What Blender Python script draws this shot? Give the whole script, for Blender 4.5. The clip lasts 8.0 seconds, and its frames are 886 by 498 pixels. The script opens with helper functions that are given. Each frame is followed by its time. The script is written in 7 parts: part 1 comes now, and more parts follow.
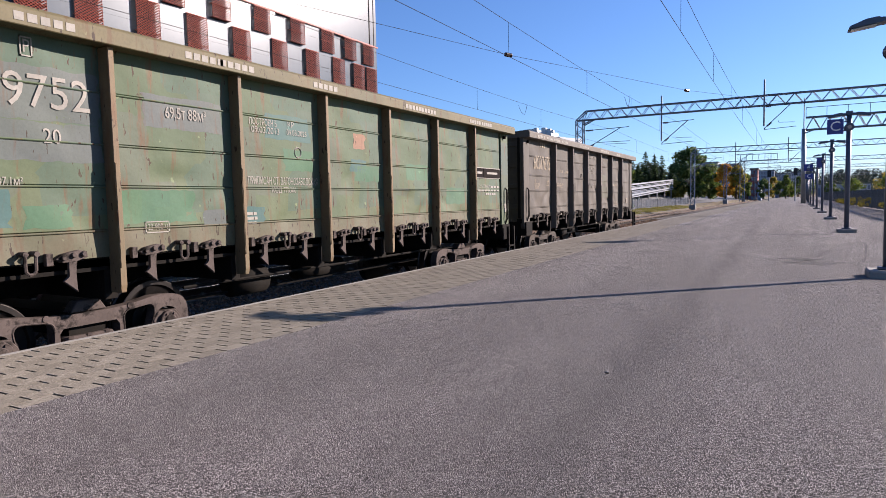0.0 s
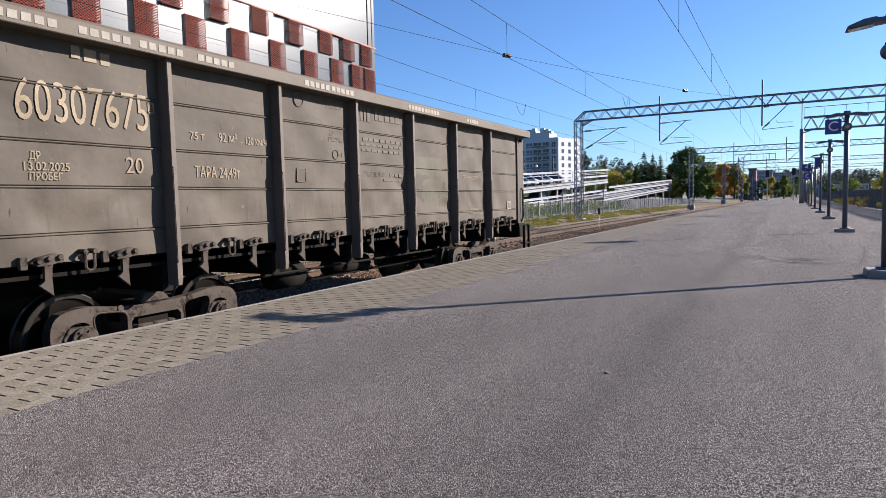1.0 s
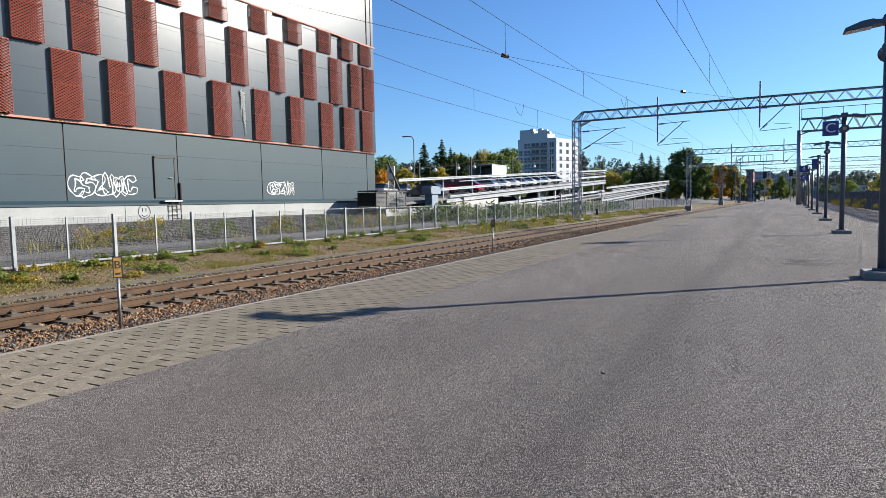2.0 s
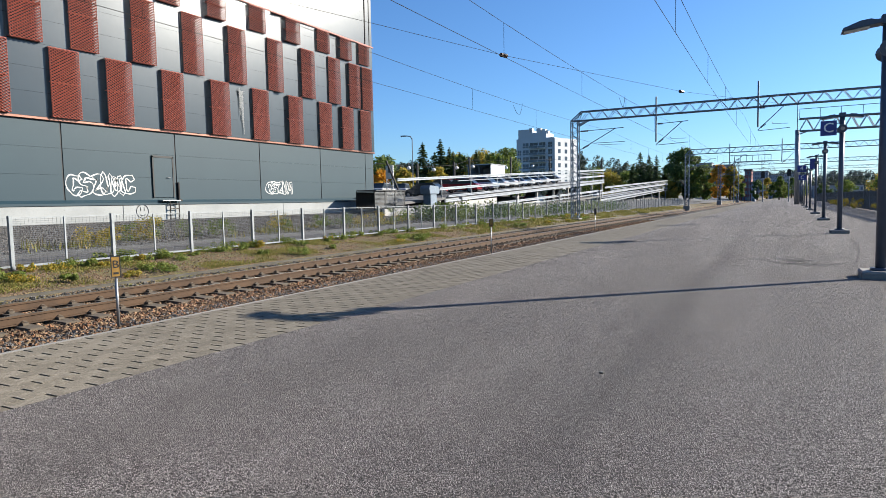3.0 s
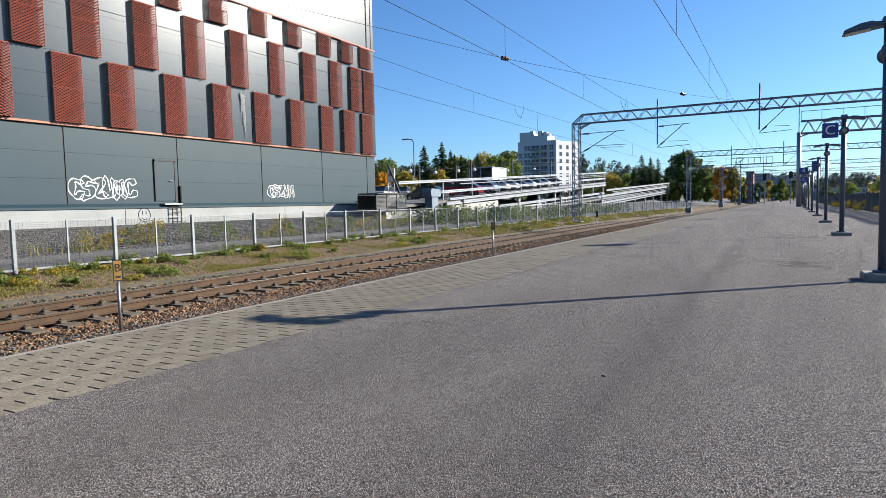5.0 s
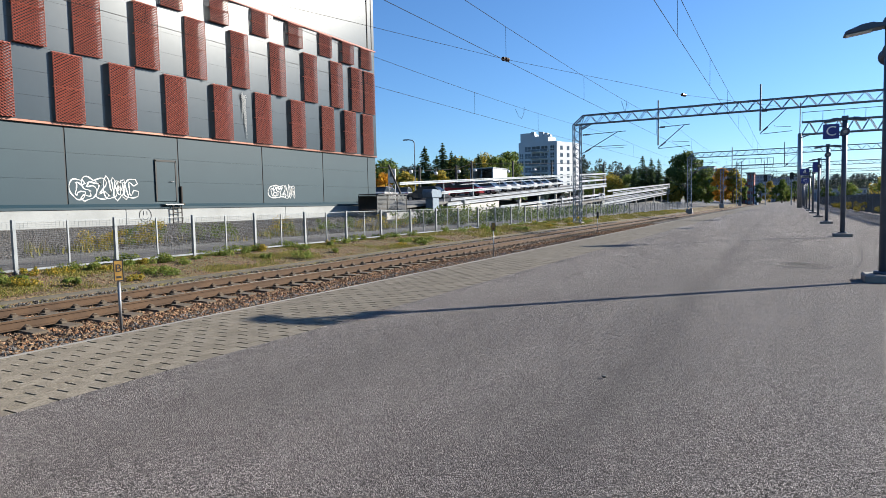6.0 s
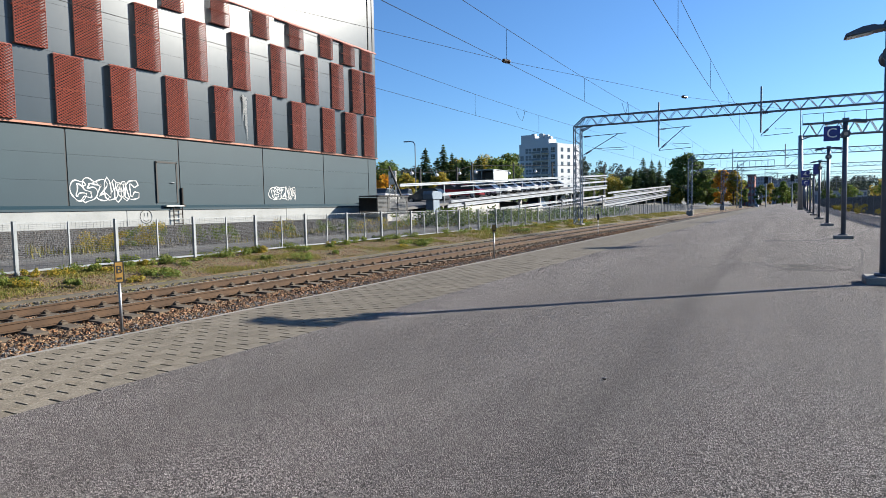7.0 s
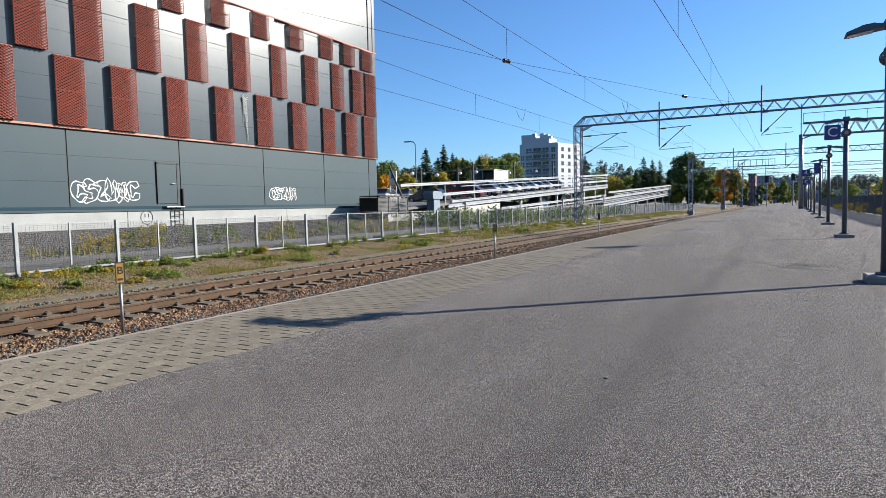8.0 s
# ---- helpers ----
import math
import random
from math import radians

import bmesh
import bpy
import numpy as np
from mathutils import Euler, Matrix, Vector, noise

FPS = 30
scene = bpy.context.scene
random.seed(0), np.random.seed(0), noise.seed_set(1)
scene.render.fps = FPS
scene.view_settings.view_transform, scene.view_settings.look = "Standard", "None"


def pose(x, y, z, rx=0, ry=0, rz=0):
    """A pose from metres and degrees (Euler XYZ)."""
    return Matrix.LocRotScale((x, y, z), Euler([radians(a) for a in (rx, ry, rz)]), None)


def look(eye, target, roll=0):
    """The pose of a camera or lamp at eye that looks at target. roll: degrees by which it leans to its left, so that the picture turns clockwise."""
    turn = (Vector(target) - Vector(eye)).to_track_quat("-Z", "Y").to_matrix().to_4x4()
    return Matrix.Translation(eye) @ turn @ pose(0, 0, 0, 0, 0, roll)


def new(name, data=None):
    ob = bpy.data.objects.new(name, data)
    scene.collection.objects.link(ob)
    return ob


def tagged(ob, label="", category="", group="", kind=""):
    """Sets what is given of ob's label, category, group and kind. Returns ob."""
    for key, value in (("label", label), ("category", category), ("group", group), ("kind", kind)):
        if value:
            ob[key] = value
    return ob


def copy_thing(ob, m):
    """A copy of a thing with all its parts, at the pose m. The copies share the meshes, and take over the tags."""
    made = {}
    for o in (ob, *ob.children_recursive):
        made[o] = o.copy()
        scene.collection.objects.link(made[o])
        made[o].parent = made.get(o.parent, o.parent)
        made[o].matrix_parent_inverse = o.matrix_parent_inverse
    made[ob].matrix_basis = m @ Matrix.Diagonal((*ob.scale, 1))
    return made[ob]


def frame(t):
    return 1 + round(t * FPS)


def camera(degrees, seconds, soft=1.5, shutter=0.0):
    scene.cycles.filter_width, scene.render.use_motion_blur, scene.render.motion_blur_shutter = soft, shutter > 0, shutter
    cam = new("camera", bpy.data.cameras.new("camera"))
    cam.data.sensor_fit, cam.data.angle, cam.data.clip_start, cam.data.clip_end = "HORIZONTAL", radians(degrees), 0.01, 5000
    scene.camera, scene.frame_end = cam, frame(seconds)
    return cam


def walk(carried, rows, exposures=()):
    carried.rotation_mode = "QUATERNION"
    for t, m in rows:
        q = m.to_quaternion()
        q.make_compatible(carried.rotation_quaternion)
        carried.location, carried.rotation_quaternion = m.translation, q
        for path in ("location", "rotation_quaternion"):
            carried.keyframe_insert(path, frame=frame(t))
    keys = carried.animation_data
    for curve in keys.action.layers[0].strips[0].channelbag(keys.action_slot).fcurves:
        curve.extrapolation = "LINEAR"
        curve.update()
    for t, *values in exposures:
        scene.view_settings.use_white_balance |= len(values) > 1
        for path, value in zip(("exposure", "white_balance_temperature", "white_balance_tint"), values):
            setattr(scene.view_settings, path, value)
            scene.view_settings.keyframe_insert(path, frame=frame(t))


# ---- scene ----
EYE = Vector((0.0, 0.0, 1.18))


def aim(yaw, pitch, roll):
    """Camera pose: yaw to the left of the track direction, pitch downwards, both in degrees."""
    y, p = radians(yaw), radians(pitch)
    way = Vector((-math.sin(y) * math.cos(p), math.cos(y) * math.cos(p), -math.sin(p)))
    return look(EYE, EYE + way, -roll)


cam = camera(70.29, 8.0, soft=0.3)
walk(cam, [
    (0, aim(28.484, 4.285, 1.265)),
    (0.5, aim(28.454, 4.247, 1.396)),
    (1, aim(28.370, 4.221, 1.393)),
    (1.5, aim(28.278, 4.214, 1.231)),
    (3, aim(28.024, 4.282, 1.123)),
    (3.5, aim(28.023, 4.279, 1.130)),
    (4, aim(28.091, 4.224, 1.203)),
    (4.5, aim(28.144, 4.087, 1.241)),
    (6, aim(28.222, 3.944, 1.178)),
    (6.5, aim(28.242, 3.867, 1.117)),
    (7, aim(28.267, 3.788, 1.128)),
    (7.5, aim(28.322, 3.784, 1.220)),
    (8, aim(28.332, 3.786, 1.285)),
], exposures=[(0, 1.41, 6400, 22), (0.5, 1.41, 6560, 14), (1, 1.41, 6380, 16), (1.5, 1.41, 6360, 12), (3, 1.41, 6320, 8), (8, 1.41, 6320, 8)])

# ---- light ----
SUN_AZ = radians(46.7)      # clockwise from +y
SUN_EL = radians(23.3)
world = bpy.data.worlds.new("sky")
scene.world = world
world.use_nodes = True
wn = world.node_tree.nodes
wl = world.node_tree.links
sky = wn.new("ShaderNodeTexSky")
sky.sky_type, sky.sun_disc = "NISHITA", False
sky.sun_elevation, sky.sun_rotation = SUN_EL, SUN_AZ
sky.air_density, sky.dust_density, sky.ozone_density = 1.0, 0.35, 5.0
wn["Background"].inputs[1].default_value = 0.055
tone = wn.new("ShaderNodeMix")
tone.data_type, tone.blend_type = "RGBA", "MULTIPLY"
tone.inputs[0].default_value = 1.0
tone.inputs[7].default_value = (0.83, 1.03, 1.23, 1)      # a clear, dry northern sky
wl.new(sky.outputs[0], tone.inputs[6])
wl.new(tone.outputs[2], wn["Background"].inputs[0])
sun = new("sun", bpy.data.lights.new("sun", "SUN"))
sun.data.energy, sun.data.angle, sun.data.color = 5.0, radians(0.55), (1.0, 0.9, 0.77)
toward = Vector((math.sin(SUN_AZ) * math.cos(SUN_EL), math.cos(SUN_AZ) * math.cos(SUN_EL), math.sin(SUN_EL)))
sun.matrix_basis = look(toward * 50, (0, 0, 0))

# ---- building tools ----


def box(bm, x0, x1, y0, y1, z0, z1):
    vs = [bm.verts.new((x, y, z)) for x in (x0, x1) for y in (y0, y1) for z in (z0, z1)]
    for f in ((0, 1, 3, 2), (4, 6, 7, 5), (0, 4, 5, 1), (2, 3, 7, 6), (0, 2, 6, 4), (1, 5, 7, 3)):
        bm.faces.new([vs[i] for i in f])
    return vs


def rod(bm, a, b, r, seg=8, r2=None):
    """A closed bar from a to b."""
    a, b = Vector(a), Vector(b)
    r2 = r if r2 is None else r2
    q = (b - a).to_track_quat("Z", "Y")
    rings = []
    for p, rad in ((a, r), (b, r2)):
        rings.append([bm.verts.new(p + q @ Vector((rad * math.cos(k * math.tau / seg), rad * math.sin(k * math.tau / seg), 0))) for k in range(seg)])
    for k in range(seg):
        bm.faces.new((rings[0][k], rings[0][(k + 1) % seg], rings[1][(k + 1) % seg], rings[1][k]))
    bm.faces.new(rings[0][::-1])
    bm.faces.new(rings[1])


def lathe(bm, profile, seg):
    """A body turned round the x axis from (x, radius) pairs."""
    rings = [[bm.verts.new((x, r * math.cos(k * math.tau / seg), r * math.sin(k * math.tau / seg))) for k in range(seg)] for x, r in profile]
    for a, b in zip(rings, rings[1:]):
        for k in range(seg):
            bm.faces.new((a[k], a[(k + 1) % seg], b[(k + 1) % seg], b[k]))


def pipe(bm, points, r, seg=6):
    for a, b in zip(points, points[1:]):
        rod(bm, a, b, r, seg)


def prism(bm, outline, axis, lo, hi):
    """An outline of (u, v) pushed along an axis: 'x' takes (y, z), 'y' takes (x, z), 'z' takes (x, y)."""
    def at(u, v, w):
        return {"x": (w, u, v), "y": (u, w, v), "z": (u, v, w)}[axis]
    a = [bm.verts.new(at(u, v, lo)) for u, v in outline]
    b = [bm.verts.new(at(u, v, hi)) for u, v in outline]
    n = len(a)
    for k in range(n):
        bm.faces.new((a[k], a[(k + 1) % n], b[(k + 1) % n], b[k]))
    bm.faces.new(a[::-1])
    bm.faces.new(b)


def grow(name, bm, material, bevel=0.0, smooth=False):
    """A bmesh as one linked object."""
    if bevel:
        bmesh.ops.bevel(bm, geom=bm.edges[:], offset=bevel, segments=1, affect="EDGES", clamp_overlap=True)
    bmesh.ops.recalc_face_normals(bm, faces=bm.faces[:])
    me = bpy.data.meshes.new(name)
    bm.to_mesh(me)
    bm.free()
    for m in (material if isinstance(material, (list, tuple)) else [material]):
        me.materials.append(m)
    if smooth:
        for f in me.polygons:
            f.use_smooth = True
    return new(name, me)


def part(name, bm, material, parent, label="", bevel=0.0, smooth=False):
    ob = grow(name, bm, material, bevel, smooth)
    ob.parent = parent
    return tagged(ob, label) if label else ob


def share(name, me, parent, m):
    """One more object on a mesh that is there already."""
    ob = new(name, me)
    ob.parent = parent
    ob.matrix_basis = m
    return ob


def mesh_of(name, verts, faces, material, parent=None):
    """An object from numpy arrays: verts (n, 3), faces (m, 3 or 4)."""
    verts, faces = np.asarray(verts, np.float32), np.asarray(faces, np.int32)
    me = bpy.data.meshes.new(name)
    me.vertices.add(len(verts))
    me.vertices.foreach_set("co", verts.ravel())
    k = faces.shape[1]
    me.loops.add(faces.size)
    me.loops.foreach_set("vertex_index", faces.ravel())
    me.polygons.add(len(faces))
    me.polygons.foreach_set("loop_start", np.arange(len(faces), dtype=np.int32) * k)
    me.polygons.foreach_set("use_smooth", np.zeros(len(faces), bool))
    me.update(calc_edges=True)
    for m in (material if isinstance(material, (list, tuple)) else [material]):
        me.materials.append(m)
    ob = new(name, me)
    ob.parent = parent
    return ob


def anchor(name, label, category, m=None, group="", kind=""):
    ob = new(name)
    ob.empty_display_size = 0.1
    if m is not None:
        ob.matrix_basis = m
    return tagged(ob, label, category, group, kind)


def lettering(name, text, size, material, parent, m, width=None, thick=0.0015):
    """Flat painted words as a mesh; the text lies in its own xy plane and is centred on m."""
    cu = bpy.data.curves.new(name, "FONT")
    cu.body, cu.size, cu.align_x, cu.align_y, cu.extrude = text, size, "CENTER", "CENTER", thick
    cu.resolution_u = 3
    tmp = bpy.data.objects.new(name, cu)
    me = bpy.data.meshes.new_from_object(tmp)
    bpy.data.objects.remove(tmp)
    if width and len(me.vertices):
        xs = [v.co.x for v in me.vertices]
        k = width / max(0.01, max(xs) - min(xs))
        me.transform(Matrix.Diagonal((k, 1, 1, 1)))
    me.materials.clear()
    me.materials.append(material)
    ob = new(name, me)
    ob.parent = parent
    ob.matrix_basis = m
    return ob


# ---- materials ----


def nodes_of(name):
    m = bpy.data.materials.new(name)
    m.use_nodes = True
    return m, m.node_tree.nodes, m.node_tree.links, m.node_tree.nodes["Principled BSDF"]


def noisy(nt, links, coord, scale, detail=5.0, rough=0.6, stretch=None):
    t = nt.new("ShaderNodeTexNoise")
    t.inputs["Scale"].default_value, t.inputs["Detail"].default_value, t.inputs["Roughness"].default_value = scale, detail, rough
    if stretch:
        mp = nt.new("ShaderNodeMapping")
        mp.inputs["Scale"].default_value = stretch
        links.new(coord, mp.inputs[0])
        coord = mp.outputs[0]
    links.new(coord, t.inputs["Vector"])
    return t.outputs[0]


def ramp(nt, links, fac, lo, hi):
    r = nt.new("ShaderNodeMapRange")
    r.interpolation_type = "SMOOTHSTEP"
    r.inputs[1].default_value, r.inputs[2].default_value = lo, hi
    links.new(fac, r.inputs[0])
    return r.outputs[0]


def mixed(nt, links, fac, a, b):
    m = nt.new("ShaderNodeMix")
    m.data_type = "RGBA"
    if isinstance(fac, (int, float)):
        m.inputs[0].default_value = fac
    else:
        links.new(fac, m.inputs[0])
    for sock, v in ((m.inputs[6], a), (m.inputs[7], b)):
        if isinstance(v, tuple):
            sock.default_value = (*v[:3], 1)
        else:
            links.new(v, sock)
    return m.outputs[2]


def surface(name, color, second=None, rough=0.6, metal=0.0, scale=3.0, fine=60.0, amount=0.5, bump=0.15, bump_size=0.01,
            dirt=None, dirt_level=0.62, dirt_scale=6.0, stretch=None, vary=0.0, specular=0.5, spread=0.1):
    """A worn surface: two colours at a large scale, grain at a small one, stains, relief, and roughness that goes with them."""
    m, nt, ln, bsdf = nodes_of(name)
    co = nt.new("ShaderNodeTexCoord").outputs["Object"]
    second = second or tuple(c * 0.72 for c in color)
    big = ramp(nt, ln, noisy(nt, ln, co, scale, 4, 0.6, stretch), 0.35, 0.65)
    small = noisy(nt, ln, co, fine, 3, 0.7)
    col = mixed(nt, ln, big, color, second)
    grain = nt.new("ShaderNodeMath")
    grain.operation = "MULTIPLY"
    ln.new(ramp(nt, ln, small, 0.3, 0.75), grain.inputs[0])
    grain.inputs[1].default_value = amount
    col = mixed(nt, ln, grain.outputs[0], col, tuple(c * 0.55 for c in color))
    if dirt:
        col = mixed(nt, ln, ramp(nt, ln, noisy(nt, ln, co, dirt_scale, 6, 0.7, stretch), dirt_level, dirt_level + 0.12), col, dirt)
    if vary:
        info = nt.new("ShaderNodeObjectInfo")
        hsv = nt.new("ShaderNodeHueSaturation")
        mr = nt.new("ShaderNodeMapRange")
        mr.inputs[3].default_value, mr.inputs[4].default_value = 1 - vary, 1 + vary
        ln.new(info.outputs["Random"], mr.inputs[0])
        ln.new(mr.outputs[0], hsv.inputs["Value"])
        ln.new(col, hsv.inputs["Color"])
        col = hsv.outputs[0]
    ln.new(col, bsdf.inputs["Base Color"])
    mr = nt.new("ShaderNodeMapRange")
    mr.inputs[3].default_value, mr.inputs[4].default_value = max(0.02, rough - spread), min(1, rough + spread)
    ln.new(small, mr.inputs[0])
    ln.new(mr.outputs[0], bsdf.inputs["Roughness"])
    bsdf.inputs["Metallic"].default_value = metal
    bsdf.inputs["Specular IOR Level"].default_value = specular
    if bump:
        bp = nt.new("ShaderNodeBump")
        bp.inputs["Strength"].default_value, bp.inputs["Distance"].default_value = bump, bump_size
        ln.new(small, bp.inputs["Height"])
        ln.new(bp.outputs[0], bsdf.inputs["Normal"])
    return m


def asphalt_material():
    """Worn platform asphalt: pale stones in dark binder, faint lanes along the platform and a darker wheel lane."""
    m, nt, ln, bsdf = nodes_of("asphalt")
    co = nt.new("ShaderNodeTexCoord").outputs["Object"]
    vo = nt.new("ShaderNodeTexVoronoi")
    vo.inputs["Scale"].default_value = 190
    ln.new(co, vo.inputs["Vector"])
    sep = nt.new("ShaderNodeSeparateColor")
    ln.new(vo.outputs["Color"], sep.inputs[0])
    base = mixed(nt, ln, ramp(nt, ln, sep.outputs[0], 0.0, 1.0), (0.055, 0.05, 0.047), (0.57, 0.52, 0.495))
    base = mixed(nt, ln, ramp(nt, ln, sep.outputs[1], 0.9, 0.95), base, (0.74, 0.69, 0.65))
    base = mixed(nt, ln, ramp(nt, ln, vo.outputs["Distance"], 0.36, 0.62), base, (0.02, 0.018, 0.017))
    for scale, low, high, part_of, tone in ((48.0, 0.5, 0.66, 0.32, (0.07, 0.064, 0.06)), (26.0, 0.52, 0.7, 0.16, (0.34, 0.31, 0.29)), (3.0, 0.5, 0.72, 0.2, (0.16, 0.142, 0.126))):
        k = nt.new("ShaderNodeMath")
        k.operation = "MULTIPLY"
        k.inputs[1].default_value = part_of
        ln.new(ramp(nt, ln, noisy(nt, ln, co, scale, 3, 0.7), low, high), k.inputs[0])
        base = mixed(nt, ln, k.outputs[0], base, tone)
    wide = ramp(nt, ln, noisy(nt, ln, co, 0.5, 5, 0.6, (1.6, 0.16, 1.0)), 0.35, 0.68)
    dark = nt.new("ShaderNodeMath")
    dark.operation = "MULTIPLY"
    dark.inputs[1].default_value = 0.34
    ln.new(wide, dark.inputs[0])
    base = mixed(nt, ln, dark.outputs[0], base, (0.064, 0.058, 0.055))
    # a wheel lane: a soft dark stripe that wanders along the platform
    xyz = nt.new("ShaderNodeSeparateXYZ")
    ln.new(co, xyz.inputs[0])
    wander = nt.new("ShaderNodeMath")
    wander.operation = "MULTIPLY_ADD"
    ln.new(noisy(nt, ln, co, 0.45, 3, 0.6), wander.inputs[0])
    wander.inputs[1].default_value = 0.7
    ln.new(xyz.outputs[0], wander.inputs[2])
    away = nt.new("ShaderNodeMath")
    away.operation = "ADD"
    away.inputs[1].default_value = LANE_X
    ln.new(wander.outputs[0], away.inputs[0])
    size = nt.new("ShaderNodeMath")
    size.operation = "ABSOLUTE"
    ln.new(away.outputs[0], size.inputs[0])
    lane = nt.new("ShaderNodeMath")
    lane.operation = "MULTIPLY"
    lane.inputs[1].default_value = 0.24
    ln.new(ramp(nt, ln, size.outputs[0], 0.26, 0.02), lane.inputs[0])
    base = mixed(nt, ln, lane.outputs[0], base, (0.045, 0.042, 0.042))
    ln.new(base, bsdf.inputs["Base Color"])
    bsdf.inputs["Roughness"].default_value = 0.95
    bsdf.inputs["Specular IOR Level"].default_value = 0.2
    bsdf.inputs["Diffuse Roughness"].default_value = 0.4
    bp = nt.new("ShaderNodeBump")
    bp.inputs["Strength"].default_value, bp.inputs["Distance"].default_value = 0.9, 0.007
    ln.new(vo.outputs["Distance"], bp.inputs["Height"])
    bp.invert = True
    ln.new(bp.outputs[0], bsdf.inputs["Normal"])
    return m


def wagon_paint(name, main, second, patch, rust, rust_level, other=None):
    """Old wagon paint: repainted fields, rust runs downwards, scratches and road dust."""
    m, nt, ln, bsdf = nodes_of(name)
    co = nt.new("ShaderNodeTexCoord").outputs["Object"]
    col = mixed(nt, ln, ramp(nt, ln, noisy(nt, ln, co, 0.9, 4, 0.55), 0.4, 0.62), main, second)
    vo = nt.new("ShaderNodeTexVoronoi")
    vo.distance = "CHEBYCHEV"
    vo.inputs["Scale"].default_value = 1.1
    ln.new(co, vo.inputs["Vector"])
    sep = nt.new("ShaderNodeSeparateColor")
    ln.new(vo.outputs["Color"], sep.inputs[0])
    pf = nt.new("ShaderNodeMath")
    pf.operation = "MULTIPLY"
    pf.inputs[1].default_value = 0.4
    ln.new(ramp(nt, ln, sep.outputs[0], 0.7, 0.8), pf.inputs[0])
    col = mixed(nt, ln, pf.outputs[0], col, patch)
    if other:
        po = nt.new("ShaderNodeMath")
        po.operation = "MULTIPLY"
        po.inputs[1].default_value = 0.3
        ln.new(ramp(nt, ln, sep.outputs[1], 0.72, 0.745), po.inputs[0])
        col = mixed(nt, ln, po.outputs[0], col, other)
    runs = nt.new("ShaderNodeMath")
    runs.operation = "MULTIPLY"
    runs.inputs[1].default_value = 0.6
    ln.new(ramp(nt, ln, noisy(nt, ln, co, 5.0, 5, 0.65, (1, 1.6, 0.22)), rust_level - 0.04, rust_level + 0.1), runs.inputs[0])
    col = mixed(nt, ln, runs.outputs[0], col, rust)
    col = mixed(nt, ln, ramp(nt, ln, noisy(nt, ln, co, 9.0, 6, 0.7, (1, 1, 0.6)), rust_level + 0.07, rust_level + 0.12), col, tuple(c * 0.35 for c in rust))
    # knocks and scratches down to bare rust, and pale scuffs
    col = mixed(nt, ln, ramp(nt, ln, noisy(nt, ln, co, 13.0, 3, 0.6, (1, 1.3, 0.33)), 0.612 + (rust_level - 0.56) * 1.4, 0.64 + (rust_level - 0.56) * 1.4), col, tuple(c * 0.3 for c in rust))
    col = mixed(nt, ln, ramp(nt, ln, noisy(nt, ln, co, 8.0, 4, 0.6, (1, 0.7, 0.7)), 0.68, 0.72), col, tuple(min(0.6, c * 1.7) for c in second))
    fine = noisy(nt, ln, co, 40, 4, 0.7)
    g = nt.new("ShaderNodeMath")
    g.operation = "MULTIPLY"
    g.inputs[1].default_value = 0.3
    ln.new(ramp(nt, ln, fine, 0.4, 0.7), g.inputs[0])
    col = mixed(nt, ln, g.outputs[0], col, tuple(c * 0.6 for c in second))
    ln.new(col, bsdf.inputs["Base Color"])
    bsdf.inputs["Roughness"].default_value = 0.66
    bsdf.inputs["Specular IOR Level"].default_value = 0.3
    bp = nt.new("ShaderNodeBump")
    bp.inputs["Strength"].default_value, bp.inputs["Distance"].default_value = 0.5, 0.025
    ln.new(noisy(nt, ln, co, 2.6, 3, 0.5), bp.inputs["Height"])
    bp2 = nt.new("ShaderNodeBump")
    bp2.inputs["Strength"].default_value, bp2.inputs["Distance"].default_value = 0.15, 0.004
    ln.new(fine, bp2.inputs["Height"])
    ln.new(bp.outputs[0], bp2.inputs["Normal"])
    ln.new(bp2.outputs[0], bsdf.inputs["Normal"])
    return m


def island_material(name, colors, rough=0.8, bump=0.0, translucent=0.0):
    """Many small pieces in one mesh, each of its own tone."""
    m, nt, ln, bsdf = nodes_of(name)
    geo = nt.new("ShaderNodeNewGeometry")
    cr = nt.new("ShaderNodeValToRGB")
    el = cr.color_ramp.elements
    while len(el) < len(colors):
        el.new(0.5)
    for k, c in enumerate(colors):
        el[k].position = k / max(1, len(colors) - 1)
        el[k].color = (*c, 1)
    ln.new(geo.outputs["Random Per Island"], cr.inputs[0])
    col = cr.outputs[0]
    ln.new(col, bsdf.inputs["Base Color"])
    bsdf.inputs["Roughness"].default_value = rough
    bsdf.inputs["Specular IOR Level"].default_value = 0.25
    if translucent:
        tr = nt.new("ShaderNodeBsdfTranslucent")
        mx = nt.new("ShaderNodeMixShader")
        mx.inputs[0].default_value = translucent
        ln.new(col, tr.inputs[0])
        ln.new(bsdf.outputs[0], mx.inputs[1])
        ln.new(tr.outputs[0], mx.inputs[2])
        ln.new(mx.outputs[0], nt["Material Output"].inputs[0])
    return m


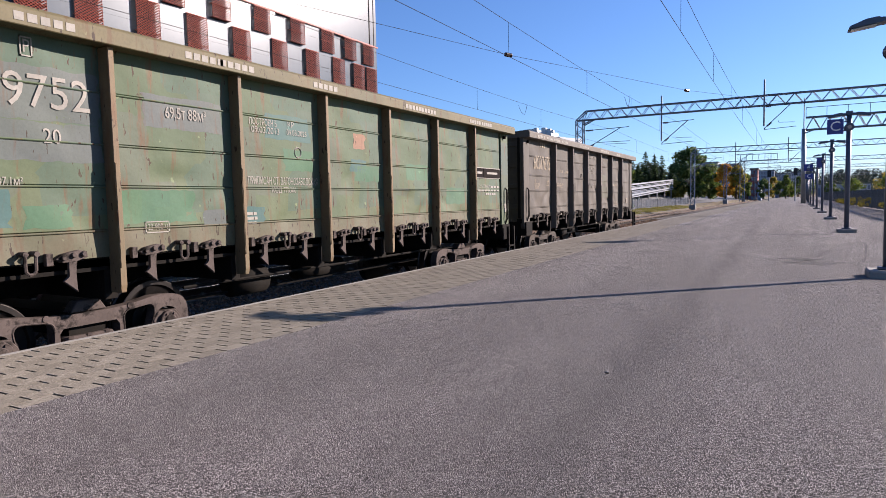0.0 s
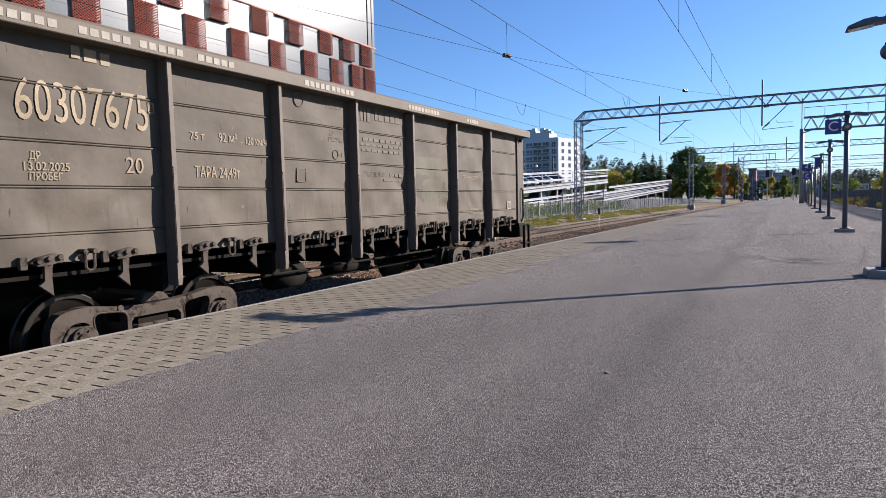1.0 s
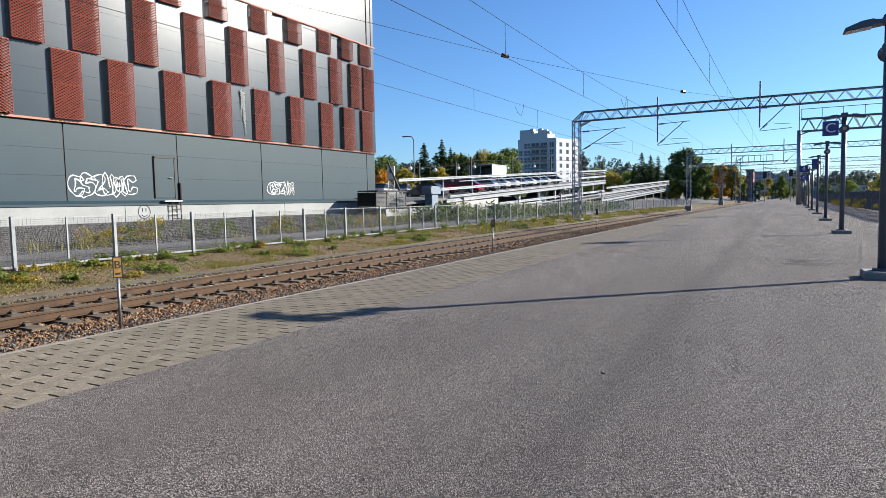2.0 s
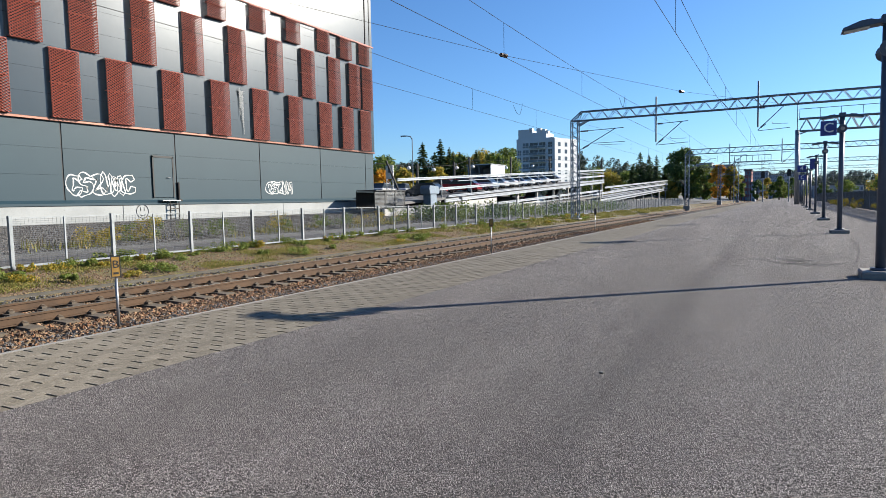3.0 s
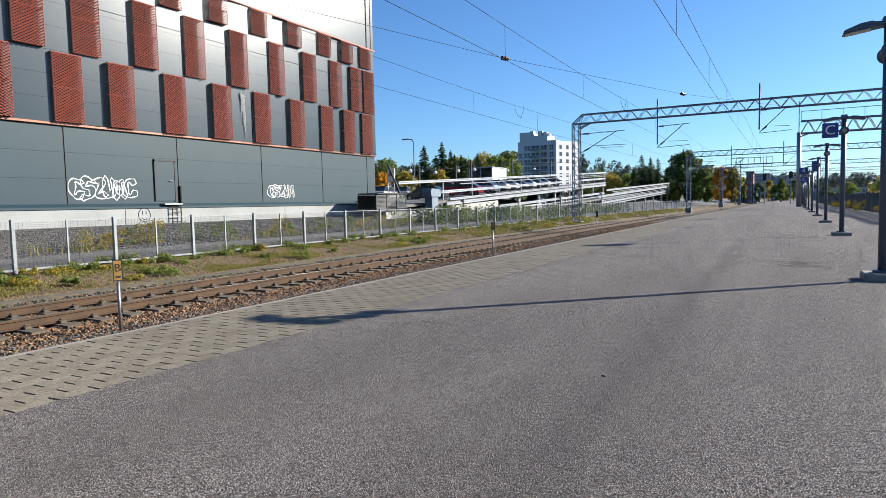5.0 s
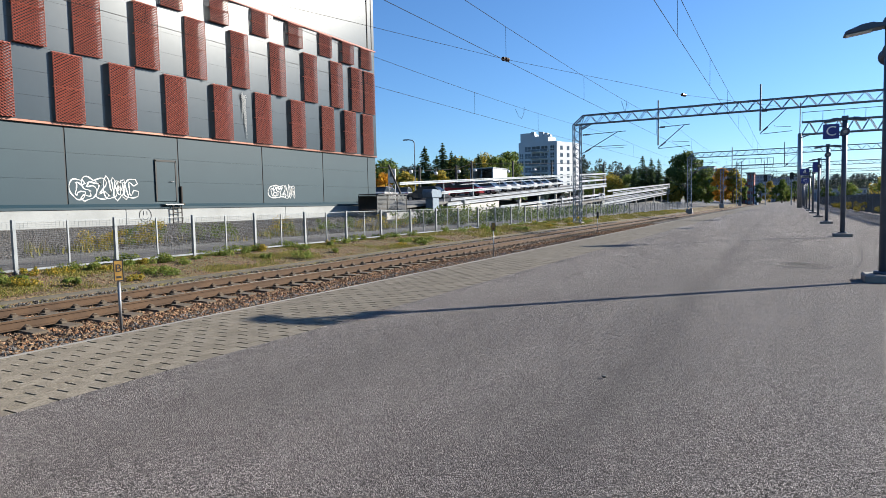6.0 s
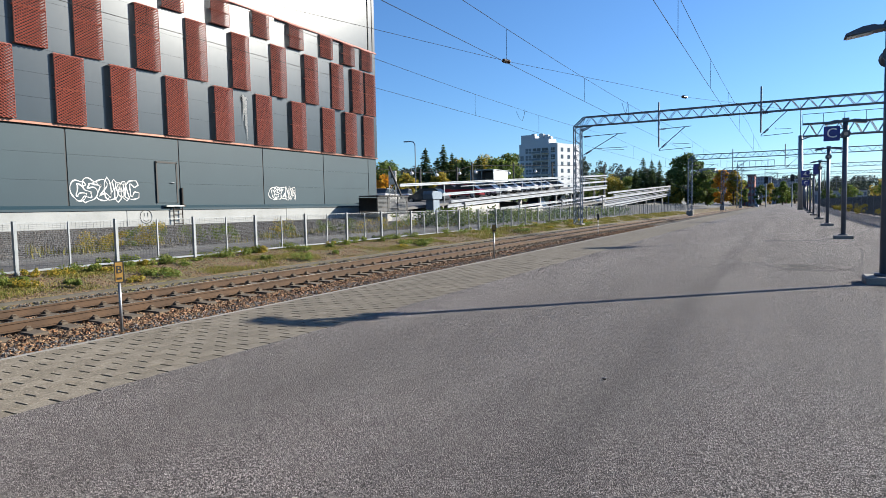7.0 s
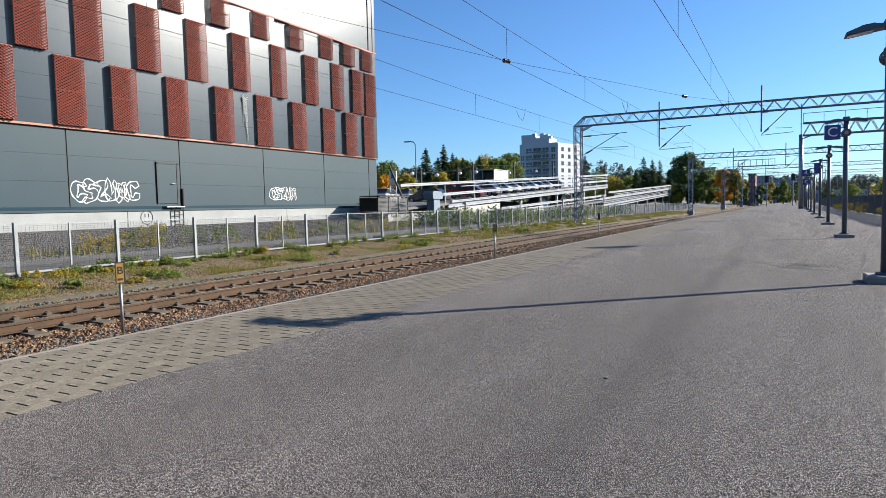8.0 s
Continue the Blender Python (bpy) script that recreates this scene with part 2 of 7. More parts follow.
def paver_material(name, joined):
    """Beige concrete setts: tone by piece, coarse speckle, lichen and grime."""
    m, nt, ln, bsdf = nodes_of(name)
    co = nt.new("ShaderNodeTexCoord").outputs["Object"]
    if joined:
        rand = nt.new("ShaderNodeNewGeometry").outputs["Random Per Island"]
    else:
        rand = nt.new("ShaderNodeObjectInfo").outputs["Random"]
    shifted = nt.new("ShaderNodeVectorMath")
    ln.new(co, shifted.inputs[0])
    ln.new(rand, shifted.inputs[1])
    at = shifted.outputs[0]
    col = mixed(nt, ln, rand, (0.152, 0.135, 0.106), (0.22, 0.196, 0.156))
    col = mixed(nt, ln, ramp(nt, ln, noisy(nt, ln, at, 6.0, 4, 0.65), 0.42, 0.7), col, (0.14, 0.122, 0.094))
    speck = noisy(nt, ln, at, 95, 2, 0.6)
    col = mixed(nt, ln, ramp(nt, ln, speck, 0.5, 0.62), col, (0.085, 0.074, 0.058))
    col = mixed(nt, ln, ramp(nt, ln, noisy(nt, ln, at, 70, 2, 0.6), 0.6, 0.7), col, (0.36, 0.32, 0.25))
    ln.new(col, bsdf.inputs["Base Color"])
    bsdf.inputs["Roughness"].default_value = 0.95
    bsdf.inputs["Specular IOR Level"].default_value = 0.2
    bsdf.inputs["Diffuse Roughness"].default_value = 0.4
    bp = nt.new("ShaderNodeBump")
    bp.inputs["Strength"].default_value, bp.inputs["Distance"].default_value = 0.6, 0.006
    ln.new(speck, bp.inputs["Height"])
    ln.new(bp.outputs[0], bsdf.inputs["Normal"])
    return m


LANE_X = 0.57
ASPHALT = asphalt_material()
PAVER = paver_material("paver_concrete", False)
CONCRETE = surface("concrete", (0.26, 0.245, 0.22), (0.2, 0.19, 0.17), 0.85, scale=0.8, fine=50, bump=0.3, dirt=(0.12, 0.11, 0.1))
CONCRETE_PALE = surface("pale_concrete", (0.2633, 0.2763, 0.2769), (0.2158, 0.2271, 0.2271), 0.85, scale=0.4, fine=30, bump=0.2, amount=0.25, dirt=(0.1369, 0.1365, 0.1218), dirt_level=0.62)
BALLAST = surface("ballast_bed", (0.045, 0.032, 0.025), (0.03, 0.024, 0.02), 0.95, scale=2, fine=26, amount=0.8, bump=1.0, bump_size=0.05)
GRAVEL = surface("grey_gravel", (0.12, 0.12, 0.118), (0.085, 0.085, 0.085), 0.95, scale=1.5, fine=18, amount=0.8, bump=1.0, bump_size=0.06)
SOIL = surface("grassy_soil", (0.1688, 0.1080, 0.0567), (0.1148, 0.1148, 0.0270), 0.95, scale=1.4, fine=9, amount=0.9, bump=1.0, bump_size=0.12, dirt=(0.0473, 0.0378, 0.0243), dirt_level=0.5, dirt_scale=14)
PATH = surface("path_asphalt", (0.1, 0.096, 0.093), (0.08, 0.077, 0.075), 0.9, scale=0.6, fine=80, bump=0.2)
FAR_GROUND = surface("far_meadow", (0.11, 0.12, 0.05), (0.07, 0.09, 0.035), 0.95, scale=0.05, fine=2, bump=0.0)
RAIL_STEEL = surface("rusty_rail", (0.075, 0.043, 0.023), (0.052, 0.031, 0.018), 0.7, metal=0.2, scale=1.5, fine=70, bump=0.15, specular=0.3)
RAIL_TOP = surface("worn_rail_head", (0.2, 0.18, 0.15), (0.14, 0.12, 0.1), 0.35, metal=0.7, scale=2, fine=60, bump=0.03)
SLEEPER = surface("sleeper_concrete", (0.1, 0.08, 0.058), (0.075, 0.056, 0.038), 0.9, scale=3, fine=50, bump=0.3)
IRON_DARK = surface("dark_iron", (0.03, 0.023, 0.019), (0.02, 0.017, 0.015), 0.7, metal=0.3, scale=3, fine=40, bump=0.2)
GALV = surface("galvanised_steel", (0.3, 0.31, 0.325), (0.24, 0.25, 0.26), 0.45, metal=0.75, scale=4, fine=60, amount=0.3, bump=0.05)

# ---- ground, platform, tracks ----
RAIL_Z = -0.63
TRACKS = (-7.52, -12.36)
EDGE = -5.64


def bend(y):
    """How far the line has swung to the right of straight at y."""
    return 0.018 * (math.sqrt((y - 40) ** 2 + 400) + (y - 40)) / 2 - 0.08 if y > -200 else 0.0


PROFILE = (
    (-2500, 24.0, 5), (-420, 12.0, 5), (-120, 2.6, 5), (-46, 2.0, 3), (-31.5, 1.6, 4), (-28.2, 0.52, 4), (-19.9, -0.12, 4), (-19.6, -0.2, 3), (-17.25, -0.24, 3),
    (-17.1, -0.28, 2), (-15.6, -0.42, 2), (-14.25, -0.6, 2), (-13.9, -0.74, 1), (-13.6, -0.86, 1), (-11.1, -0.87, 1), (-10.7, -0.88, 1), (-9.9, -0.9, 1),
    (-8.8, -0.87, 1), (-6.2, -0.87, 1), (-5.4, -0.95, 1), (-4.0, -0.95, 2), (6.0, -0.9, 2), (9.0, -0.7, 2), (40.0, -0.6, 5), (300, 0.4, 5), (2500, 20.0, 5))


def make_ground():
    ys = [-2500, -400, -120, -60] + list(range(-30, 131, 5)) + [160, 200, 260, 340, 450, 700, 1200, 2500]
    bm = bmesh.new()
    grid = []
    for y in ys:
        far = max(0.0, (y - 450) / 2050.0)
        grid.append([bm.verts.new((x + (bend(min(y, 450)) if -100 < x < 60 else 0), y, z + 22 * far)) for x, z, _ in PROFILE])
    for a, b in zip(grid, grid[1:]):
        for k in range(len(PROFILE) - 1):
            f = bm.faces.new((a[k], a[k + 1], b[k + 1], b[k]))
            f.material_index = PROFILE[k][2] - 1
    ob = grow("ground", bm, [BALLAST, SOIL, PATH, GRAVEL, FAR_GROUND])
    tagged(ob, "railway ground with ballast, grassy verge and gravel slope", "ground", kind="structure")


make_ground()


def strip(name, x0, x1, z0, z1, y0, y1, material, parent=None, step=6.0):
    """A long bar that follows the bend of the line."""
    bm = bmesh.new()
    n = max(1, int((y1 - y0) / step))
    rings = []
    for k in range(n + 1):
        y = y0 + (y1 - y0) * k / n
        b = bend(y)
        rings.append([bm.verts.new((x + b, y, z)) for x, z in ((x0, z0), (x1, z0), (x1, z1), (x0, z1))])
    for a, b in zip(rings, rings[1:]):
        for k in range(4):
            bm.faces.new((a[k], a[(k + 1) % 4], b[(k + 1) % 4], b[k]))
    bm.faces.new(rings[0][::-1])
    bm.faces.new(rings[-1])
    ob = grow(name, bm, material)
    ob.parent = parent
    return ob


PAVE_IN = -3.97
KERB_STONE = surface("soiled_kerb", (0.085, 0.078, 0.064), (0.055, 0.05, 0.04), 0.95, scale=1.5, fine=30, bump=0.5, dirt=(0.06, 0.055, 0.035), dirt_level=0.52)
platform = strip("platform", PAVE_IN, 6.4, -1.2, 0.0, -60, 330, ASPHALT)
tagged(platform, "worn grey-brown asphalt station platform surface", "platform", kind="structure")
edge_bed = strip("platform_edge_bed", EDGE + 0.06, PAVE_IN, -1.2, -0.04, -60, 330, CONCRETE)
tagged(edge_bed, "concrete bed under the platform edge pavers", "platform edge", kind="structure")
coping = strip("platform_coping", EDGE, EDGE + 0.058, -1.2, 0.002, -60, 330, CONCRETE)
tagged(coping, "pale concrete coping along the platform edge", "platform edge", kind="structure")
kerb = strip("kerb", -14.18, -14.06, -1.0, -0.62, -30, 120, KERB_STONE)
tagged(kerb, "low weathered concrete kerb beside the track", "kerb", kind="structure")


def make_track(cx):
    thing = anchor("railway_track", "rusty steel rails on concrete sleepers in ballast", "railway track", kind="structure")
    for side in (-1, 1):
        x = cx + side * 0.797
        foot = strip("rail_foot", x - 0.075, x + 0.075, RAIL_Z - 0.172, RAIL_Z - 0.15, -60, 330, RAIL_STEEL, thing)
        web = strip("rail_web", x - 0.012, x + 0.012, RAIL_Z - 0.15, RAIL_Z - 0.04, -60, 330, RAIL_STEEL, thing)
        head = strip("rail_head", x - 0.036, x + 0.036, RAIL_Z - 0.04, RAIL_Z - 0.003, -60, 330, RAIL_STEEL, thing)
        top = strip("rail_running_face", x - 0.03, x + 0.03, RAIL_Z - 0.003, RAIL_Z, -60, 330, RAIL_TOP, thing)
    bm = bmesh.new()
    prism(bm, [(-1.3, -0.36), (1.3, -0.36), (1.3, -0.19), (0.5, -0.178), (0.4, -0.21), (-0.4, -0.21), (-0.5, -0.178), (-1.3, -0.19)], "y", -0.13, 0.13)
    for s in (-1, 1):
        for o in (-0.12, 0.12):
            box(bm, s * 0.797 + o - 0.045, s * 0.797 + o + 0.045, -0.05, 0.05, -0.18, -0.135)
            pipe(bm, [(s * 0.797 + o * 0.6, -0.06, -0.15), (s * 0.797 + o, -0.03, -0.1), (s * 0.797 + o, 0.04, -0.12)], 0.012, 5)
    proto = grow("sleeper", bm, SLEEPER)
    proto.parent = thing
    k0 = -8
    for k in range(k0, 132):
        y = k * 0.61
        m = pose(cx + bend(y), y, RAIL_Z)
        if k == k0:
            proto.matrix_basis = m
        else:
            share("sleeper", proto.data, thing, m)
    return thing


for tx in TRACKS:
    make_track(tx)

# ---- the clad hall beyond the tracks ----
CLAD = surface("grey_metal_cladding", (0.02, 0.031, 0.04), (0.018, 0.028, 0.036), 0.25, metal=0.15, scale=0.35, fine=5, amount=0.05, bump=0.0, specular=0.5, spread=0.015)
CLAD_LOW = surface("blue_grey_cladding", (0.018, 0.04, 0.053), (0.016, 0.036, 0.049), 0.5, metal=0.0, specular=0.24, scale=0.3, fine=14, amount=0.12, bump=0.03)
MESH_RED = surface("red_expanded_metal", (0.1900, 0.0410, 0.0240), (0.1615, 0.0344, 0.0208), 0.6, metal=0.1, scale=2, fine=30, amount=0.25, bump=0.1)
COPPER = surface("copper_trim", (0.22, 0.105, 0.075), (0.18, 0.085, 0.06), 0.35, metal=0.6, scale=2, fine=40, bump=0.02)
BLACK = surface("black_joint", (0.02, 0.021, 0.022), None, 0.7, bump=0.0)
SPRAY = surface("white_spray_paint", (0.42, 0.43, 0.43), (0.36, 0.37, 0.38), 0.7, scale=3, amount=0.15, bump=0.0)
SPRAY_FAINT = surface("thin_white_paint", (0.16, 0.17, 0.175), (0.1, 0.11, 0.115), 0.7, scale=8, amount=0.3, bump=0.0)
SPRAY_DARK = surface("dark_spray_paint", (0.05, 0.05, 0.055), None, 0.7, bump=0.0)
FACE = -28.5
B_END = 42.0
B_START = -40.0
TRIM_Z = 5.1
LEDGE_Z = 1.33
ROOF_Z = 17.6


def expanded_sheet(w, h):
    """Bent expanded metal: rows of slanting strands in a staggered net, on the (y, z) plane, facing +x."""
    vs, fs = [], []
    cw, ch = 0.19, 0.125
    ny, nz = int(w / cw), int(h / ch)
    cw, ch = w / ny, h / nz
    for j in range(nz):
        for i in range(ny):
            y0, z0 = i * cw, j * ch
            for (ya, za, yb, zb) in ((0, 0.5, 0.5, 1.0), (0.5, 1.0, 1.0, 0.5), (0, 0.5, 0.5, 0.0), (0.5, 0.0, 1.0, 0.5)):
                a, b = (y0 + ya * cw, z0 + za * ch), (y0 + yb * cw, z0 + zb * ch)
                n = len(vs)
                t = 0.042
                vs += [(0.045, a[0], a[1] - t), (0.05, b[0], b[1] - t), (0.0, b[0], b[1] + t * 0.5), (0.0, a[0], a[1] + t * 0.5)]
                fs.append((n, n + 1, n + 2, n + 3))
    return vs, fs


BENDS = (
    ((0.85, 0.85), (0.3, 0.95), (0.2, 0.62), (0.75, 0.45), (0.7, 0.1), (0.1, 0.12)),
    ((0.15, 0.1), (0.25, 0.9), (0.5, 0.35), (0.75, 0.9), (0.88, 0.1)),
    ((0.1, 0.85), (0.8, 0.88), (0.25, 0.2), (0.9, 0.15)),
    ((0.85, 0.8), (0.3, 0.85), (0.15, 0.4), (0.5, 0.08), (0.9, 0.3)),
    ((0.2, 0.95), (0.3, 0.15), (0.6, 0.12), (0.75, 0.5), (0.8, 0.95)))


def curve_through(pts, n):
    """A smooth curve through a few points."""
    ends = [pts[0]] + list(pts) + [pts[-1]]
    out = []
    for k in range(1, len(ends) - 2):
        a, b, c, d = (Vector(q) for q in ends[k - 1:k + 3])
        for i in range(n):
            t = i / n
            out.append(0.5 * (2 * b + (c - a) * t + (2 * a - 5 * b + 4 * c - d) * t * t + (3 * b - a - 3 * c + d) * t ** 3))
    return out + [Vector(pts[-1])]


def squiggle(thing, name, y0, z0, w, h, loops, seed, material, thick=0.05):
    """Spray-painted outlines of fat rounded strokes, not readable."""
    rnd = random.Random(seed)
    for k in range(loops):
        cell = w / loops
        form = BENDS[(k * 2 + seed) % len(BENDS)]
        pts = [(y0 + cell * (k - 0.15 + 1.25 * (u + rnd.uniform(-0.07, 0.07))), z0 + h * (0.08 + 0.84 * (v + rnd.uniform(-0.06, 0.06)))) for u, v in form]
        spine = curve_through(pts, 9)
        fat = min(0.16 * h, 0.3 * cell)
        left, right = [], []
        for i, q in enumerate(spine):
            d = (spine[min(i + 1, len(spine) - 1)] - spine[max(i - 1, 0)]).normalized()
            f = fat * (0.75 + 0.35 * math.sin(i * 0.35 + seed + k))
            left.append(q + Vector((-d.y, d.x)) * f)
            right.append(q - Vector((-d.y, d.x)) * f)
        ring = left + [spine[-1] + (spine[-1] - spine[-2]).normalized() * fat] + right[::-1] + [spine[0] + (spine[0] - spine[1]).normalized() * fat]
        bm = bmesh.new()
        x = FACE + 0.006 + 0.0012 * k
        n = len(ring)
        pairs = []
        for i in range(n):
            d = (ring[(i + 1) % n] - ring[i - 1]).normalized()
            half = thick * 0.5 * (0.8 + 0.3 * math.sin(i * 0.6))
            pairs.append([bm.verts.new((x, ring[i].x + e * d.y * half, ring[i].y - e * d.x * half)) for e in (-1, 1)])
        for i in range(n):
            bm.faces.new((pairs[i - 1][0], pairs[i - 1][1], pairs[i][1], pairs[i][0]))
        part(name, bm, material, thing)


def make_hall():
    hall = anchor("clad_hall", "long metal-clad hall with red mesh screens on a concrete plinth", "building")
    bm = bmesh.new()
    box(bm, FACE - 40, FACE - 0.05, B_START, B_END - 0.05, 1.45, ROOF_Z)
    part("wall_core", bm, CLAD_LOW, hall)
    # lower cladding: large panels with dark joints
    ys = [B_START, -30, -20, -10, 0.0, 5.5, 11.3, 17.22, 23.28, 29.51, 35.42, 40.9, B_END]
    for a, b in zip(ys, ys[1:]):
        bm = bmesh.new()
        z = 1.52
        for zz in (2.72, 3.92, TRIM_Z - 0.02):
            box(bm, FACE - 0.05, FACE, a + 0.04, b - 0.04, z + 0.004, zz - 0.004)
            z = zz
        part("cladding_panel", bm, CLAD_LOW, hall)
        bm = bmesh.new()
        box(bm, FACE - 0.05, FACE - 0.03, b - 0.04, b + 0.04, 1.52, TRIM_Z)
        part("panel_joint", bm, BLACK, hall)
    bm = bmesh.new()
    box(bm, FACE - 0.05, FACE + 0.12, B_START, B_END + 0.12, TRIM_Z, TRIM_Z + 0.12)
    part("copper_ledge", bm, COPPER, hall, "pale copper-coloured ledge over the lower cladding", 0.015)
    bm = bmesh.new()
    prism(bm, [(FACE - 0.05, 1.58), (FACE + 0.04, 1.58), (FACE + 0.3, LEDGE_Z + 0.1), (FACE + 0.3, LEDGE_Z), (FACE - 0.05, LEDGE_Z)], "y", B_START, B_END + 0.05)
    part("drip_ledge", bm, CLAD_LOW, hall, "dark blue-grey flashing over the plinth")
    # upper cladding with joints
    ys = [B_START + 5.9 * k for k in range(0, 14)] + [B_END]
    ys = [y for y in ys if y <= B_END]
    for a, b in zip(ys, ys[1:]):
        bm = bmesh.new()
        z = TRIM_Z + 0.12
        while z < 13.2:
            zz = min(13.3, z + 1.05)
            prism(bm, [(FACE - 0.05, a + 0.025), (FACE - 0.01, a + 0.025), (FACE + 0.17, b - 0.025), (FACE - 0.05, b - 0.025)], "z", z + 0.004, zz - 0.004)
            z = zz
        part("cladding_panel", bm, CLAD, hall)
        bm = bmesh.new()
        prism(bm, [(FACE - 0.05, a + 0.025), (FACE, a + 0.025), (FACE + 0.18, b - 0.025), (FACE - 0.05, b - 0.025)], "z", 13.42, ROOF_Z)
        part("parapet_panel", bm, CLAD, hall)
    bm = bmesh.new()
    box(bm, FACE - 0.05, FACE + 0.2, B_START, B_END + 0.15, 13.3, 13.4)
    part("upper_ledge", bm, MESH_RED, hall, "dark red ledge under the parapet band")
    bm = bmesh.new()
    box(bm, FACE - 40, FACE + 0.1, B_START, B_END + 0.1, ROOF_Z, ROOF_Z + 0.2)
    part("roof", bm, GALV, hall)
    for dy in (-0.9, -0.35):
        bm = bmesh.new()
        box(bm, FACE, FACE + 0.2, B_END + dy - 0.03, B_END + dy + 0.03, 13.42, ROOF_Z)
        part("corner_strip", bm, BLACK, hall)
    # concrete plinth
    for a, b in ((B_START, -8), (-8, 8), (8, 19.9), (19.9, 31.2), (31.2, B_END + 0.7)):
        bm = bmesh.new()
        box(bm, FACE - 0.4, FACE + 0.25, a + 0.01, b - 0.01, -0.6, LEDGE_Z - 0.01)
        part("plinth", bm, CONCRETE_PALE, hall, "", 0.012)
    # door and its step, ladder
    bm = bmesh.new()
    box(bm, FACE - 0.02, FACE + 0.05, 21.85, 23.05, 1.7, 3.78)
    d = part("door", bm, CLAD_LOW, hall, "grey steel service door", 0.01)
    bm = bmesh.new()
    for a, b, c, e in ((21.8, 21.88, 1.7, 3.82), (23.02, 23.1, 1.7, 3.82), (21.8, 23.1, 3.76, 3.86)):
        box(bm, FACE, FACE + 0.07, a, b, c, e)
    part("door_frame", bm, BLACK, d)
    bm = bmesh.new()
    pipe(bm, [(FACE + 0.05, 22.85, 2.75), (FACE + 0.12, 22.85, 2.75), (FACE + 0.12, 22.65, 2.75)], 0.02)
    part("door_handle", bm, GALV, d)
    bm = bmesh.new()
    box(bm, FACE + 0.12, FACE + 0.5, 22.0, 23.1, 1.5, 1.56)
    part("door_step", bm, GALV, hall)
    ladder = new("ladder")
    ladder.parent = hall
    tagged(ladder, "short dark steel ladder up to the door")
    for y in (22.5, 23.05):
        bm = bmesh.new()
        rod(bm, (FACE + 0.4, y, 0.45), (FACE + 0.4, y, 1.5), 0.03)
        part("stile", bm, IRON_DARK, ladder)
    for k in range(4):
        bm = bmesh.new()
        rod(bm, (FACE + 0.4, 22.5, 0.6 + 0.25 * k), (FACE + 0.4, 23.05, 0.6 + 0.25 * k), 0.022)
        part("rung", bm, IRON_DARK, ladder)
    bm = bmesh.new()
    rod(bm, (FACE + 0.06, 23.35, 1.55), (FACE + 0.06, 23.35, 2.5), 0.06)
    rod(bm, (FACE + 0.06, 23.35, 1.5), (FACE + 0.2, 23.35, 1.5), 0.12)
    part("pipe", bm, IRON_DARK, hall)
    # red screens in three staggered rows
    sizes = {}
    low = [16.77 + 3.05 * k for k in range(-9, 0)] + [16.77, 19.42, 22.49, 25.69, 28.88, 32.08, 35.2, 37.8, 40.1]
    mid = [15.2 + 3.05 * k for k in range(-9, 0)] + [15.2, 17.77, 20.89, 23.92, 27.12, 30.31, 33.47, 36.34, 38.8, 40.45]
    for row, (z0, z1, starts) in enumerate(((5.26, 8.3, low), (8.42, 11.6, mid), (11.8, 13.28, low[6:]))):
        for k, y in enumerate(starts):
            w, h = min(1.35, B_END - 0.1 - y), z1 - z0
            if w < 1.3:
                w = 1.3
            key = (round(w, 2), round(h, 2))
            if key not in sizes:
                vs, fs = expanded_sheet(w, h)
                ob = mesh_of("mesh_screen", vs, fs, MESH_RED, hall)
                bars = []
                for q in (0.0, h * 0.5, h - 0.03):
                    bm = bmesh.new()
                    box(bm, -0.2, 0.01, 0.02, w - 0.02, q, q + 0.03)
                    bars.append(part("screen_bar", bm, MESH_RED, ob))
                for q in (0.0, w - 0.012):
                    bm = bmesh.new()
                    box(bm, -0.01, 0.02, q, q + 0.012, 0.0, h)
                    bars.append(part("screen_edge", bm, MESH_RED, ob))
                sizes[key] = (ob.data, [o.data for o in bars])
            else:
                ob = share("mesh_screen", sizes[key][0], hall, Matrix())
                for d in sizes[key][1]:
                    share("screen_bar", d, ob, Matrix())
            ob.matrix_basis = pose(FACE + 0.25, y, z0)
    squiggle(hall, "painted_tag", 17.45, 1.72, 3.2, 1.15, 6, 3, SPRAY, 0.065)
    squiggle(hall, "painted_tag", 30.1, 1.85, 2.3, 0.85, 5, 8, SPRAY, 0.065)
    squiggle(hall, "painted_tag", 22.35, 2.85, 0.5, 0.3, 3, 5, SPRAY, 0.05)
    squiggle(hall, "painted_tag", 22.3, 1.95, 0.7, 0.3, 3, 6, SPRAY, 0.04)
    # dried splash of pale paint running down the wall
    bm = bmesh.new()
    rnd = random.Random(2)
    for k in range(14):
        a = k * math.tau / 14
        r = rnd.uniform(0.12, 0.34)
        q = [(28.0 + 0.05 * math.cos(a + 1.5), 7.9 + 0.05 * math.sin(a + 1.5)), (28.0 + r * math.cos(a), 7.9 + r * math.sin(a)), (28.0 + 0.05 * math.cos(a - 1.5), 7.9 + 0.05 * math.sin(a - 1.5))]
        bm.faces.new([bm.verts.new((FACE + 0.16 + 0.001 * k, y, z)) for y, z in q])
    for k in range(7):
        y = 27.9 + 0.045 * k
        lo = rnd.uniform(5.4, 7.0)
        bm.faces.new([bm.verts.new((FACE + 0.158, yy, z)) for yy, z in ((y, lo), (y + 0.028, lo), (y + 0.034, 7.8), (y, 7.8))])
    part("paint_splash", bm, SPRAY_FAINT, hall, "pale dried paint splash running down")
    # face drawn on the plinth
    bm = bmesh.new()
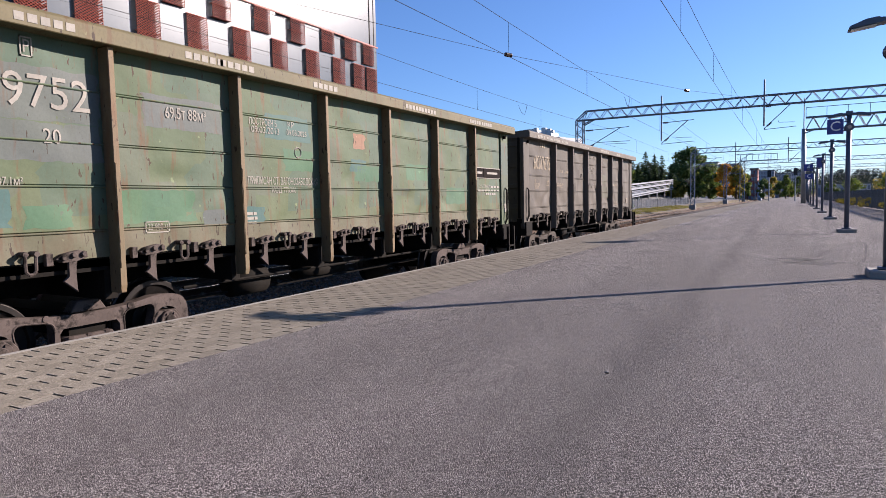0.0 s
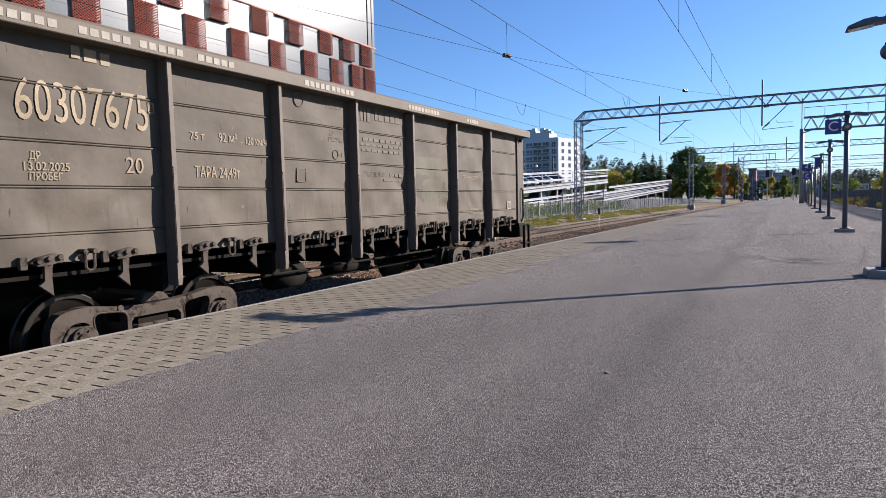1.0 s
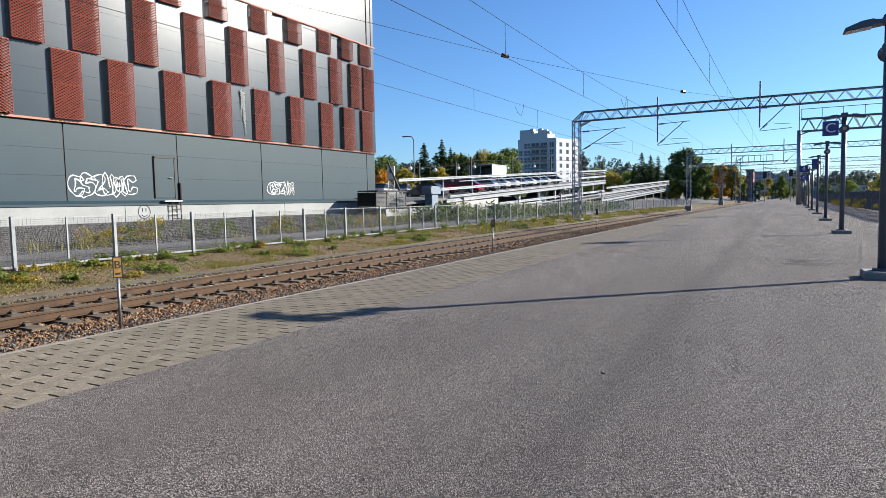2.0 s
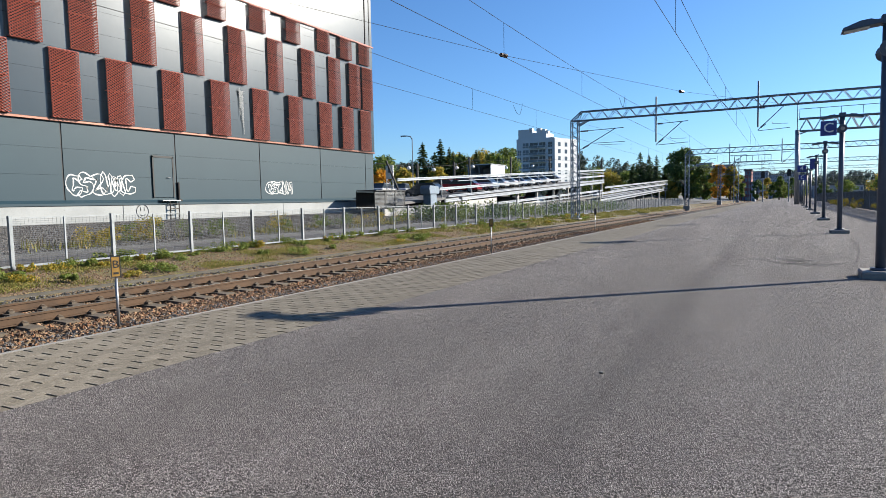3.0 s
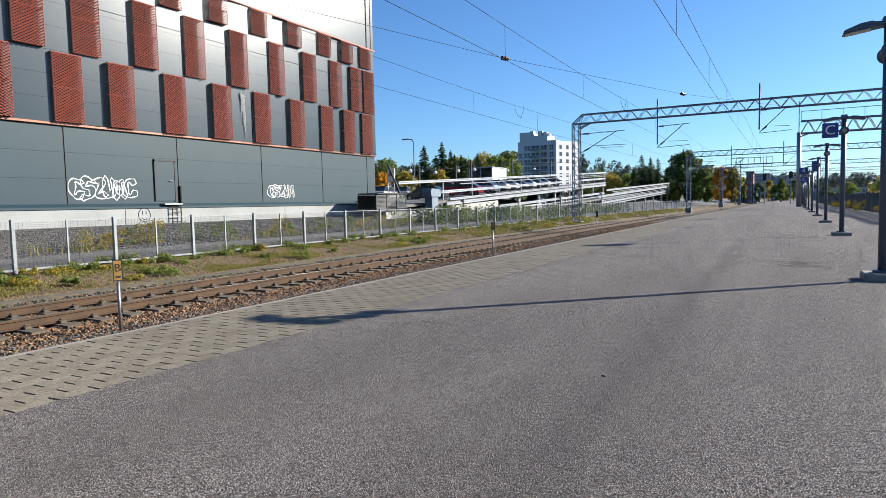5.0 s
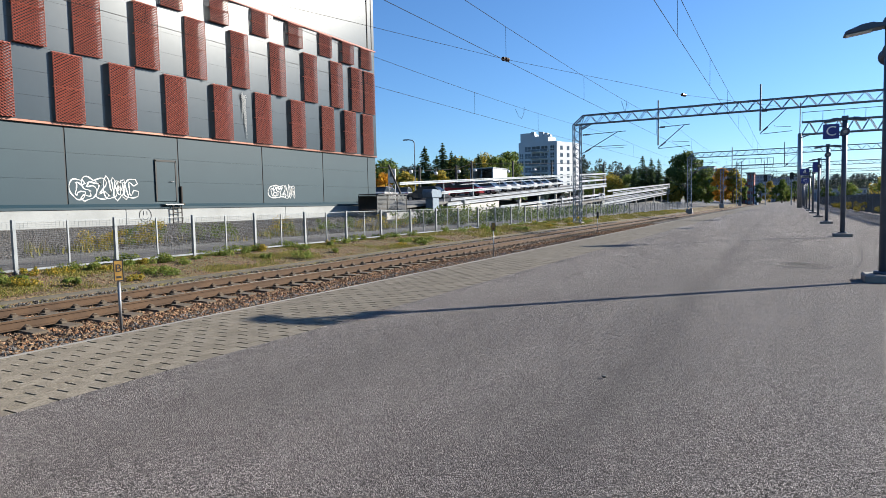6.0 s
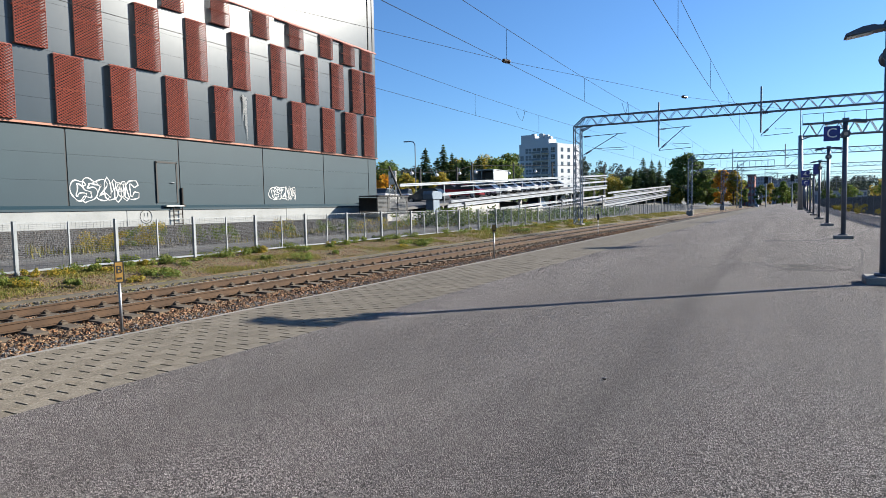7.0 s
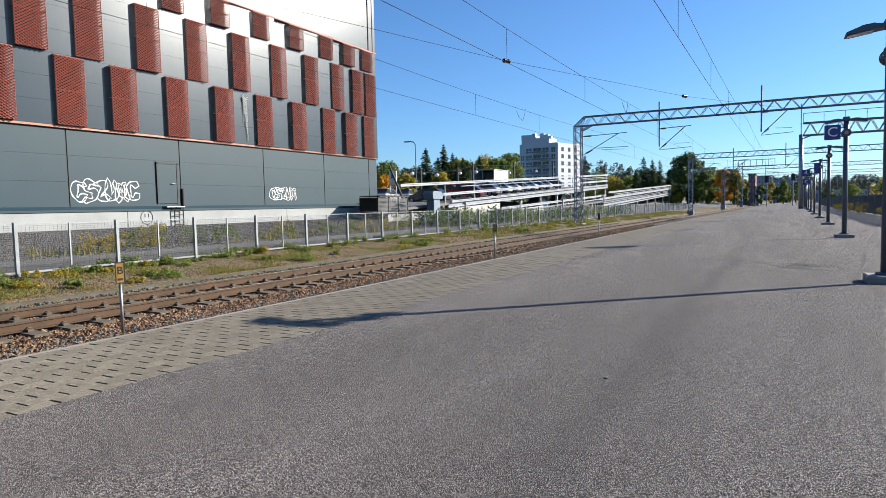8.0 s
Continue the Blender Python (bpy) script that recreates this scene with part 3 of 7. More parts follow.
    for c, r in (((20.95, 1.0), 0.34),):
        pts = [(FACE + 0.265, c[0] + r * math.cos(a / 20 * math.tau), c[1] + r * math.sin(a / 20 * math.tau)) for a in range(21)]
        pipe(bm, pts, 0.014, 4)
        pipe(bm, [(FACE + 0.265, c[0] + 0.18 * math.cos(a), c[1] - 0.05 + 0.18 * math.sin(a)) for a in (3.5, 4.0, 4.7, 5.4, 5.9)], 0.014, 4)
        for o in (-0.1, 0.1):
            rod(bm, (FACE + 0.265, c[0] + o, c[1] + 0.02), (FACE + 0.265, c[0] + o, c[1] + 0.2), 0.014, 4)
    part("painted_face", bm, SPRAY_DARK, hall)


make_hall()

# ---- the freight wagons ----
GREEN = wagon_paint("faded_green_paint", (0.0513, 0.0763, 0.0387), (0.0693, 0.0879, 0.0435), (0.0296, 0.0710, 0.0630), (0.1014, 0.0356, 0.0113), 0.585, (0.0776, 0.0733, 0.0741))
GREEN_LOW = wagon_paint("tan_soiled_green_paint", (0.0850, 0.0720, 0.0427), (0.0723, 0.0738, 0.0427), (0.0638, 0.0720, 0.0427), (0.0723, 0.0315, 0.0133), 0.57)
GREEN_RAIL = wagon_paint("yellowed_green_rail_paint", (0.0950, 0.0780, 0.0361), (0.0739, 0.0672, 0.0324), (0.0871, 0.0699, 0.0336), (0.0729, 0.0312, 0.0107), 0.57)
GREEN_POST = wagon_paint("yellowed_green_paint", (0.1323, 0.0909, 0.0469), (0.1030, 0.0785, 0.0426), (0.1211, 0.0818, 0.0439), (0.1015, 0.0367, 0.0136), 0.57)
GREY = wagon_paint("grey_brown_paint", (0.0414, 0.0337, 0.0250), (0.0685, 0.0566, 0.0427), (0.0544, 0.0454, 0.0349), (0.0346, 0.0259, 0.0192), 0.62, (0.0619, 0.0544, 0.0445))
GREY_RAIL = wagon_paint("pale_grey_rail_paint", (0.0861, 0.0726, 0.0570), (0.0726, 0.0605, 0.0469), (0.0778, 0.0656, 0.0509), (0.0502, 0.0379, 0.0240), 0.66)
GREY_POST = wagon_paint("pale_grey_paint", (0.1042, 0.0870, 0.0725), (0.0879, 0.0728, 0.0595), (0.0940, 0.0787, 0.0649), (0.0610, 0.0454, 0.0305), 0.66)
BOGIE_GREY = surface("bogie_cast_steel", (0.0672, 0.0552, 0.0460), (0.0475, 0.0395, 0.0329), 0.75, scale=4, fine=40, bump=0.3, bump_size=0.006, specular=0.12, dirt=(0.014, 0.011, 0.009), dirt_level=0.5, dirt_scale=5.0)
BOGIE_BROWN = surface("dusty_cast_steel", (0.0796, 0.0626, 0.0556), (0.0564, 0.0446, 0.0391), 0.75, scale=4, fine=40, bump=0.3, bump_size=0.006, specular=0.12, dirt=(0.0126, 0.0099, 0.0085), dirt_level=0.5, dirt_scale=5.0)
# dark underframe steel, taken to near black to include the shade below the wagon
UNDER = surface("shade_black_underframe", (0.007, 0.006, 0.005), (0.011, 0.009, 0.007), 0.85, scale=4, fine=40, bump=0.2, specular=0.12)
MARKING = surface("white_marking", (0.2142, 0.1967, 0.1666), (0.1666, 0.1547, 0.1309), 0.7, scale=6, fine=50, amount=0.3, bump=0.0)
MARK_FAINT = surface("faded_marking", (0.095, 0.08, 0.06), (0.06, 0.052, 0.042), 0.8, scale=9, fine=60, amount=0.5, bump=0.0)
MARK_YELLOW = surface("cream_marking", (0.2167, 0.1688, 0.1050), (0.1658, 0.1275, 0.0795), 0.7, scale=6, fine=50, amount=0.3, bump=0.0)
TYRE = surface("worn_tyre", (0.030, 0.026, 0.024), (0.018, 0.016, 0.015), 0.4, metal=0.8, scale=5, bump=0.05)

HALF = 1.57
V = 13.5                        # metres a second
GREY_Y, GREEN_Y = 22.74, 8.42   # middle of each wagon at the start
GREY_L, GREEN_L = 6.8, 6.43     # half lengths
PRESSED = {}                    # how each plate of a side is dented, by wagon


def panel_mesh(w, h, dents, seed):
    """A pressed side panel: four shallow steps with ledges, dented; it faces +x, with y along and z up from 0."""
    rnd = random.Random(seed)
    bm = bmesh.new()
    zs = [0.0, 0.135, 0.345, 0.545, 0.79]
    prof = []
    for k, a in enumerate(zs):
        b = zs[k + 1] if k + 1 < len(zs) else 1.0
        prof += [(a * h, 0.03), (a * h + 0.003, 0.03), (b * h - 0.034, 0.03), (b * h - 0.03, 0.03), (b * h - 0.027, 0.046), (b * h - 0.013, 0.046), (b * h - 0.011, 0.012), (b * h - 0.002, 0.012)]
    fine = []
    for (za, xa), (zb, xb) in zip(prof, prof[1:]):
        n = max(1, int((zb - za) / 0.07))
        fine += [(za + (zb - za) * i / n, xa + (xb - xa) * i / n) for i in range(n)]
    fine.append(prof[-1])
    ny = 30
    spots = [(rnd.uniform(0.15, w - 0.15), rnd.uniform(0.1, h - 0.1), rnd.uniform(0.08, 0.3), rnd.uniform(-0.016, 0.0)) for _ in range(dents)]
    spots.append((rnd.uniform(0.3, 0.7) * w, rnd.uniform(0.12, 0.3) * h, rnd.uniform(0.26, 0.4), rnd.uniform(-0.034, -0.018)))
    folds = [(rnd.uniform(0.1, 0.9) * w, rnd.uniform(0.08, 0.42) * h, rnd.uniform(0, math.pi), rnd.uniform(0.3, 0.6), rnd.uniform(0.012, 0.035)) for _ in range(2)]
    waves = [(rnd.uniform(2, 9), rnd.uniform(2, 9), rnd.uniform(0, 6), rnd.uniform(0.0012, 0.0035)) for _ in range(5)]

    def buckle(y, z):
        """Sharp creases in the lower plates and a slow waviness all over."""
        out = sum(a * (math.sin(p * y + q * z + c) - 1) for p, q, c, a in waves)
        for fy, fz, turn, long, deep in folds:
            u, v = (y - fy) * math.cos(turn) + (z - fz) * math.sin(turn), (z - fz) * math.cos(turn) - (y - fy) * math.sin(turn)
            out -= deep * max(0.0, 1 - abs(v) / 0.13) * max(0.0, 1 - abs(u) / long)
        return out

    def press(y, z):
        return max(-0.07, sum(d * math.exp(-((y - sy) ** 2 + (z - sz) ** 2) / (r * r)) for sy, sz, r, d in spots) + buckle(y, z))

    grid = []
    for z, x in fine:
        row = []
        for i in range(ny + 1):
            y = w * i / ny
            push = press(y, z)
            edge = 1.0 if 0 < i < ny else 0.0
            row.append(bm.verts.new((x * (1 if edge else 0.2) + push * edge, y, z)))
        grid.append(row)
    for a, b in zip(grid, grid[1:]):
        for i in range(ny):
            f = bm.faces.new((a[i], a[i + 1], b[i + 1], b[i]))
            f.material_index = 1 if a[i].co.z < 0.13 * h else 0
    return bm, press


def latch_mesh():
    """A hatch lock: hinge block with bolts and a hanging hooked lever."""
    bm = bmesh.new()
    prism(bm, [(-0.17, 0.0), (-0.1, 0.045), (0.06, 0.075), (0.14, 0.06), (0.15, 0.0), (0.03, -0.03), (-0.1, -0.04)], "x", -0.02, 0.05)
    box(bm, -0.02, 0.03, -0.25, -0.18, -0.06, 0.06)
    prism(bm, [(-0.045, -0.03), (0.045, -0.03), (0.02, -0.16), (0.03, -0.28), (0.04, -0.34), (-0.1, -0.22), (-0.035, -0.18)], "x", 0.0, 0.04)
    for y, z in ((-0.1, 0.01), (0.0, 0.03), (0.1, 0.035)):
        rod(bm, (0.04, y, z), (0.08, y, z), 0.028, 8)
    return bm


def hinge_mesh():
    bm = bmesh.new()
    pts = [(0.05, -0.05, 0.08), (0.05, -0.045, -0.09), (0.05, -0.02, -0.12), (0.05, 0.02, -0.12), (0.05, 0.045, -0.09), (0.05, 0.05, 0.08)]
    pipe(bm, pts, 0.016, 6)
    for y in (-0.05, 0.05):
        rod(bm, (-0.04, y, 0.07), (0.075, y, 0.07), 0.026, 8)
    return bm


def side_frame_mesh(x0, x1):
    """One cast plate: arched over both axle boxes, sloping to a low middle, with a spring opening and two rounded windows."""
    half = [(0.0, 0.1), (0.4, 0.1), (0.52, 0.16), (0.74, 0.3), (0.78, 0.46), (0.79, 0.57), (0.85, 0.64), (0.95, 0.65), (1.04, 0.62), (1.1, 0.54), (1.12, 0.34), (1.21, 0.34), (1.24, 0.5), (1.22, 0.66), (1.15, 0.75), (1.02, 0.79), (0.8, 0.8), (0.6, 0.765), (0.36, 0.735), (0.0, 0.73)]
    outer = half + [(-y, z) for y, z in half[-2:0:-1]]
    middle = [(-0.32, 0.2), (0.32, 0.2), (0.33, 0.55), (0.29, 0.6), (-0.29, 0.6), (-0.33, 0.55)]
    window = [(0.38, 0.5), (0.38, 0.68), (0.56, 0.7), (0.78, 0.72), (0.76, 0.52), (0.64, 0.32), (0.5, 0.17), (0.4, 0.19)]
    for _ in range(2):
        window = [q for a, b in zip(window, window[1:] + window[:1]) for q in ((a[0] * 0.75 + b[0] * 0.25, a[1] * 0.75 + b[1] * 0.25), (a[0] * 0.25 + b[0] * 0.75, a[1] * 0.25 + b[1] * 0.75))]
    outer = [q for a, b in zip(outer, outer[1:] + outer[:1]) for q in ((a[0] * 0.75 + b[0] * 0.25, a[1] * 0.75 + b[1] * 0.25), (a[0] * 0.25 + b[0] * 0.75, a[1] * 0.25 + b[1] * 0.75))]
    bm = bmesh.new()
    for loop in (outer, middle, window, [(-y, z) for y, z in window]):
        vs = [bm.verts.new((x0, y, z)) for y, z in loop]
        for a, b in zip(vs, vs[1:] + vs[:1]):
            bm.edges.new((a, b))
    bmesh.ops.triangle_fill(bm, use_beauty=True, use_dissolve=False, edges=bm.edges[:])
    grown = bmesh.ops.extrude_face_region(bm, geom=bm.faces[:])
    bmesh.ops.translate(bm, vec=(x1 - x0, 0, 0), verts=[v for v in grown["geom"] if isinstance(v, bmesh.types.BMVert)])
    bmesh.ops.recalc_face_normals(bm, faces=bm.faces[:])
    # raised rims round the windows and over the axle boxes
    out = x1 if x1 > 0 else x0
    for loop in (window, [(-y, z) for y, z in window]):
        pts = [(out, y, z) for y, z in loop]
        pipe(bm, pts + pts[:1], 0.01, 5)
    return bm


def bogie(parent, cy, steel, label):
    """A two-axle cast bogie: side frames with their windows, spring nest, axle boxes; the wheelsets are keyed apart."""
    bg = new("bogie")
    bg.parent = parent
    bg.matrix_basis = pose(0, cy, RAIL_Z)
    sets = []
    for s in (-1, 1):
        x0, x1 = s * 1.0 - 0.07, s * 1.0 + 0.07
        bm = side_frame_mesh(x0, x1)
        part("side_frame", bm, steel, bg, label, 0)
        for q in (-0.2, 0.0, 0.2):
            bm = bmesh.new()
            turns = [(s * 1.0 + 0.065 * math.cos(a * 0.7), q + 0.065 * math.sin(a * 0.7), 0.215 + 0.0052 * a) for a in range(55)]
            pipe(bm, turns, 0.018, 5)
            part("spring", bm, steel, bg)
        bm = bmesh.new()
        prism(bm, [(-0.29, 0.4), (0.29, 0.4), (0.25, 0.5), (-0.25, 0.5)], "x", x0 - 0.03, x1 - 0.01)
        part("bolster_end", bm, steel, bg, "", 0.01)
        for q in (-0.925, 0.925):
            bm = bmesh.new()
            prism(bm, [(q - 0.17, 0.36), (q + 0.17, 0.36), (q + 0.19, 0.5), (q + 0.12, 0.6), (q - 0.12, 0.6), (q - 0.19, 0.5)], "x", x0 - 0.01, x1 + 0.02)
            rod(bm, (s * 1.0, q, 0.475), (s * 1.14, q, 0.475), 0.125, 16)
            rod(bm, (s * 1.14, q, 0.475), (s * 1.165, q, 0.475), 0.075, 12)
            box_part = part("axle_box", bm, steel, bg, "", 0.008)
            for k in range(6):
                a = k * math.tau / 6
                bm = bmesh.new()
                rod(bm, (s * 1.14, q + 0.098 * math.cos(a), 0.475 + 0.098 * math.sin(a)), (s * 1.158, q + 0.098 * math.cos(a), 0.475 + 0.098 * math.sin(a)), 0.013, 6)
                part("bolt", bm, steel, box_part)
        for q in (-0.46, 0.46):
            bm = bmesh.new()
            rod(bm, (s * 1.06, q, 0.73), (s * 1.08, q, 0.73), 0.034, 12)
            part("cast_boss", bm, steel, bg)
        bm = bmesh.new()
        prism(bm, [(-0.2, 0.74), (0.2, 0.74), (0.12, 0.86), (-0.12, 0.86)], "x", *sorted((s * 0.9, s * 1.05)))
        part("side_bearer", bm, steel, bg, "", 0.01)
    bm = bmesh.new()
    box(bm, -1.0, 1.0, -0.2, 0.2, 0.5, 0.75)
    part("bolster", bm, UNDER, bg)
    for q in (-0.925, 0.925):
        ws = new("wheelset")
        ws.parent = bg
        ws.matrix_basis = pose(0, q, 0.478)
        bm = bmesh.new()
        rod(bm, (-1.1, 0, 0), (1.1, 0, 0), 0.08, 10)
        part("axle", bm, UNDER, ws)
        for s in (-1, 1):
            bm = bmesh.new()
            x = s * 0.8
            lathe(bm, [(x + s * q, r) for q, r in ((-0.1, 0.06), (-0.1, 0.505), (-0.075, 0.505), (-0.065, 0.485), (0.055, 0.474), (0.06, 0.465), (0.06, 0.415), (0.03, 0.4), (0.0, 0.26), (0.02, 0.16), (0.09, 0.14), (0.09, 0.06))], 44)
            for k in range(3):
                a = k * math.tau / 3
                rod(bm, (x + s * 0.055, 0.26 * math.cos(a), 0.26 * math.sin(a)), (x + s * 0.068, 0.26 * math.cos(a), 0.26 * math.sin(a)), 0.04, 8)
            w = part("wheel", bm, TYRE, ws)
        sets.append(ws)
    return bg, sets


def make_wagon(label, body, low_plate, posts, upright, steel, seed, top, L, pitch):
    """An open-top wagon; its y runs along the train, with 0 at the middle, x = 0 on the track's centre."""
    wg = anchor("open_wagon", label, "freight wagon")
    rnd = random.Random(seed)
    h0, h1 = 0.69, top           # bottom and top of the side panels
    marks = [(k - 2.5) * pitch for k in range(6)]
    bounds = [-L + 0.46] + marks + [L - 0.46]
    for s in (1, -1):
        turn = pose(0, 0, 0) if s == 1 else pose(0, 0, 0, 0, 0, 180)
        for k, (a, b) in enumerate(zip(bounds, bounds[1:])):
            plate, press = panel_mesh(b - a - 0.02, h1 - h0, 7, seed * 50 + k + (30 if s < 0 else 0))
            if s == 1:
                PRESSED.setdefault(wg.name, []).append((a + 0.01, b - 0.01, h0, press))
            ob = part("side_panel", plate, [body, low_plate], wg, "", 0, True)
            ob.matrix_basis = turn @ pose(HALF - 0.24, a + 0.01, h0)
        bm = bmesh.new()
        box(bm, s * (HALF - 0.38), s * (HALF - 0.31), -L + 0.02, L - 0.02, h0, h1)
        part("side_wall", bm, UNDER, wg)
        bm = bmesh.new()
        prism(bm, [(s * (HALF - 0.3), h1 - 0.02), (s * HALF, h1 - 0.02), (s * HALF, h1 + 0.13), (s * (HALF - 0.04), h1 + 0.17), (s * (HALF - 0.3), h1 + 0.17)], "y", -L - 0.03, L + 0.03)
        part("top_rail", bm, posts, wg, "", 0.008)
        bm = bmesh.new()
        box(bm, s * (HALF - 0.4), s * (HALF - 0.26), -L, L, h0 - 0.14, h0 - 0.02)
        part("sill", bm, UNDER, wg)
        for y in marks:
            bm = bmesh.new()
            prism(bm, [(s * (HALF - 0.25), h0 - 0.38), (s * (HALF - 0.08), h0 - 0.38), (s * (HALF - 0.07), h0 - 0.3), (s * (HALF - 0.07), h1 - 0.02), (s * (HALF - 0.25), h1 - 0.02)], "y", y - 0.025, y + 0.042)
            post = part("side_post", bm, upright, wg, "", 0.008)
            bm = bmesh.new()
            x = s * (HALF - 0.058)
            pipe(bm, [(x - s * 0.02, y - 0.018, h0 - 0.12), (x, y - 0.018, h0 - 0.1), (x, y - 0.018, h0 + 0.95), (x - s * 0.02, y - 0.018, h0 + 0.97)], 0.008, 5)
            part("rope_bar", bm, upright, post)
        for e in (-1, 1):
            y0, y1 = sorted((e * L, e * (L - 0.44)))
            bm = bmesh.new()
            slope = [(y0, h0 - 0.42), (y1 - 0.12, h0 - 0.42), (y1, h0 - 0.2), (y1, h1), (y0, h1)] if e > 0 else [(y0 + 0.0, h0 - 0.2), (y0 + 0.12, h0 - 0.42), (y1, h0 - 0.42), (y1, h1), (y0, h1)]
            prism(bm, slope, "x", *sorted((s * (HALF - 0.3), s * (HALF - 0.195))))
            part("corner_post", bm, body, wg, "", 0.012)
            bm = bmesh.new()
            x, ym = s * (HALF - 0.14), (y0 + y1) / 2
            pipe(bm, [(x - s * 0.05, ym, h1 - 1.35), (x, ym - 0.02, h1 - 1.4), (x, ym - 0.035, h1 - 1.7), (x, ym - 0.015, h1 - 1.9), (x, ym - 0.045, h1 - 2.1), (x - s * 0.05, ym, h1 - 2.25)], 0.014, 5)
            pipe(bm, [(x - s * 0.05, ym, h1 - 1.35), (x, ym + 0.02, h1 - 1.4), (x, ym + 0.035, h1 - 1.6), (x, ym + 0.015, h1 - 1.85), (x, ym + 0.04, h1 - 2.1), (x - s * 0.05, ym, h1 - 2.25)], 0.014, 5)
            part("grab_wire", bm, UNDER, wg)
            bm = bmesh.new()
            rod(bm, (s * (HALF - 0.2), ym - 0.06 * e, h1 - 0.1), (s * (HALF - 0.13), ym - 0.06 * e, h1 - 0.12), 0.035, 8)
            part("lashing_ring", bm, UNDER, wg)
            # steps hang at one corner
            if e * s > 0:
                bm = bmesh.new()
                x = s * (HALF - 0.05)
                for yy in (ym - 0.17, ym + 0.17):
                    box(bm, x - 0.03, x + 0.03, yy - 0.03, yy + 0.03, h0 - 1.0, h0 - 0.15)
                for zz in (-0.98, -0.65):
                    box(bm, x - 0.1, x + 0.04, ym - 0.17, ym + 0.17, h0 + zz, h0 + zz + 0.035)
                part("foot_steps", bm, UNDER, wg, "", 0.004)
    # ends
    for e in (-1, 1):
        bm = bmesh.new()
        y = e * (L - 0.12)
        box(bm, -HALF + 0.24, HALF - 0.24, y - 0.04, y + 0.04, h0 - 0.3, h1 + 0.1)
        wall = part("end_wall", bm, body, wg, "", 0.01)
        for k in range(4):
            z = h0 + 0.25 + k * (h1 - h0) * 0.26
            bm = bmesh.new()
            box(bm, -HALF + 0.26, HALF - 0.26, y + e * 0.04 - 0.03, y + e * 0.04 + 0.05, z, z + 0.12)
            part("end_rib", bm, body, wall, "", 0.01)
        bm = bmesh.new()
        box(bm, -HALF + 0.05, HALF - 0.05, y - 0.1, y + 0.1, h1 - 0.01, h1 + 0.165)
        part("end_rail", bm, posts, wg)
        bm = bmesh.new()
        box(bm, -0.14, 0.14, *sorted((e * (L - 0.3), e * (L + 0.42))), 0.28, 0.52)
        prism(bm, [(-0.22, e * (L + 0.4)), (0.2, e * (L + 0.36)), (0.24, e * (L + 0.6)), (-0.05, e * (L + 0.52)), (-0.2, e * (L + 0.62))][:: 1 if e > 0 else -1], "z", 0.25, 0.55)
        part("coupler", bm, IRON_DARK, wg, "", 0.01)
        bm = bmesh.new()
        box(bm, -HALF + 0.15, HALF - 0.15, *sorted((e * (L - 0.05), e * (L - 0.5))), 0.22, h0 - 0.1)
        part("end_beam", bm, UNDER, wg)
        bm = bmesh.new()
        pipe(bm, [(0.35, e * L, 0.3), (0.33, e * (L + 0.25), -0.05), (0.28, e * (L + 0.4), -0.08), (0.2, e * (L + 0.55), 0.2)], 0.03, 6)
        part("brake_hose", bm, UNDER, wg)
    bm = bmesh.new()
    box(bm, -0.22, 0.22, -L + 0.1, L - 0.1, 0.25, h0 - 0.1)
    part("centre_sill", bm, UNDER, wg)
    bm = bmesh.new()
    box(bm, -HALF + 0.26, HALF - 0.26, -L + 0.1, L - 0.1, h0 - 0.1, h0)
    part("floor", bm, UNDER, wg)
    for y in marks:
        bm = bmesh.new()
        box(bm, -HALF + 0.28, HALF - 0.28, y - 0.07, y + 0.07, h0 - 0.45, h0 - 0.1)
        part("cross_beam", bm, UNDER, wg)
    # tank and cylinder get the near-black that carries the under-wagon shade
    bm = bmesh.new()
    rod(bm, (0.55, -0.6, 0.1), (0.55, 0.5, 0.1), 0.16, 14)
    part("air_tank", bm, UNDER, wg, "", 0, True)
    bm = bmesh.new()
    rod(bm, (0.75, -2.2, 0.12), (0.75, -1.6, 0.12), 0.2, 14)
    part("brake_cylinder", bm, UNDER, wg, "", 0, True)
    bm = bmesh.new()
    pipe(bm, [(0.7, -4.0, 0.0), (0.7, -1.4, -0.02), (0.7, 1.4, -0.02), (0.7, 4.0, 0.0)], 0.025, 6)
    part("brake_rod", bm, UNDER, wg)
    bm = bmesh.new()
    pipe(bm, [(1.05, -3.2, 0.2), (1.05, 3.2, 0.2)], 0.02, 6)
    part("brake_rod", bm, UNDER, wg)
    latch = latch_mesh()
    hinge = hinge_mesh()
    la = part("hatch_lock", latch, steel, wg, "cast hatch lock with hooked lever", 0.006)
    hi = part("hatch_hinge", hinge, steel, wg)
    first = True
    for s in (1, -1):
        for a, b in zip(bounds, bounds[1:]):
            mid = (a + b) / 2
            for me, obj, off in ((la.data, la, -0.42), (la.data, la, 0.38), (hi.data, hi, -0.02)):
                m = (pose(HALF - 0.2, mid + off, h0 + 0.02) if s == 1 else pose(-HALF + 0.2, mid + off, h0 + 0.02, 0, 0, 180))
                if first and me is la.data and off < 0:
                    la.matrix_basis = m
                elif first and me is hi.data:
                    hi.matrix_basis = m
                    first = False
                else:
                    share(obj.name.split(".")[0], me, wg, m)
    sets = []
    for cy in (-4.4, 4.4):
        sets += bogie(wg, cy, steel, "")[1]
    return wg, sets, bounds, (h0, h1)


def sink(wg, y, z):
    """How far the side is pressed in at (y, z)."""
    for a, b, low, press in PRESSED[wg.name]:
        if a < y < b:
            return press(y - a, z - low)
    return 0.0


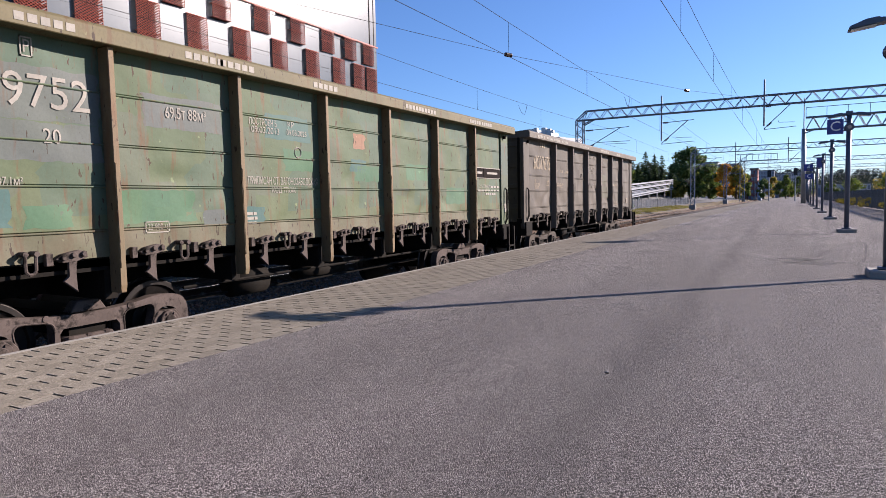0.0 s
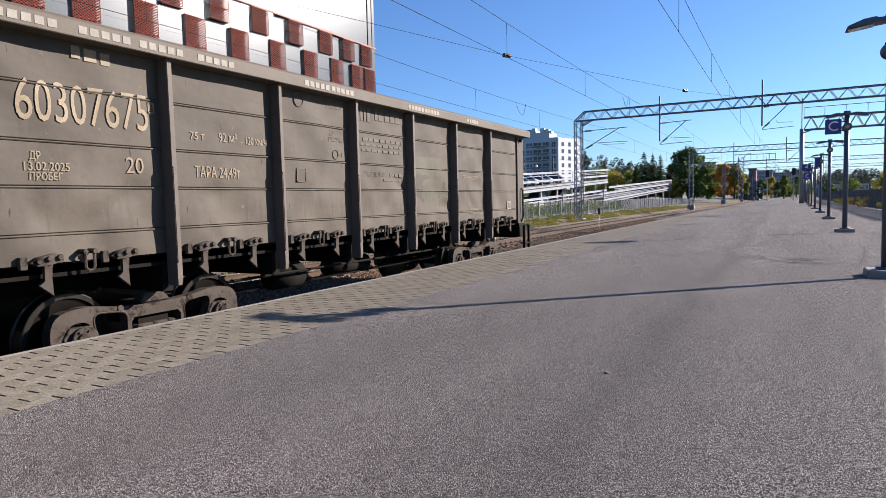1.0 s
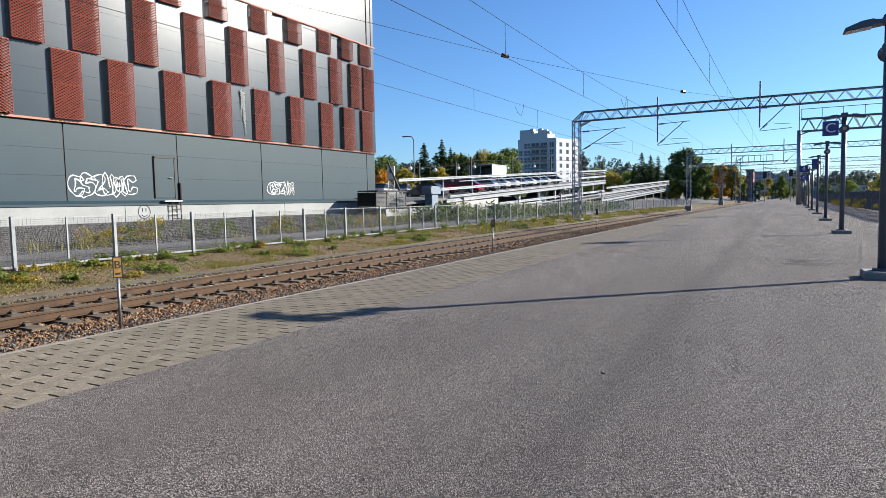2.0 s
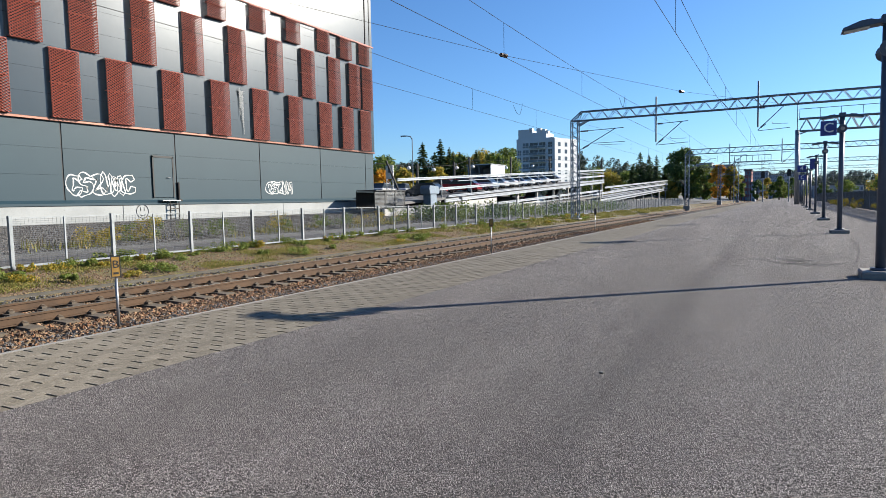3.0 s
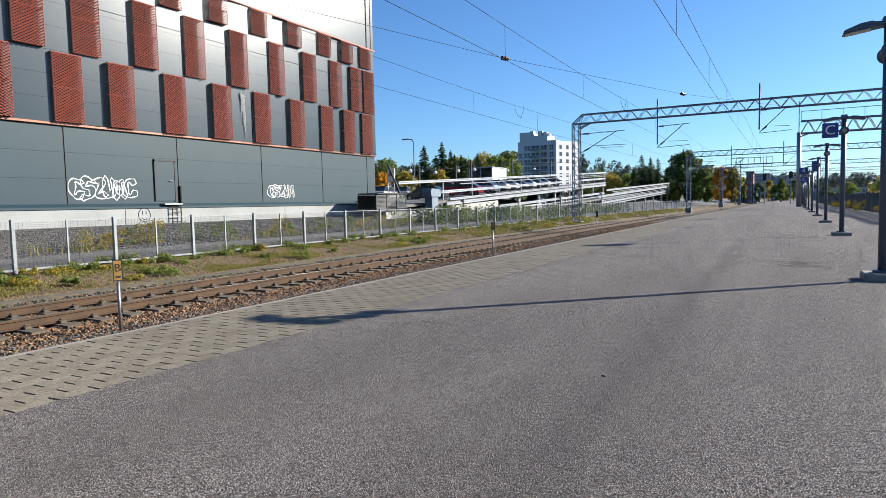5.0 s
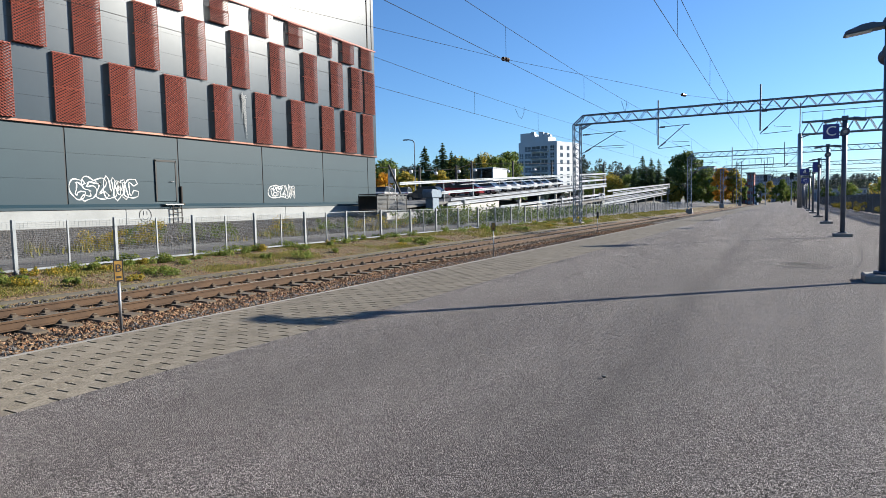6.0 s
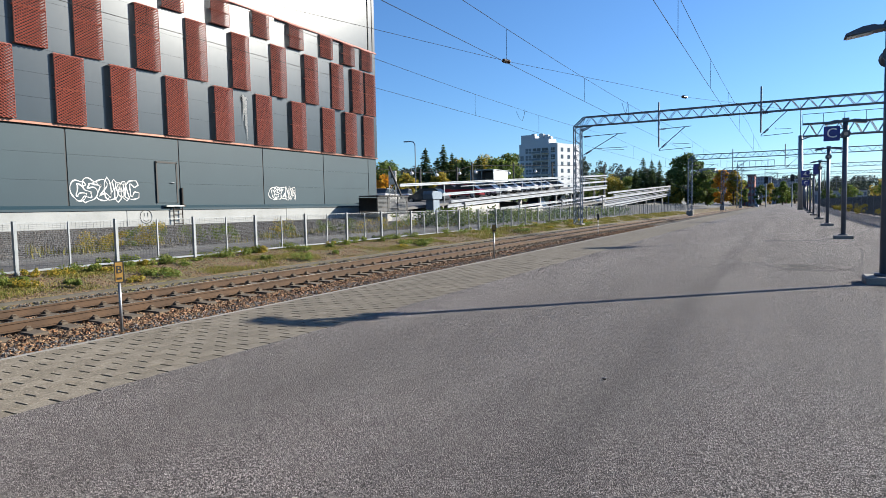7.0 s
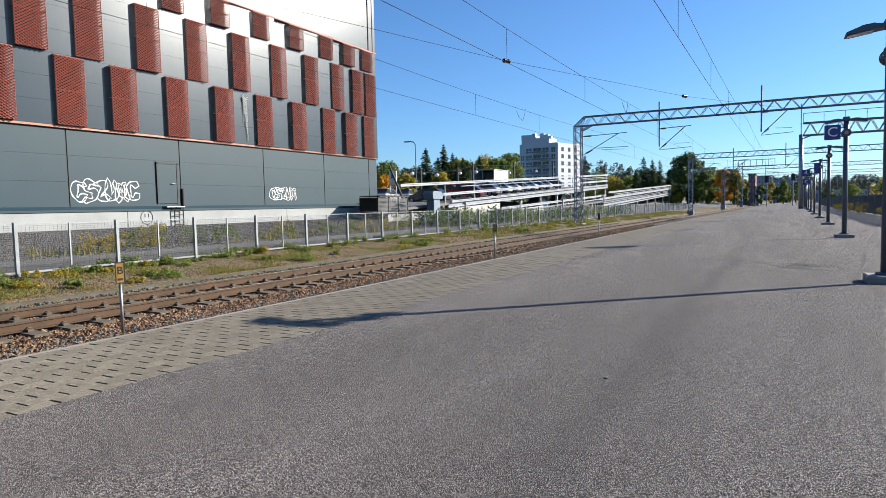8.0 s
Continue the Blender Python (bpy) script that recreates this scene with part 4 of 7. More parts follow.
def words(wg, spec):
    """Painted marks on the platform side: (text, y, z, height, width, material); a text of '#' is a plain bar."""
    for text, y, z, size, width, mat in spec:
        x = HALF - 0.2015
        if text == "#":
            bm = bmesh.new()
            at = y - width / 2
            while at < y + width / 2 - 0.01:
                w = min(y + width / 2 - at, 0.05 + 0.11 * abs(math.sin(at * 37.0))) if size < 0.2 else width
                dx = sink(wg, at + w / 2, z)
                box(bm, x + dx - 0.02, x + dx, at, at + w, z - size / 2, z + size / 2)
                at += w + (0.025 if width > 0.3 else 0.0)
            part("painted_bar", bm, mat, wg)
        else:
            # text x axis runs along +y, its up along z, its face towards +x
            m = Matrix(((0, 0, 1, x), (1, 0, 0, y), (0, 1, 0, z), (0, 0, 0, 1)))
            ob = lettering("painted_text", text, size / 0.7, mat, wg, m, width, 0.0)
            for v in ob.data.vertices:
                v.co.z += sink(wg, y + v.co.x, z + v.co.y) + 0.002


green_wagon, green_sets, gb, gh = make_wagon("faded green open-top freight wagon with rust streaks", GREEN, GREEN_LOW, GREEN_RAIL, GREEN_POST, BOGIE_BROWN, 1, 2.84, GREEN_L, 1.718)
grey_wagon, grey_sets, yb, yh = make_wagon("dusty grey-brown open-top freight wagon with dents", GREY, GREY, GREY_RAIL, GREY_POST, BOGIE_GREY, 2, 2.86, GREY_L, 1.76)

# ---- fence, marker posts, overhead line ----
FENCE_STEEL = surface("fence_steel", (0.2240, 0.2419, 0.2542), (0.1792, 0.1947, 0.2046), 0.5, metal=0.4, scale=4, fine=60, amount=0.2, bump=0.03)
SIGN_YELLOW = surface("yellow_plate", (0.34, 0.19, 0.03), (0.28, 0.15, 0.025), 0.6, scale=8, bump=0.05)
PORTAL = surface("blue_grey_steel", (0.1440, 0.1856, 0.2362), (0.1140, 0.1510, 0.1958), 0.55, metal=0.3, scale=4, fine=40, bump=0.05)
WIRE = surface("copper_wire", (0.03, 0.03, 0.032), (0.04, 0.04, 0.04), 0.9, metal=0.0, specular=0.05, bump=0.0)
INSULATOR = surface("brown_porcelain", (0.06, 0.035, 0.025), None, 0.25, bump=0.0)
FENCE_X, FENCE_STEP = -16.8, 2.72


def make_fence(n0, n1):
    wire_v, wire_f = [], []

    def bar(y0, z0, y1, z1, r):
        n = len(wire_v)
        d = Vector((y1 - y0, z1 - z0)).normalized() * r
        p = (-d.y, d.x)
        for y, z in ((y0, z0), (y1, z1)):
            wire_v.extend([(r, y, z), (-r * 0.5, y + p[0], z + p[1]), (-r * 0.5, y - p[0], z - p[1])])
        wire_f.extend([(n, n + 1, n + 4, n + 3), (n + 1, n + 2, n + 5, n + 4), (n + 2, n, n + 3, n + 5)])
    w = FENCE_STEP - 0.1
    for k in range(24):
        bar(0.05, 0.1 + k * 0.05, w, 0.1 + k * 0.05, 0.0028)
    for k in range(26):
        bar(0.05 + k * w / 26, 0.08, 0.05 + k * w / 26, 1.28, 0.0028)
    wires = post = mid = rail = None
    for k in range(n0, n1):
        y = 8.75 + k * FENCE_STEP
        x = FENCE_X + bend(y) * 0.6
        thing = anchor("fence_section", "galvanised mesh fence section with steel posts", "fence", pose(x, y, -0.3), "trackside fence")
        if wires is None:
            bm = bmesh.new()
            box(bm, -0.045, 0.045, -0.045, 0.045, -0.2, 1.34)
            post = part("post", bm, FENCE_STEEL, thing, "", 0.006)
            bm = bmesh.new()
            box(bm, -0.022, 0.022, FENCE_STEP / 2 - 0.022, FENCE_STEP / 2 + 0.022, 0.05, 1.3)
            mid = part("middle_post", bm, FENCE_STEEL, thing, "", 0.004)
            bm = bmesh.new()
            box(bm, -0.02, 0.02, 0.045, FENCE_STEP - 0.045, 0.05, 0.1)
            rail = part("bottom_rail", bm, FENCE_STEEL, thing)
            bm = bmesh.new()
            box(bm, -0.012, 0.012, 0.045, FENCE_STEP - 0.045, 1.28, 1.302)
            trail = part("top_rail", bm, FENCE_STEEL, thing)
            wires = mesh_of("wire_mesh", wire_v, wire_f, FENCE_STEEL, thing)
        else:
            for nm, o in (("post", post), ("middle_post", mid), ("bottom_rail", rail), ("top_rail", trail), ("wire_mesh", wires)):
                share(nm, o.data, thing, Matrix())


make_fence(-7, 44)


def marker_post(x, y, z, top, plate, letter, face=None):
    thing = anchor("marker_post", "steel trackside post with a yellow plate", "marker post", pose(x, y, z), "trackside markers")
    bm = bmesh.new()
    rod(bm, (0, 0, 0), (0, 0, top - plate), 0.025, 10)
    part("post", bm, GALV, thing, "", 0, True)
    bm = bmesh.new()
    box(bm, -0.065, 0.065, -0.03, -0.015, top - plate, top)
    part("plate", bm, face or SIGN_YELLOW, thing, "", 0.004)
    bm = bmesh.new()
    for a, b, c, d in ((-0.075, 0.075, top - 0.012, top + 0.002), (-0.075, 0.075, top - plate - 0.002, top - plate + 0.012)):
        box(bm, a, b, -0.034, -0.012, c, d)
    for sx in (-0.07, 0.07):
        box(bm, sx - 0.006, sx + 0.006, -0.034, -0.012, top - plate, top)
    box(bm, -0.04, 0.04, -0.034, -0.031, top - plate + 0.05, top - plate + 0.085)
    part("plate_rim", bm, BLACK, thing)
    if letter:
        lettering("plate_letter", letter, 0.19, BLACK, thing, Matrix.Translation((0, -0.033, top - plate * 0.4)) @ Euler((radians(90), 0, 0)).to_matrix().to_4x4())
    return thing


m1 = marker_post(-10.05, 6.87, -0.86, 1.22, 0.36, "B")
m1.matrix_basis = m1.matrix_basis @ pose(0, 0, 0, 0, 0, 66)
m2 = marker_post(-9.75, 22.3, -0.86, 1.34, 0.3, "")
m3 = marker_post(-10.9, 42.5, -0.86, 1.4, 0.42, "", BLACK)
for m in (m2, m3):
    m.matrix_basis = m.matrix_basis @ pose(0, 0, 0, 0, 0, 40)
tagged(m3, "steel trackside post with a dark plate")


def lattice(bm, a, b, w, d, cells, up=(0, 0, 1), chord=0.045, web=0.022):
    """A four-chord lattice girder from a to b, w wide across and d deep."""
    a, b = Vector(a), Vector(b)
    way = (b - a).normalized()
    side = way.cross(Vector(up))
    if side.length < 0.1:
        side = way.cross(Vector((0, 1, 0)))
    side.normalize()
    top = side.cross(way).normalized()
    cor = [side * (sx * w / 2) + top * (sz * d / 2) for sx, sz in ((-1, -1), (1, -1), (1, 1), (-1, 1))]
    for c in cor:
        rod(bm, a + c, b + c, chord, 4)
    for k in range(cells):
        p, q = a.lerp(b, k / cells), a.lerp(b, (k + 1) / cells)
        mid = (p + q) / 2
        for i, j in ((0, 1), (1, 2), (3, 2), (0, 3)):
            rod(bm, p + cor[i], mid + cor[j], web, 4)
            rod(bm, mid + cor[j], q + cor[i], web, 4)


def cantilever(parent, x, y, z0, reach, low=True):
    bm = bmesh.new()
    s = 1 if reach > 0 else -1
    pipe(bm, [(x, y, z0), (x + reach, y, z0 + 0.08)], 0.028, 6)
    pipe(bm, [(x, y, z0 - 1.55), (x + reach * 0.82, y, z0 + 0.06)], 0.032, 6)
    pipe(bm, [(x + reach * 0.27, y, z0 - 1.0), (x + reach * 1.02, y, z0 - 1.02)] if low else [(x, y, z0 - 1.6), (x + reach, y, z0 - 1.5)], 0.022, 6)
    pipe(bm, [(x + reach * 0.45, y, z0 - 1.03), (x + reach * 0.47, y, z0 - 1.16), (x + reach * 0.95, y, z0 - 1.2)], 0.016, 5)
    ob = part("cantilever_arm", bm, PORTAL, parent)
    bm = bmesh.new()
    for zz, t0, t1, rise in ((z0, 0.06, 0.22, 0.0), (z0 - 1.55, 0.1, 0.24, 1.9)):
        for k in range(5):
            t = t0 + (t1 - t0) * k / 5
            rod(bm, (x + reach * t, y, zz + rise * t * 0.95), (x + reach * (t + 0.02), y, zz + rise * (t + 0.02) * 0.95), 0.07, 8)
    part("insulator", bm, INSULATOR, ob)


def make_portal(y, xl, xr, z_foot, bottom, depth, drops, seed=0, right_post=False):
    thing = anchor("line_portal", "blue-grey lattice steel portal carrying the overhead line", "overhead line portal", None, "overhead line portals")
    bm = bmesh.new()
    lattice(bm, (xl, y, z_foot), (xl, y, bottom), 0.55, 0.55, 11)
    part("lattice_post", bm, PORTAL, thing)
    bm = bmesh.new()
    box(bm, xl - 0.45, xl + 0.45, y - 0.45, y + 0.45, z_foot - 0.9, z_foot + 0.02)
    part("foundation", bm, CONCRETE, thing, "", 0.03)
    bm = bmesh.new()
    lattice(bm, (xl + 0.55, y, bottom + depth / 2), (xr, y, bottom + depth / 2), 0.5, depth, int((xr - xl) / 1.1))
    part("lattice_beam", bm, PORTAL, thing)
    bm = bmesh.new()
    for o in (-0.25, 0.25):
        pipe(bm, [(xl - 0.27, y + o, bottom), (xl + 0.55, y + o, bottom + depth)], 0.05, 4)
        pipe(bm, [(xl + 0.27, y + o, bottom - 0.4), (xl + 1.1, y + o, bottom)], 0.05, 4)
        pipe(bm, [(xl - 0.27, y + o, bottom), (xl + 0.55, y + o, bottom)], 0.05, 4)
        pipe(bm, [(xl + 0.25, y + o, bottom), (xl + 0.55, y + o, bottom + depth)], 0.03, 4)
    part("corner_brace", bm, PORTAL, thing)
    if right_post:
        bm = bmesh.new()
        lattice(bm, (xr, y, 0.0 - 0.6), (xr, y, bottom), 0.5, 0.5, 10)
        part("lattice_post", bm, PORTAL, thing)
    cantilever(thing, xl + 0.3, y, bottom - 0.85, 3.6)
    for x, lo, hi, reach in drops:
        bm = bmesh.new()
        rod(bm, (x, y - 0.3, lo), (x, y - 0.3, hi), 0.06, 8)
        part("drop_tube", bm, PORTAL, thing)
        cantilever(thing, x, y - 0.3, lo + 1.35, reach, False)
    return thing


make_portal(51.0, -14.72, 7.6, -0.4, 7.52, 0.7, [(-8.32, 5.45, 8.85, 2.3), (-1.35, 6.05, 9.3, 2.0)], right_post=True)
make_portal(100.0, -11.95, 17.0, -0.1, 7.45, 0.7, [(-6.2, 5.6, 8.7, 2.2), (0.4, 5.8, 9.0, 2.0), (12.0, 5.0, 9.2, 2.0)], right_post=True)
make_portal(146.0, -11.0, 19.0, 0.3, 7.6, 0.7, [(-3.0, 5.6, 8.7, 2.2), (7.0, 5.0, 9.2, 2.0)])
make_portal(195.0, -10.0, 23.0, 0.3, 7.9, 0.7, [(-1.0, 5.6, 8.9, 2.2), (10.0, 5.0, 9.2, 2.0)])
make_portal(245.0, -9.0, 28.0, 0.3, 8.1, 0.7, [(2.0, 5.6, 8.9, 2.2), (16.0, 5.0, 9.2, 2.0)])
make_portal(300.0, -8.0, 34.0, 0.3, 8.4, 0.7, [(14.0, 5.0, 9.2, 2.0)])


def wires_set(x, contact, carrier, y0, y1, spans, name="contact_wire_pair"):
    """Contact wire and sagging carrier with droppers, following the bend."""
    thing = anchor("overhead_line", "thin dark overhead contact wire with droppers", "overhead wire", kind="structure")
    pts = [(x + bend(y) * 0.9, y, contact) for y in np.linspace(y0, y1, 30)]
    bm = bmesh.new()
    pipe(bm, pts, 0.0075, 5)
    part("contact_wire", bm, WIRE, thing)
    bm = bmesh.new()
    dr = bmesh.new()
    for a, b in zip(spans, spans[1:]):
        p = []
        for k in range(13):
            t = k / 12
            y = a + (b - a) * t
            z = carrier - 0.55 * 4 * t * (1 - t) * ((b - a) / 60.0) ** 2
            p.append((x + bend(y) * 0.9, y, z))
            if 0 < k < 12 and k % 2 == 0 and y > 3:
                pipe(dr, [(p[-1][0], y, z), (p[-1][0], y, contact)], 0.006, 4)
        pipe(bm, p, 0.0075, 5)
    part("carrier_wire", bm, WIRE, thing)
    part("dropper", dr, WIRE, thing)


SPANS = (-49, 1, 51, 100, 146, 195, 245, 300)
wires_set(-7.22, 5.42, 6.75, -49, 300, SPANS)
wires_set(-12.2, 5.28, 6.6, -49, 300, SPANS)
wires_set(-2.42, 5.45, 6.9, -49, 300, SPANS)


def cross_wire():
    thing = anchor("anchor_wire", "thin slanting line wire with brown insulators", "overhead wire", kind="structure")
    pts = [Vector((-17.0, 0.0, 7.05)), Vector((-11.75, 17.3, 7.0)), Vector((-9.8, 23.9, 6.98)), Vector((-4.8, 37.4, 7.0)), Vector((0.4, 51.0, 7.55))]
    bm = bmesh.new()
    pipe(bm, pts, 0.008, 5)
    part("wire", bm, WIRE, thing)
    for k in (2, 3):
        d = (pts[k + 1] - pts[k - 1]).normalized()
        bm = bmesh.new()
        rod(bm, pts[k] - d * 0.2, pts[k] + d * 0.2, 0.045, 8)
        for q in range(-2, 3):
            rod(bm, pts[k] + d * (q * 0.075 - 0.015), pts[k] + d * (q * 0.075 + 0.015), 0.085, 10)
        part("insulator", bm, INSULATOR, thing, "brown ribbed insulator")
    bm = bmesh.new()
    for (x, y, z) in ((-7.22, 33.0, 6.3), (-12.2, 31.0, 6.1)):
        pipe(bm, [(x, y, z), (x + 0.05, y + 0.3, z - 0.35), (x, y + 0.9, z - 0.4), (x, y + 1.2, z - 0.05), (x, y + 1.3, z + 0.25)], 0.01, 4)
    part("jumper_loop", bm, WIRE, thing)


cross_wire()

# ---- platform lamps, signs, side fence ----
POLE = surface("slate_blue_paint", (0.055, 0.075, 0.11), (0.045, 0.062, 0.09), 0.45, metal=0.2, scale=5, fine=50, amount=0.2, bump=0.03)
LAMP_GLASS = surface("frosted_lamp_glass", (0.6, 0.6, 0.57), None, 0.3, bump=0.0)
SIGN_BLUE = surface("blue_sign_enamel", (0.012, 0.022, 0.2), (0.01, 0.018, 0.16), 0.35, scale=2, amount=0.15, bump=0.0)
SIGN_WHITE = surface("white_sign_enamel", (0.78, 0.78, 0.78), None, 0.4, amount=0.1, bump=0.0)
LAMPS = [(1.29, 10.6), (1.66, 22.4), (1.86, 33.6), (2.04, 44.9), (2.2, 56.3), (2.36, 67.6), (2.52, 79.0), (2.7, 90.5), (2.9, 102.0), (3.1, 113.5), (3.3, 125.0)]


def make_lamp():
    thing = anchor("platform_lamp", "slate-blue platform lamp post with twin flat luminaires on a concrete foot", "lamp post", pose(LAMPS[0][0], LAMPS[0][1], -0.06), "platform lamps")
    bm = bmesh.new()
    box(bm, -0.25, 0.25, -0.25, 0.25, 0.03, 0.165)
    part("foot", bm, CONCRETE, thing, "weathered concrete foot", 0.02)
    bm = bmesh.new()
    rod(bm, (0, 0, 0.1), (0, 0, 3.59), 0.068, 16)
    rod(bm, (0, 0, 0.16), (0, 0, 0.2), 0.13, 16)
    part("pole", bm, POLE, thing, "", 0, True)
    bm = bmesh.new()
    box(bm, -0.085, 0.085, -0.08, 0.08, 3.53, 3.66)
    part("cap", bm, POLE, thing, "", 0.01)
    for s in (-1, 1):
        bm = bmesh.new()
        prism(bm, [(s * 0.08, 3.54), (s * 0.2, 3.53), (s * 0.55, 3.485), (s * 0.53, 3.53), (s * 0.34, 3.6), (s * 0.2, 3.615), (s * 0.18, 3.59), (s * 0.08, 3.6)][:: s], "y", -0.12, 0.12)
        h = part("luminaire", bm, POLE, thing, "", 0.008)
        bm = bmesh.new()
        prism(bm, [(s * 0.22, 3.522), (s * 0.52, 3.483), (s * 0.52, 3.475), (s * 0.22, 3.512)][:: s], "y", -0.09, 0.09)
        part("lamp_glass", bm, LAMP_GLASS, h)
    for d in (-1, 1):
        bm = bmesh.new()
        rod(bm, (0.0, d * 0.07, 3.2), (0.0, d * 0.2, 3.18), 0.06, 16, 0.115)
        rod(bm, (0.0, d * 0.2, 3.18), (0.0, d * 0.215, 3.178), 0.12, 16)
        sp = part("loudspeaker", bm, POLE, thing, "round horn loudspeaker")
        bm = bmesh.new()
        rod(bm, (0.0, d * 0.215, 3.178), (0.0, d * 0.22, 3.177), 0.055, 12)
        part("speaker_cone", bm, GALV, sp)
    return thing


lamp = make_lamp()
for lx, ly in LAMPS[1:]:
    copy_thing(lamp, pose(lx, ly, -0.06))


def hanging_sign(x, y, z, w, h, text):
    thing = anchor("platform_sign", "blue platform letter sign on a lamp post", "sign", pose(x, y, z), "platform signs")
    bm = bmesh.new()
    box(bm, -w / 2, w / 2, -0.02, 0.02, -h / 2, h / 2)
    part("plate", bm, SIGN_BLUE, thing, "", 0.006)
    bm = bmesh.new()
    for zz in (-h * 0.3, h * 0.3):
        box(bm, w / 2 - 0.02, w / 2 + 0.1, -0.012, 0.012, zz - 0.015, zz + 0.015)
    part("bracket", bm, POLE, thing)
    lettering("sign_letter", text, h * 0.92, SIGN_WHITE, thing, Matrix.Translation((0, -0.023, 0)) @ Euler((radians(90), 0, 0)).to_matrix().to_4x4())


hanging_sign(1.31, 22.36, 3.16, 0.42, 0.44, "C")
hanging_sign(1.92, 67.6, 3.6, 0.72, 0.62, "4")
hanging_sign(1.98, 67.5, 2.78, 0.6, 0.5, "C")
hanging_sign(2.35, 90.4, 3.3, 0.5, 0.6, "C")
bm = bmesh.new()
box(bm, 1.25, 1.6, 44.86, 44.9, 2.75, 3.35)
ob = tagged(grow("platform_sign", bm, SIGN_BLUE, 0.006), "blue platform sign seen beside a lamp post", "sign", "platform signs")
ob.location.x = 0.45


def side_fence():
    board = slat = rail = None
    for k in range(26):
        y = 33.0 + k * 4.0
        x = 5.6 + bend(y) * 0.5
        thing = anchor("board_fence", "dark grey upright-board fence along the platform", "fence", pose(x, y, 0), "platform side fence")
        if board is None:
            bm = bmesh.new()
            box(bm, -0.05, 0.05, -0.05, 0.05, -0.1, 1.42)
            board = part("post", bm, POLE, thing)
            bm = bmesh.new()
            for z in (0.25, 1.15):
                box(bm, 0.03, 0.07, 0, 4.0, z, z + 0.07)
            rail = part("rail", bm, POLE, thing)
            bm = bmesh.new()
            box(bm, -0.012, 0.012, -0.026, 0.026, 0.05, 1.38)
            slat = part("slat", bm, FENCE_DARK, thing)
            slat.matrix_basis = pose(0, 0.15, 0)
            for q in range(1, 31):
                share("slat", slat.data, thing, pose(0, 0.15 + q * 0.125, 0))
        else:
            share("post", board.data, thing, Matrix())
            share("rail", rail.data, thing, Matrix())
            for q in range(31):
                share("slat", slat.data, thing, pose(0, 0.15 + q * 0.125, 0))


FENCE_DARK = surface("dark_fence_paint", (0.06, 0.066, 0.072), (0.045, 0.05, 0.055), 0.7, scale=2, bump=0.1)
side_fence()


def signal_gantry():
    thing = anchor("signal_gantry", "tubular steel gantry with a lattice arm and walkway rail", "gantry")
    bm = bmesh.new()
    rod(bm, (2.1, 90.6, -0.1), (2.0, 90.6, 9.2), 0.3, 14, 0.24)
    part("mast", bm, GALV, thing, "thick pale steel tube mast", 0, True)
    bm = bmesh.new()
    lattice(bm, (2.2, 90.6, 9.8), (24.0, 90.6, 9.8), 0.9, 1.5, 14, chord=0.09, web=0.05)
    pipe(bm, [(2.0, 90.3, 8.6), (3.4, 90.3, 9.1)], 0.08, 5)
    part("arm", bm, PORTAL, thing)
    bm = bmesh.new()
    pipe(bm, [(2.2, 90.0, 11.7), (24.0, 90.0, 11.7)], 0.04, 5)
    for k in range(11):
        rod(bm, (2.2 + 2.18 * k, 90.0, 10.5), (2.2 + 2.18 * k, 90.0, 11.7), 0.03, 5)
    part("walkway_rail", bm, PORTAL, thing)
    bm = bmesh.new()
    rod(bm, (2.0, 90.6, 9.2), (2.0, 90.6, 13.0), 0.06, 8)
    part("tip", bm, GALV, thing)
    other = anchor("signal_gantry", "lattice mast signal gantry with a cantilevered platform", "gantry")
    bm = bmesh.new()
    lattice(bm, (-6.9, 130, 0.0), (-6.9, 130, 8.2), 0.8, 0.8, 9)
    part("mast", bm, PORTAL, other)
    bm = bmesh.new()
    box(bm, -7.2, -1.2, 129.4, 130.6, 7.4, 7.55)
    pipe(bm, [(-7.2, 129.4, 8.6), (-1.2, 129.4, 8.6)], 0.05, 4)
    for k in range(7):
        rod(bm, (-7.2 + k, 129.4, 7.5), (-7.2 + k, 129.4, 8.6), 0.04, 4)
    part("walkway", bm, PORTAL, other)


signal_gantry()


def light_signal(x, y, foot, head):
    thing = anchor("light_signal", "black railway light signal on a mast", "railway signal", pose(x, y, 0), "railway signals")
    bm = bmesh.new()
    rod(bm, (0, 0, foot), (0, 0, head), 0.09, 8)
    part("mast", bm, PORTAL, thing)
    bm = bmesh.new()
    prism(bm, [(-0.3, head - 0.6), (0.3, head - 0.6), (0.3, head + 0.5), (0.18, head + 0.65), (-0.18, head + 0.65), (-0.3, head + 0.5)], "y", -0.1, 0.0)
    hd = part("head", bm, BLACK, thing)
    for z in (-0.35, 0.0, 0.35):
        bm = bmesh.new()
        rod(bm, (0, -0.1, head + z), (0, -0.35, head + z + 0.03), 0.11, 10)
        part("hood", bm, BLACK, hd)


light_signal(1.7, 130, 0.0, 5.2)
light_signal(-2.5, 131, 0.0, 5.0)

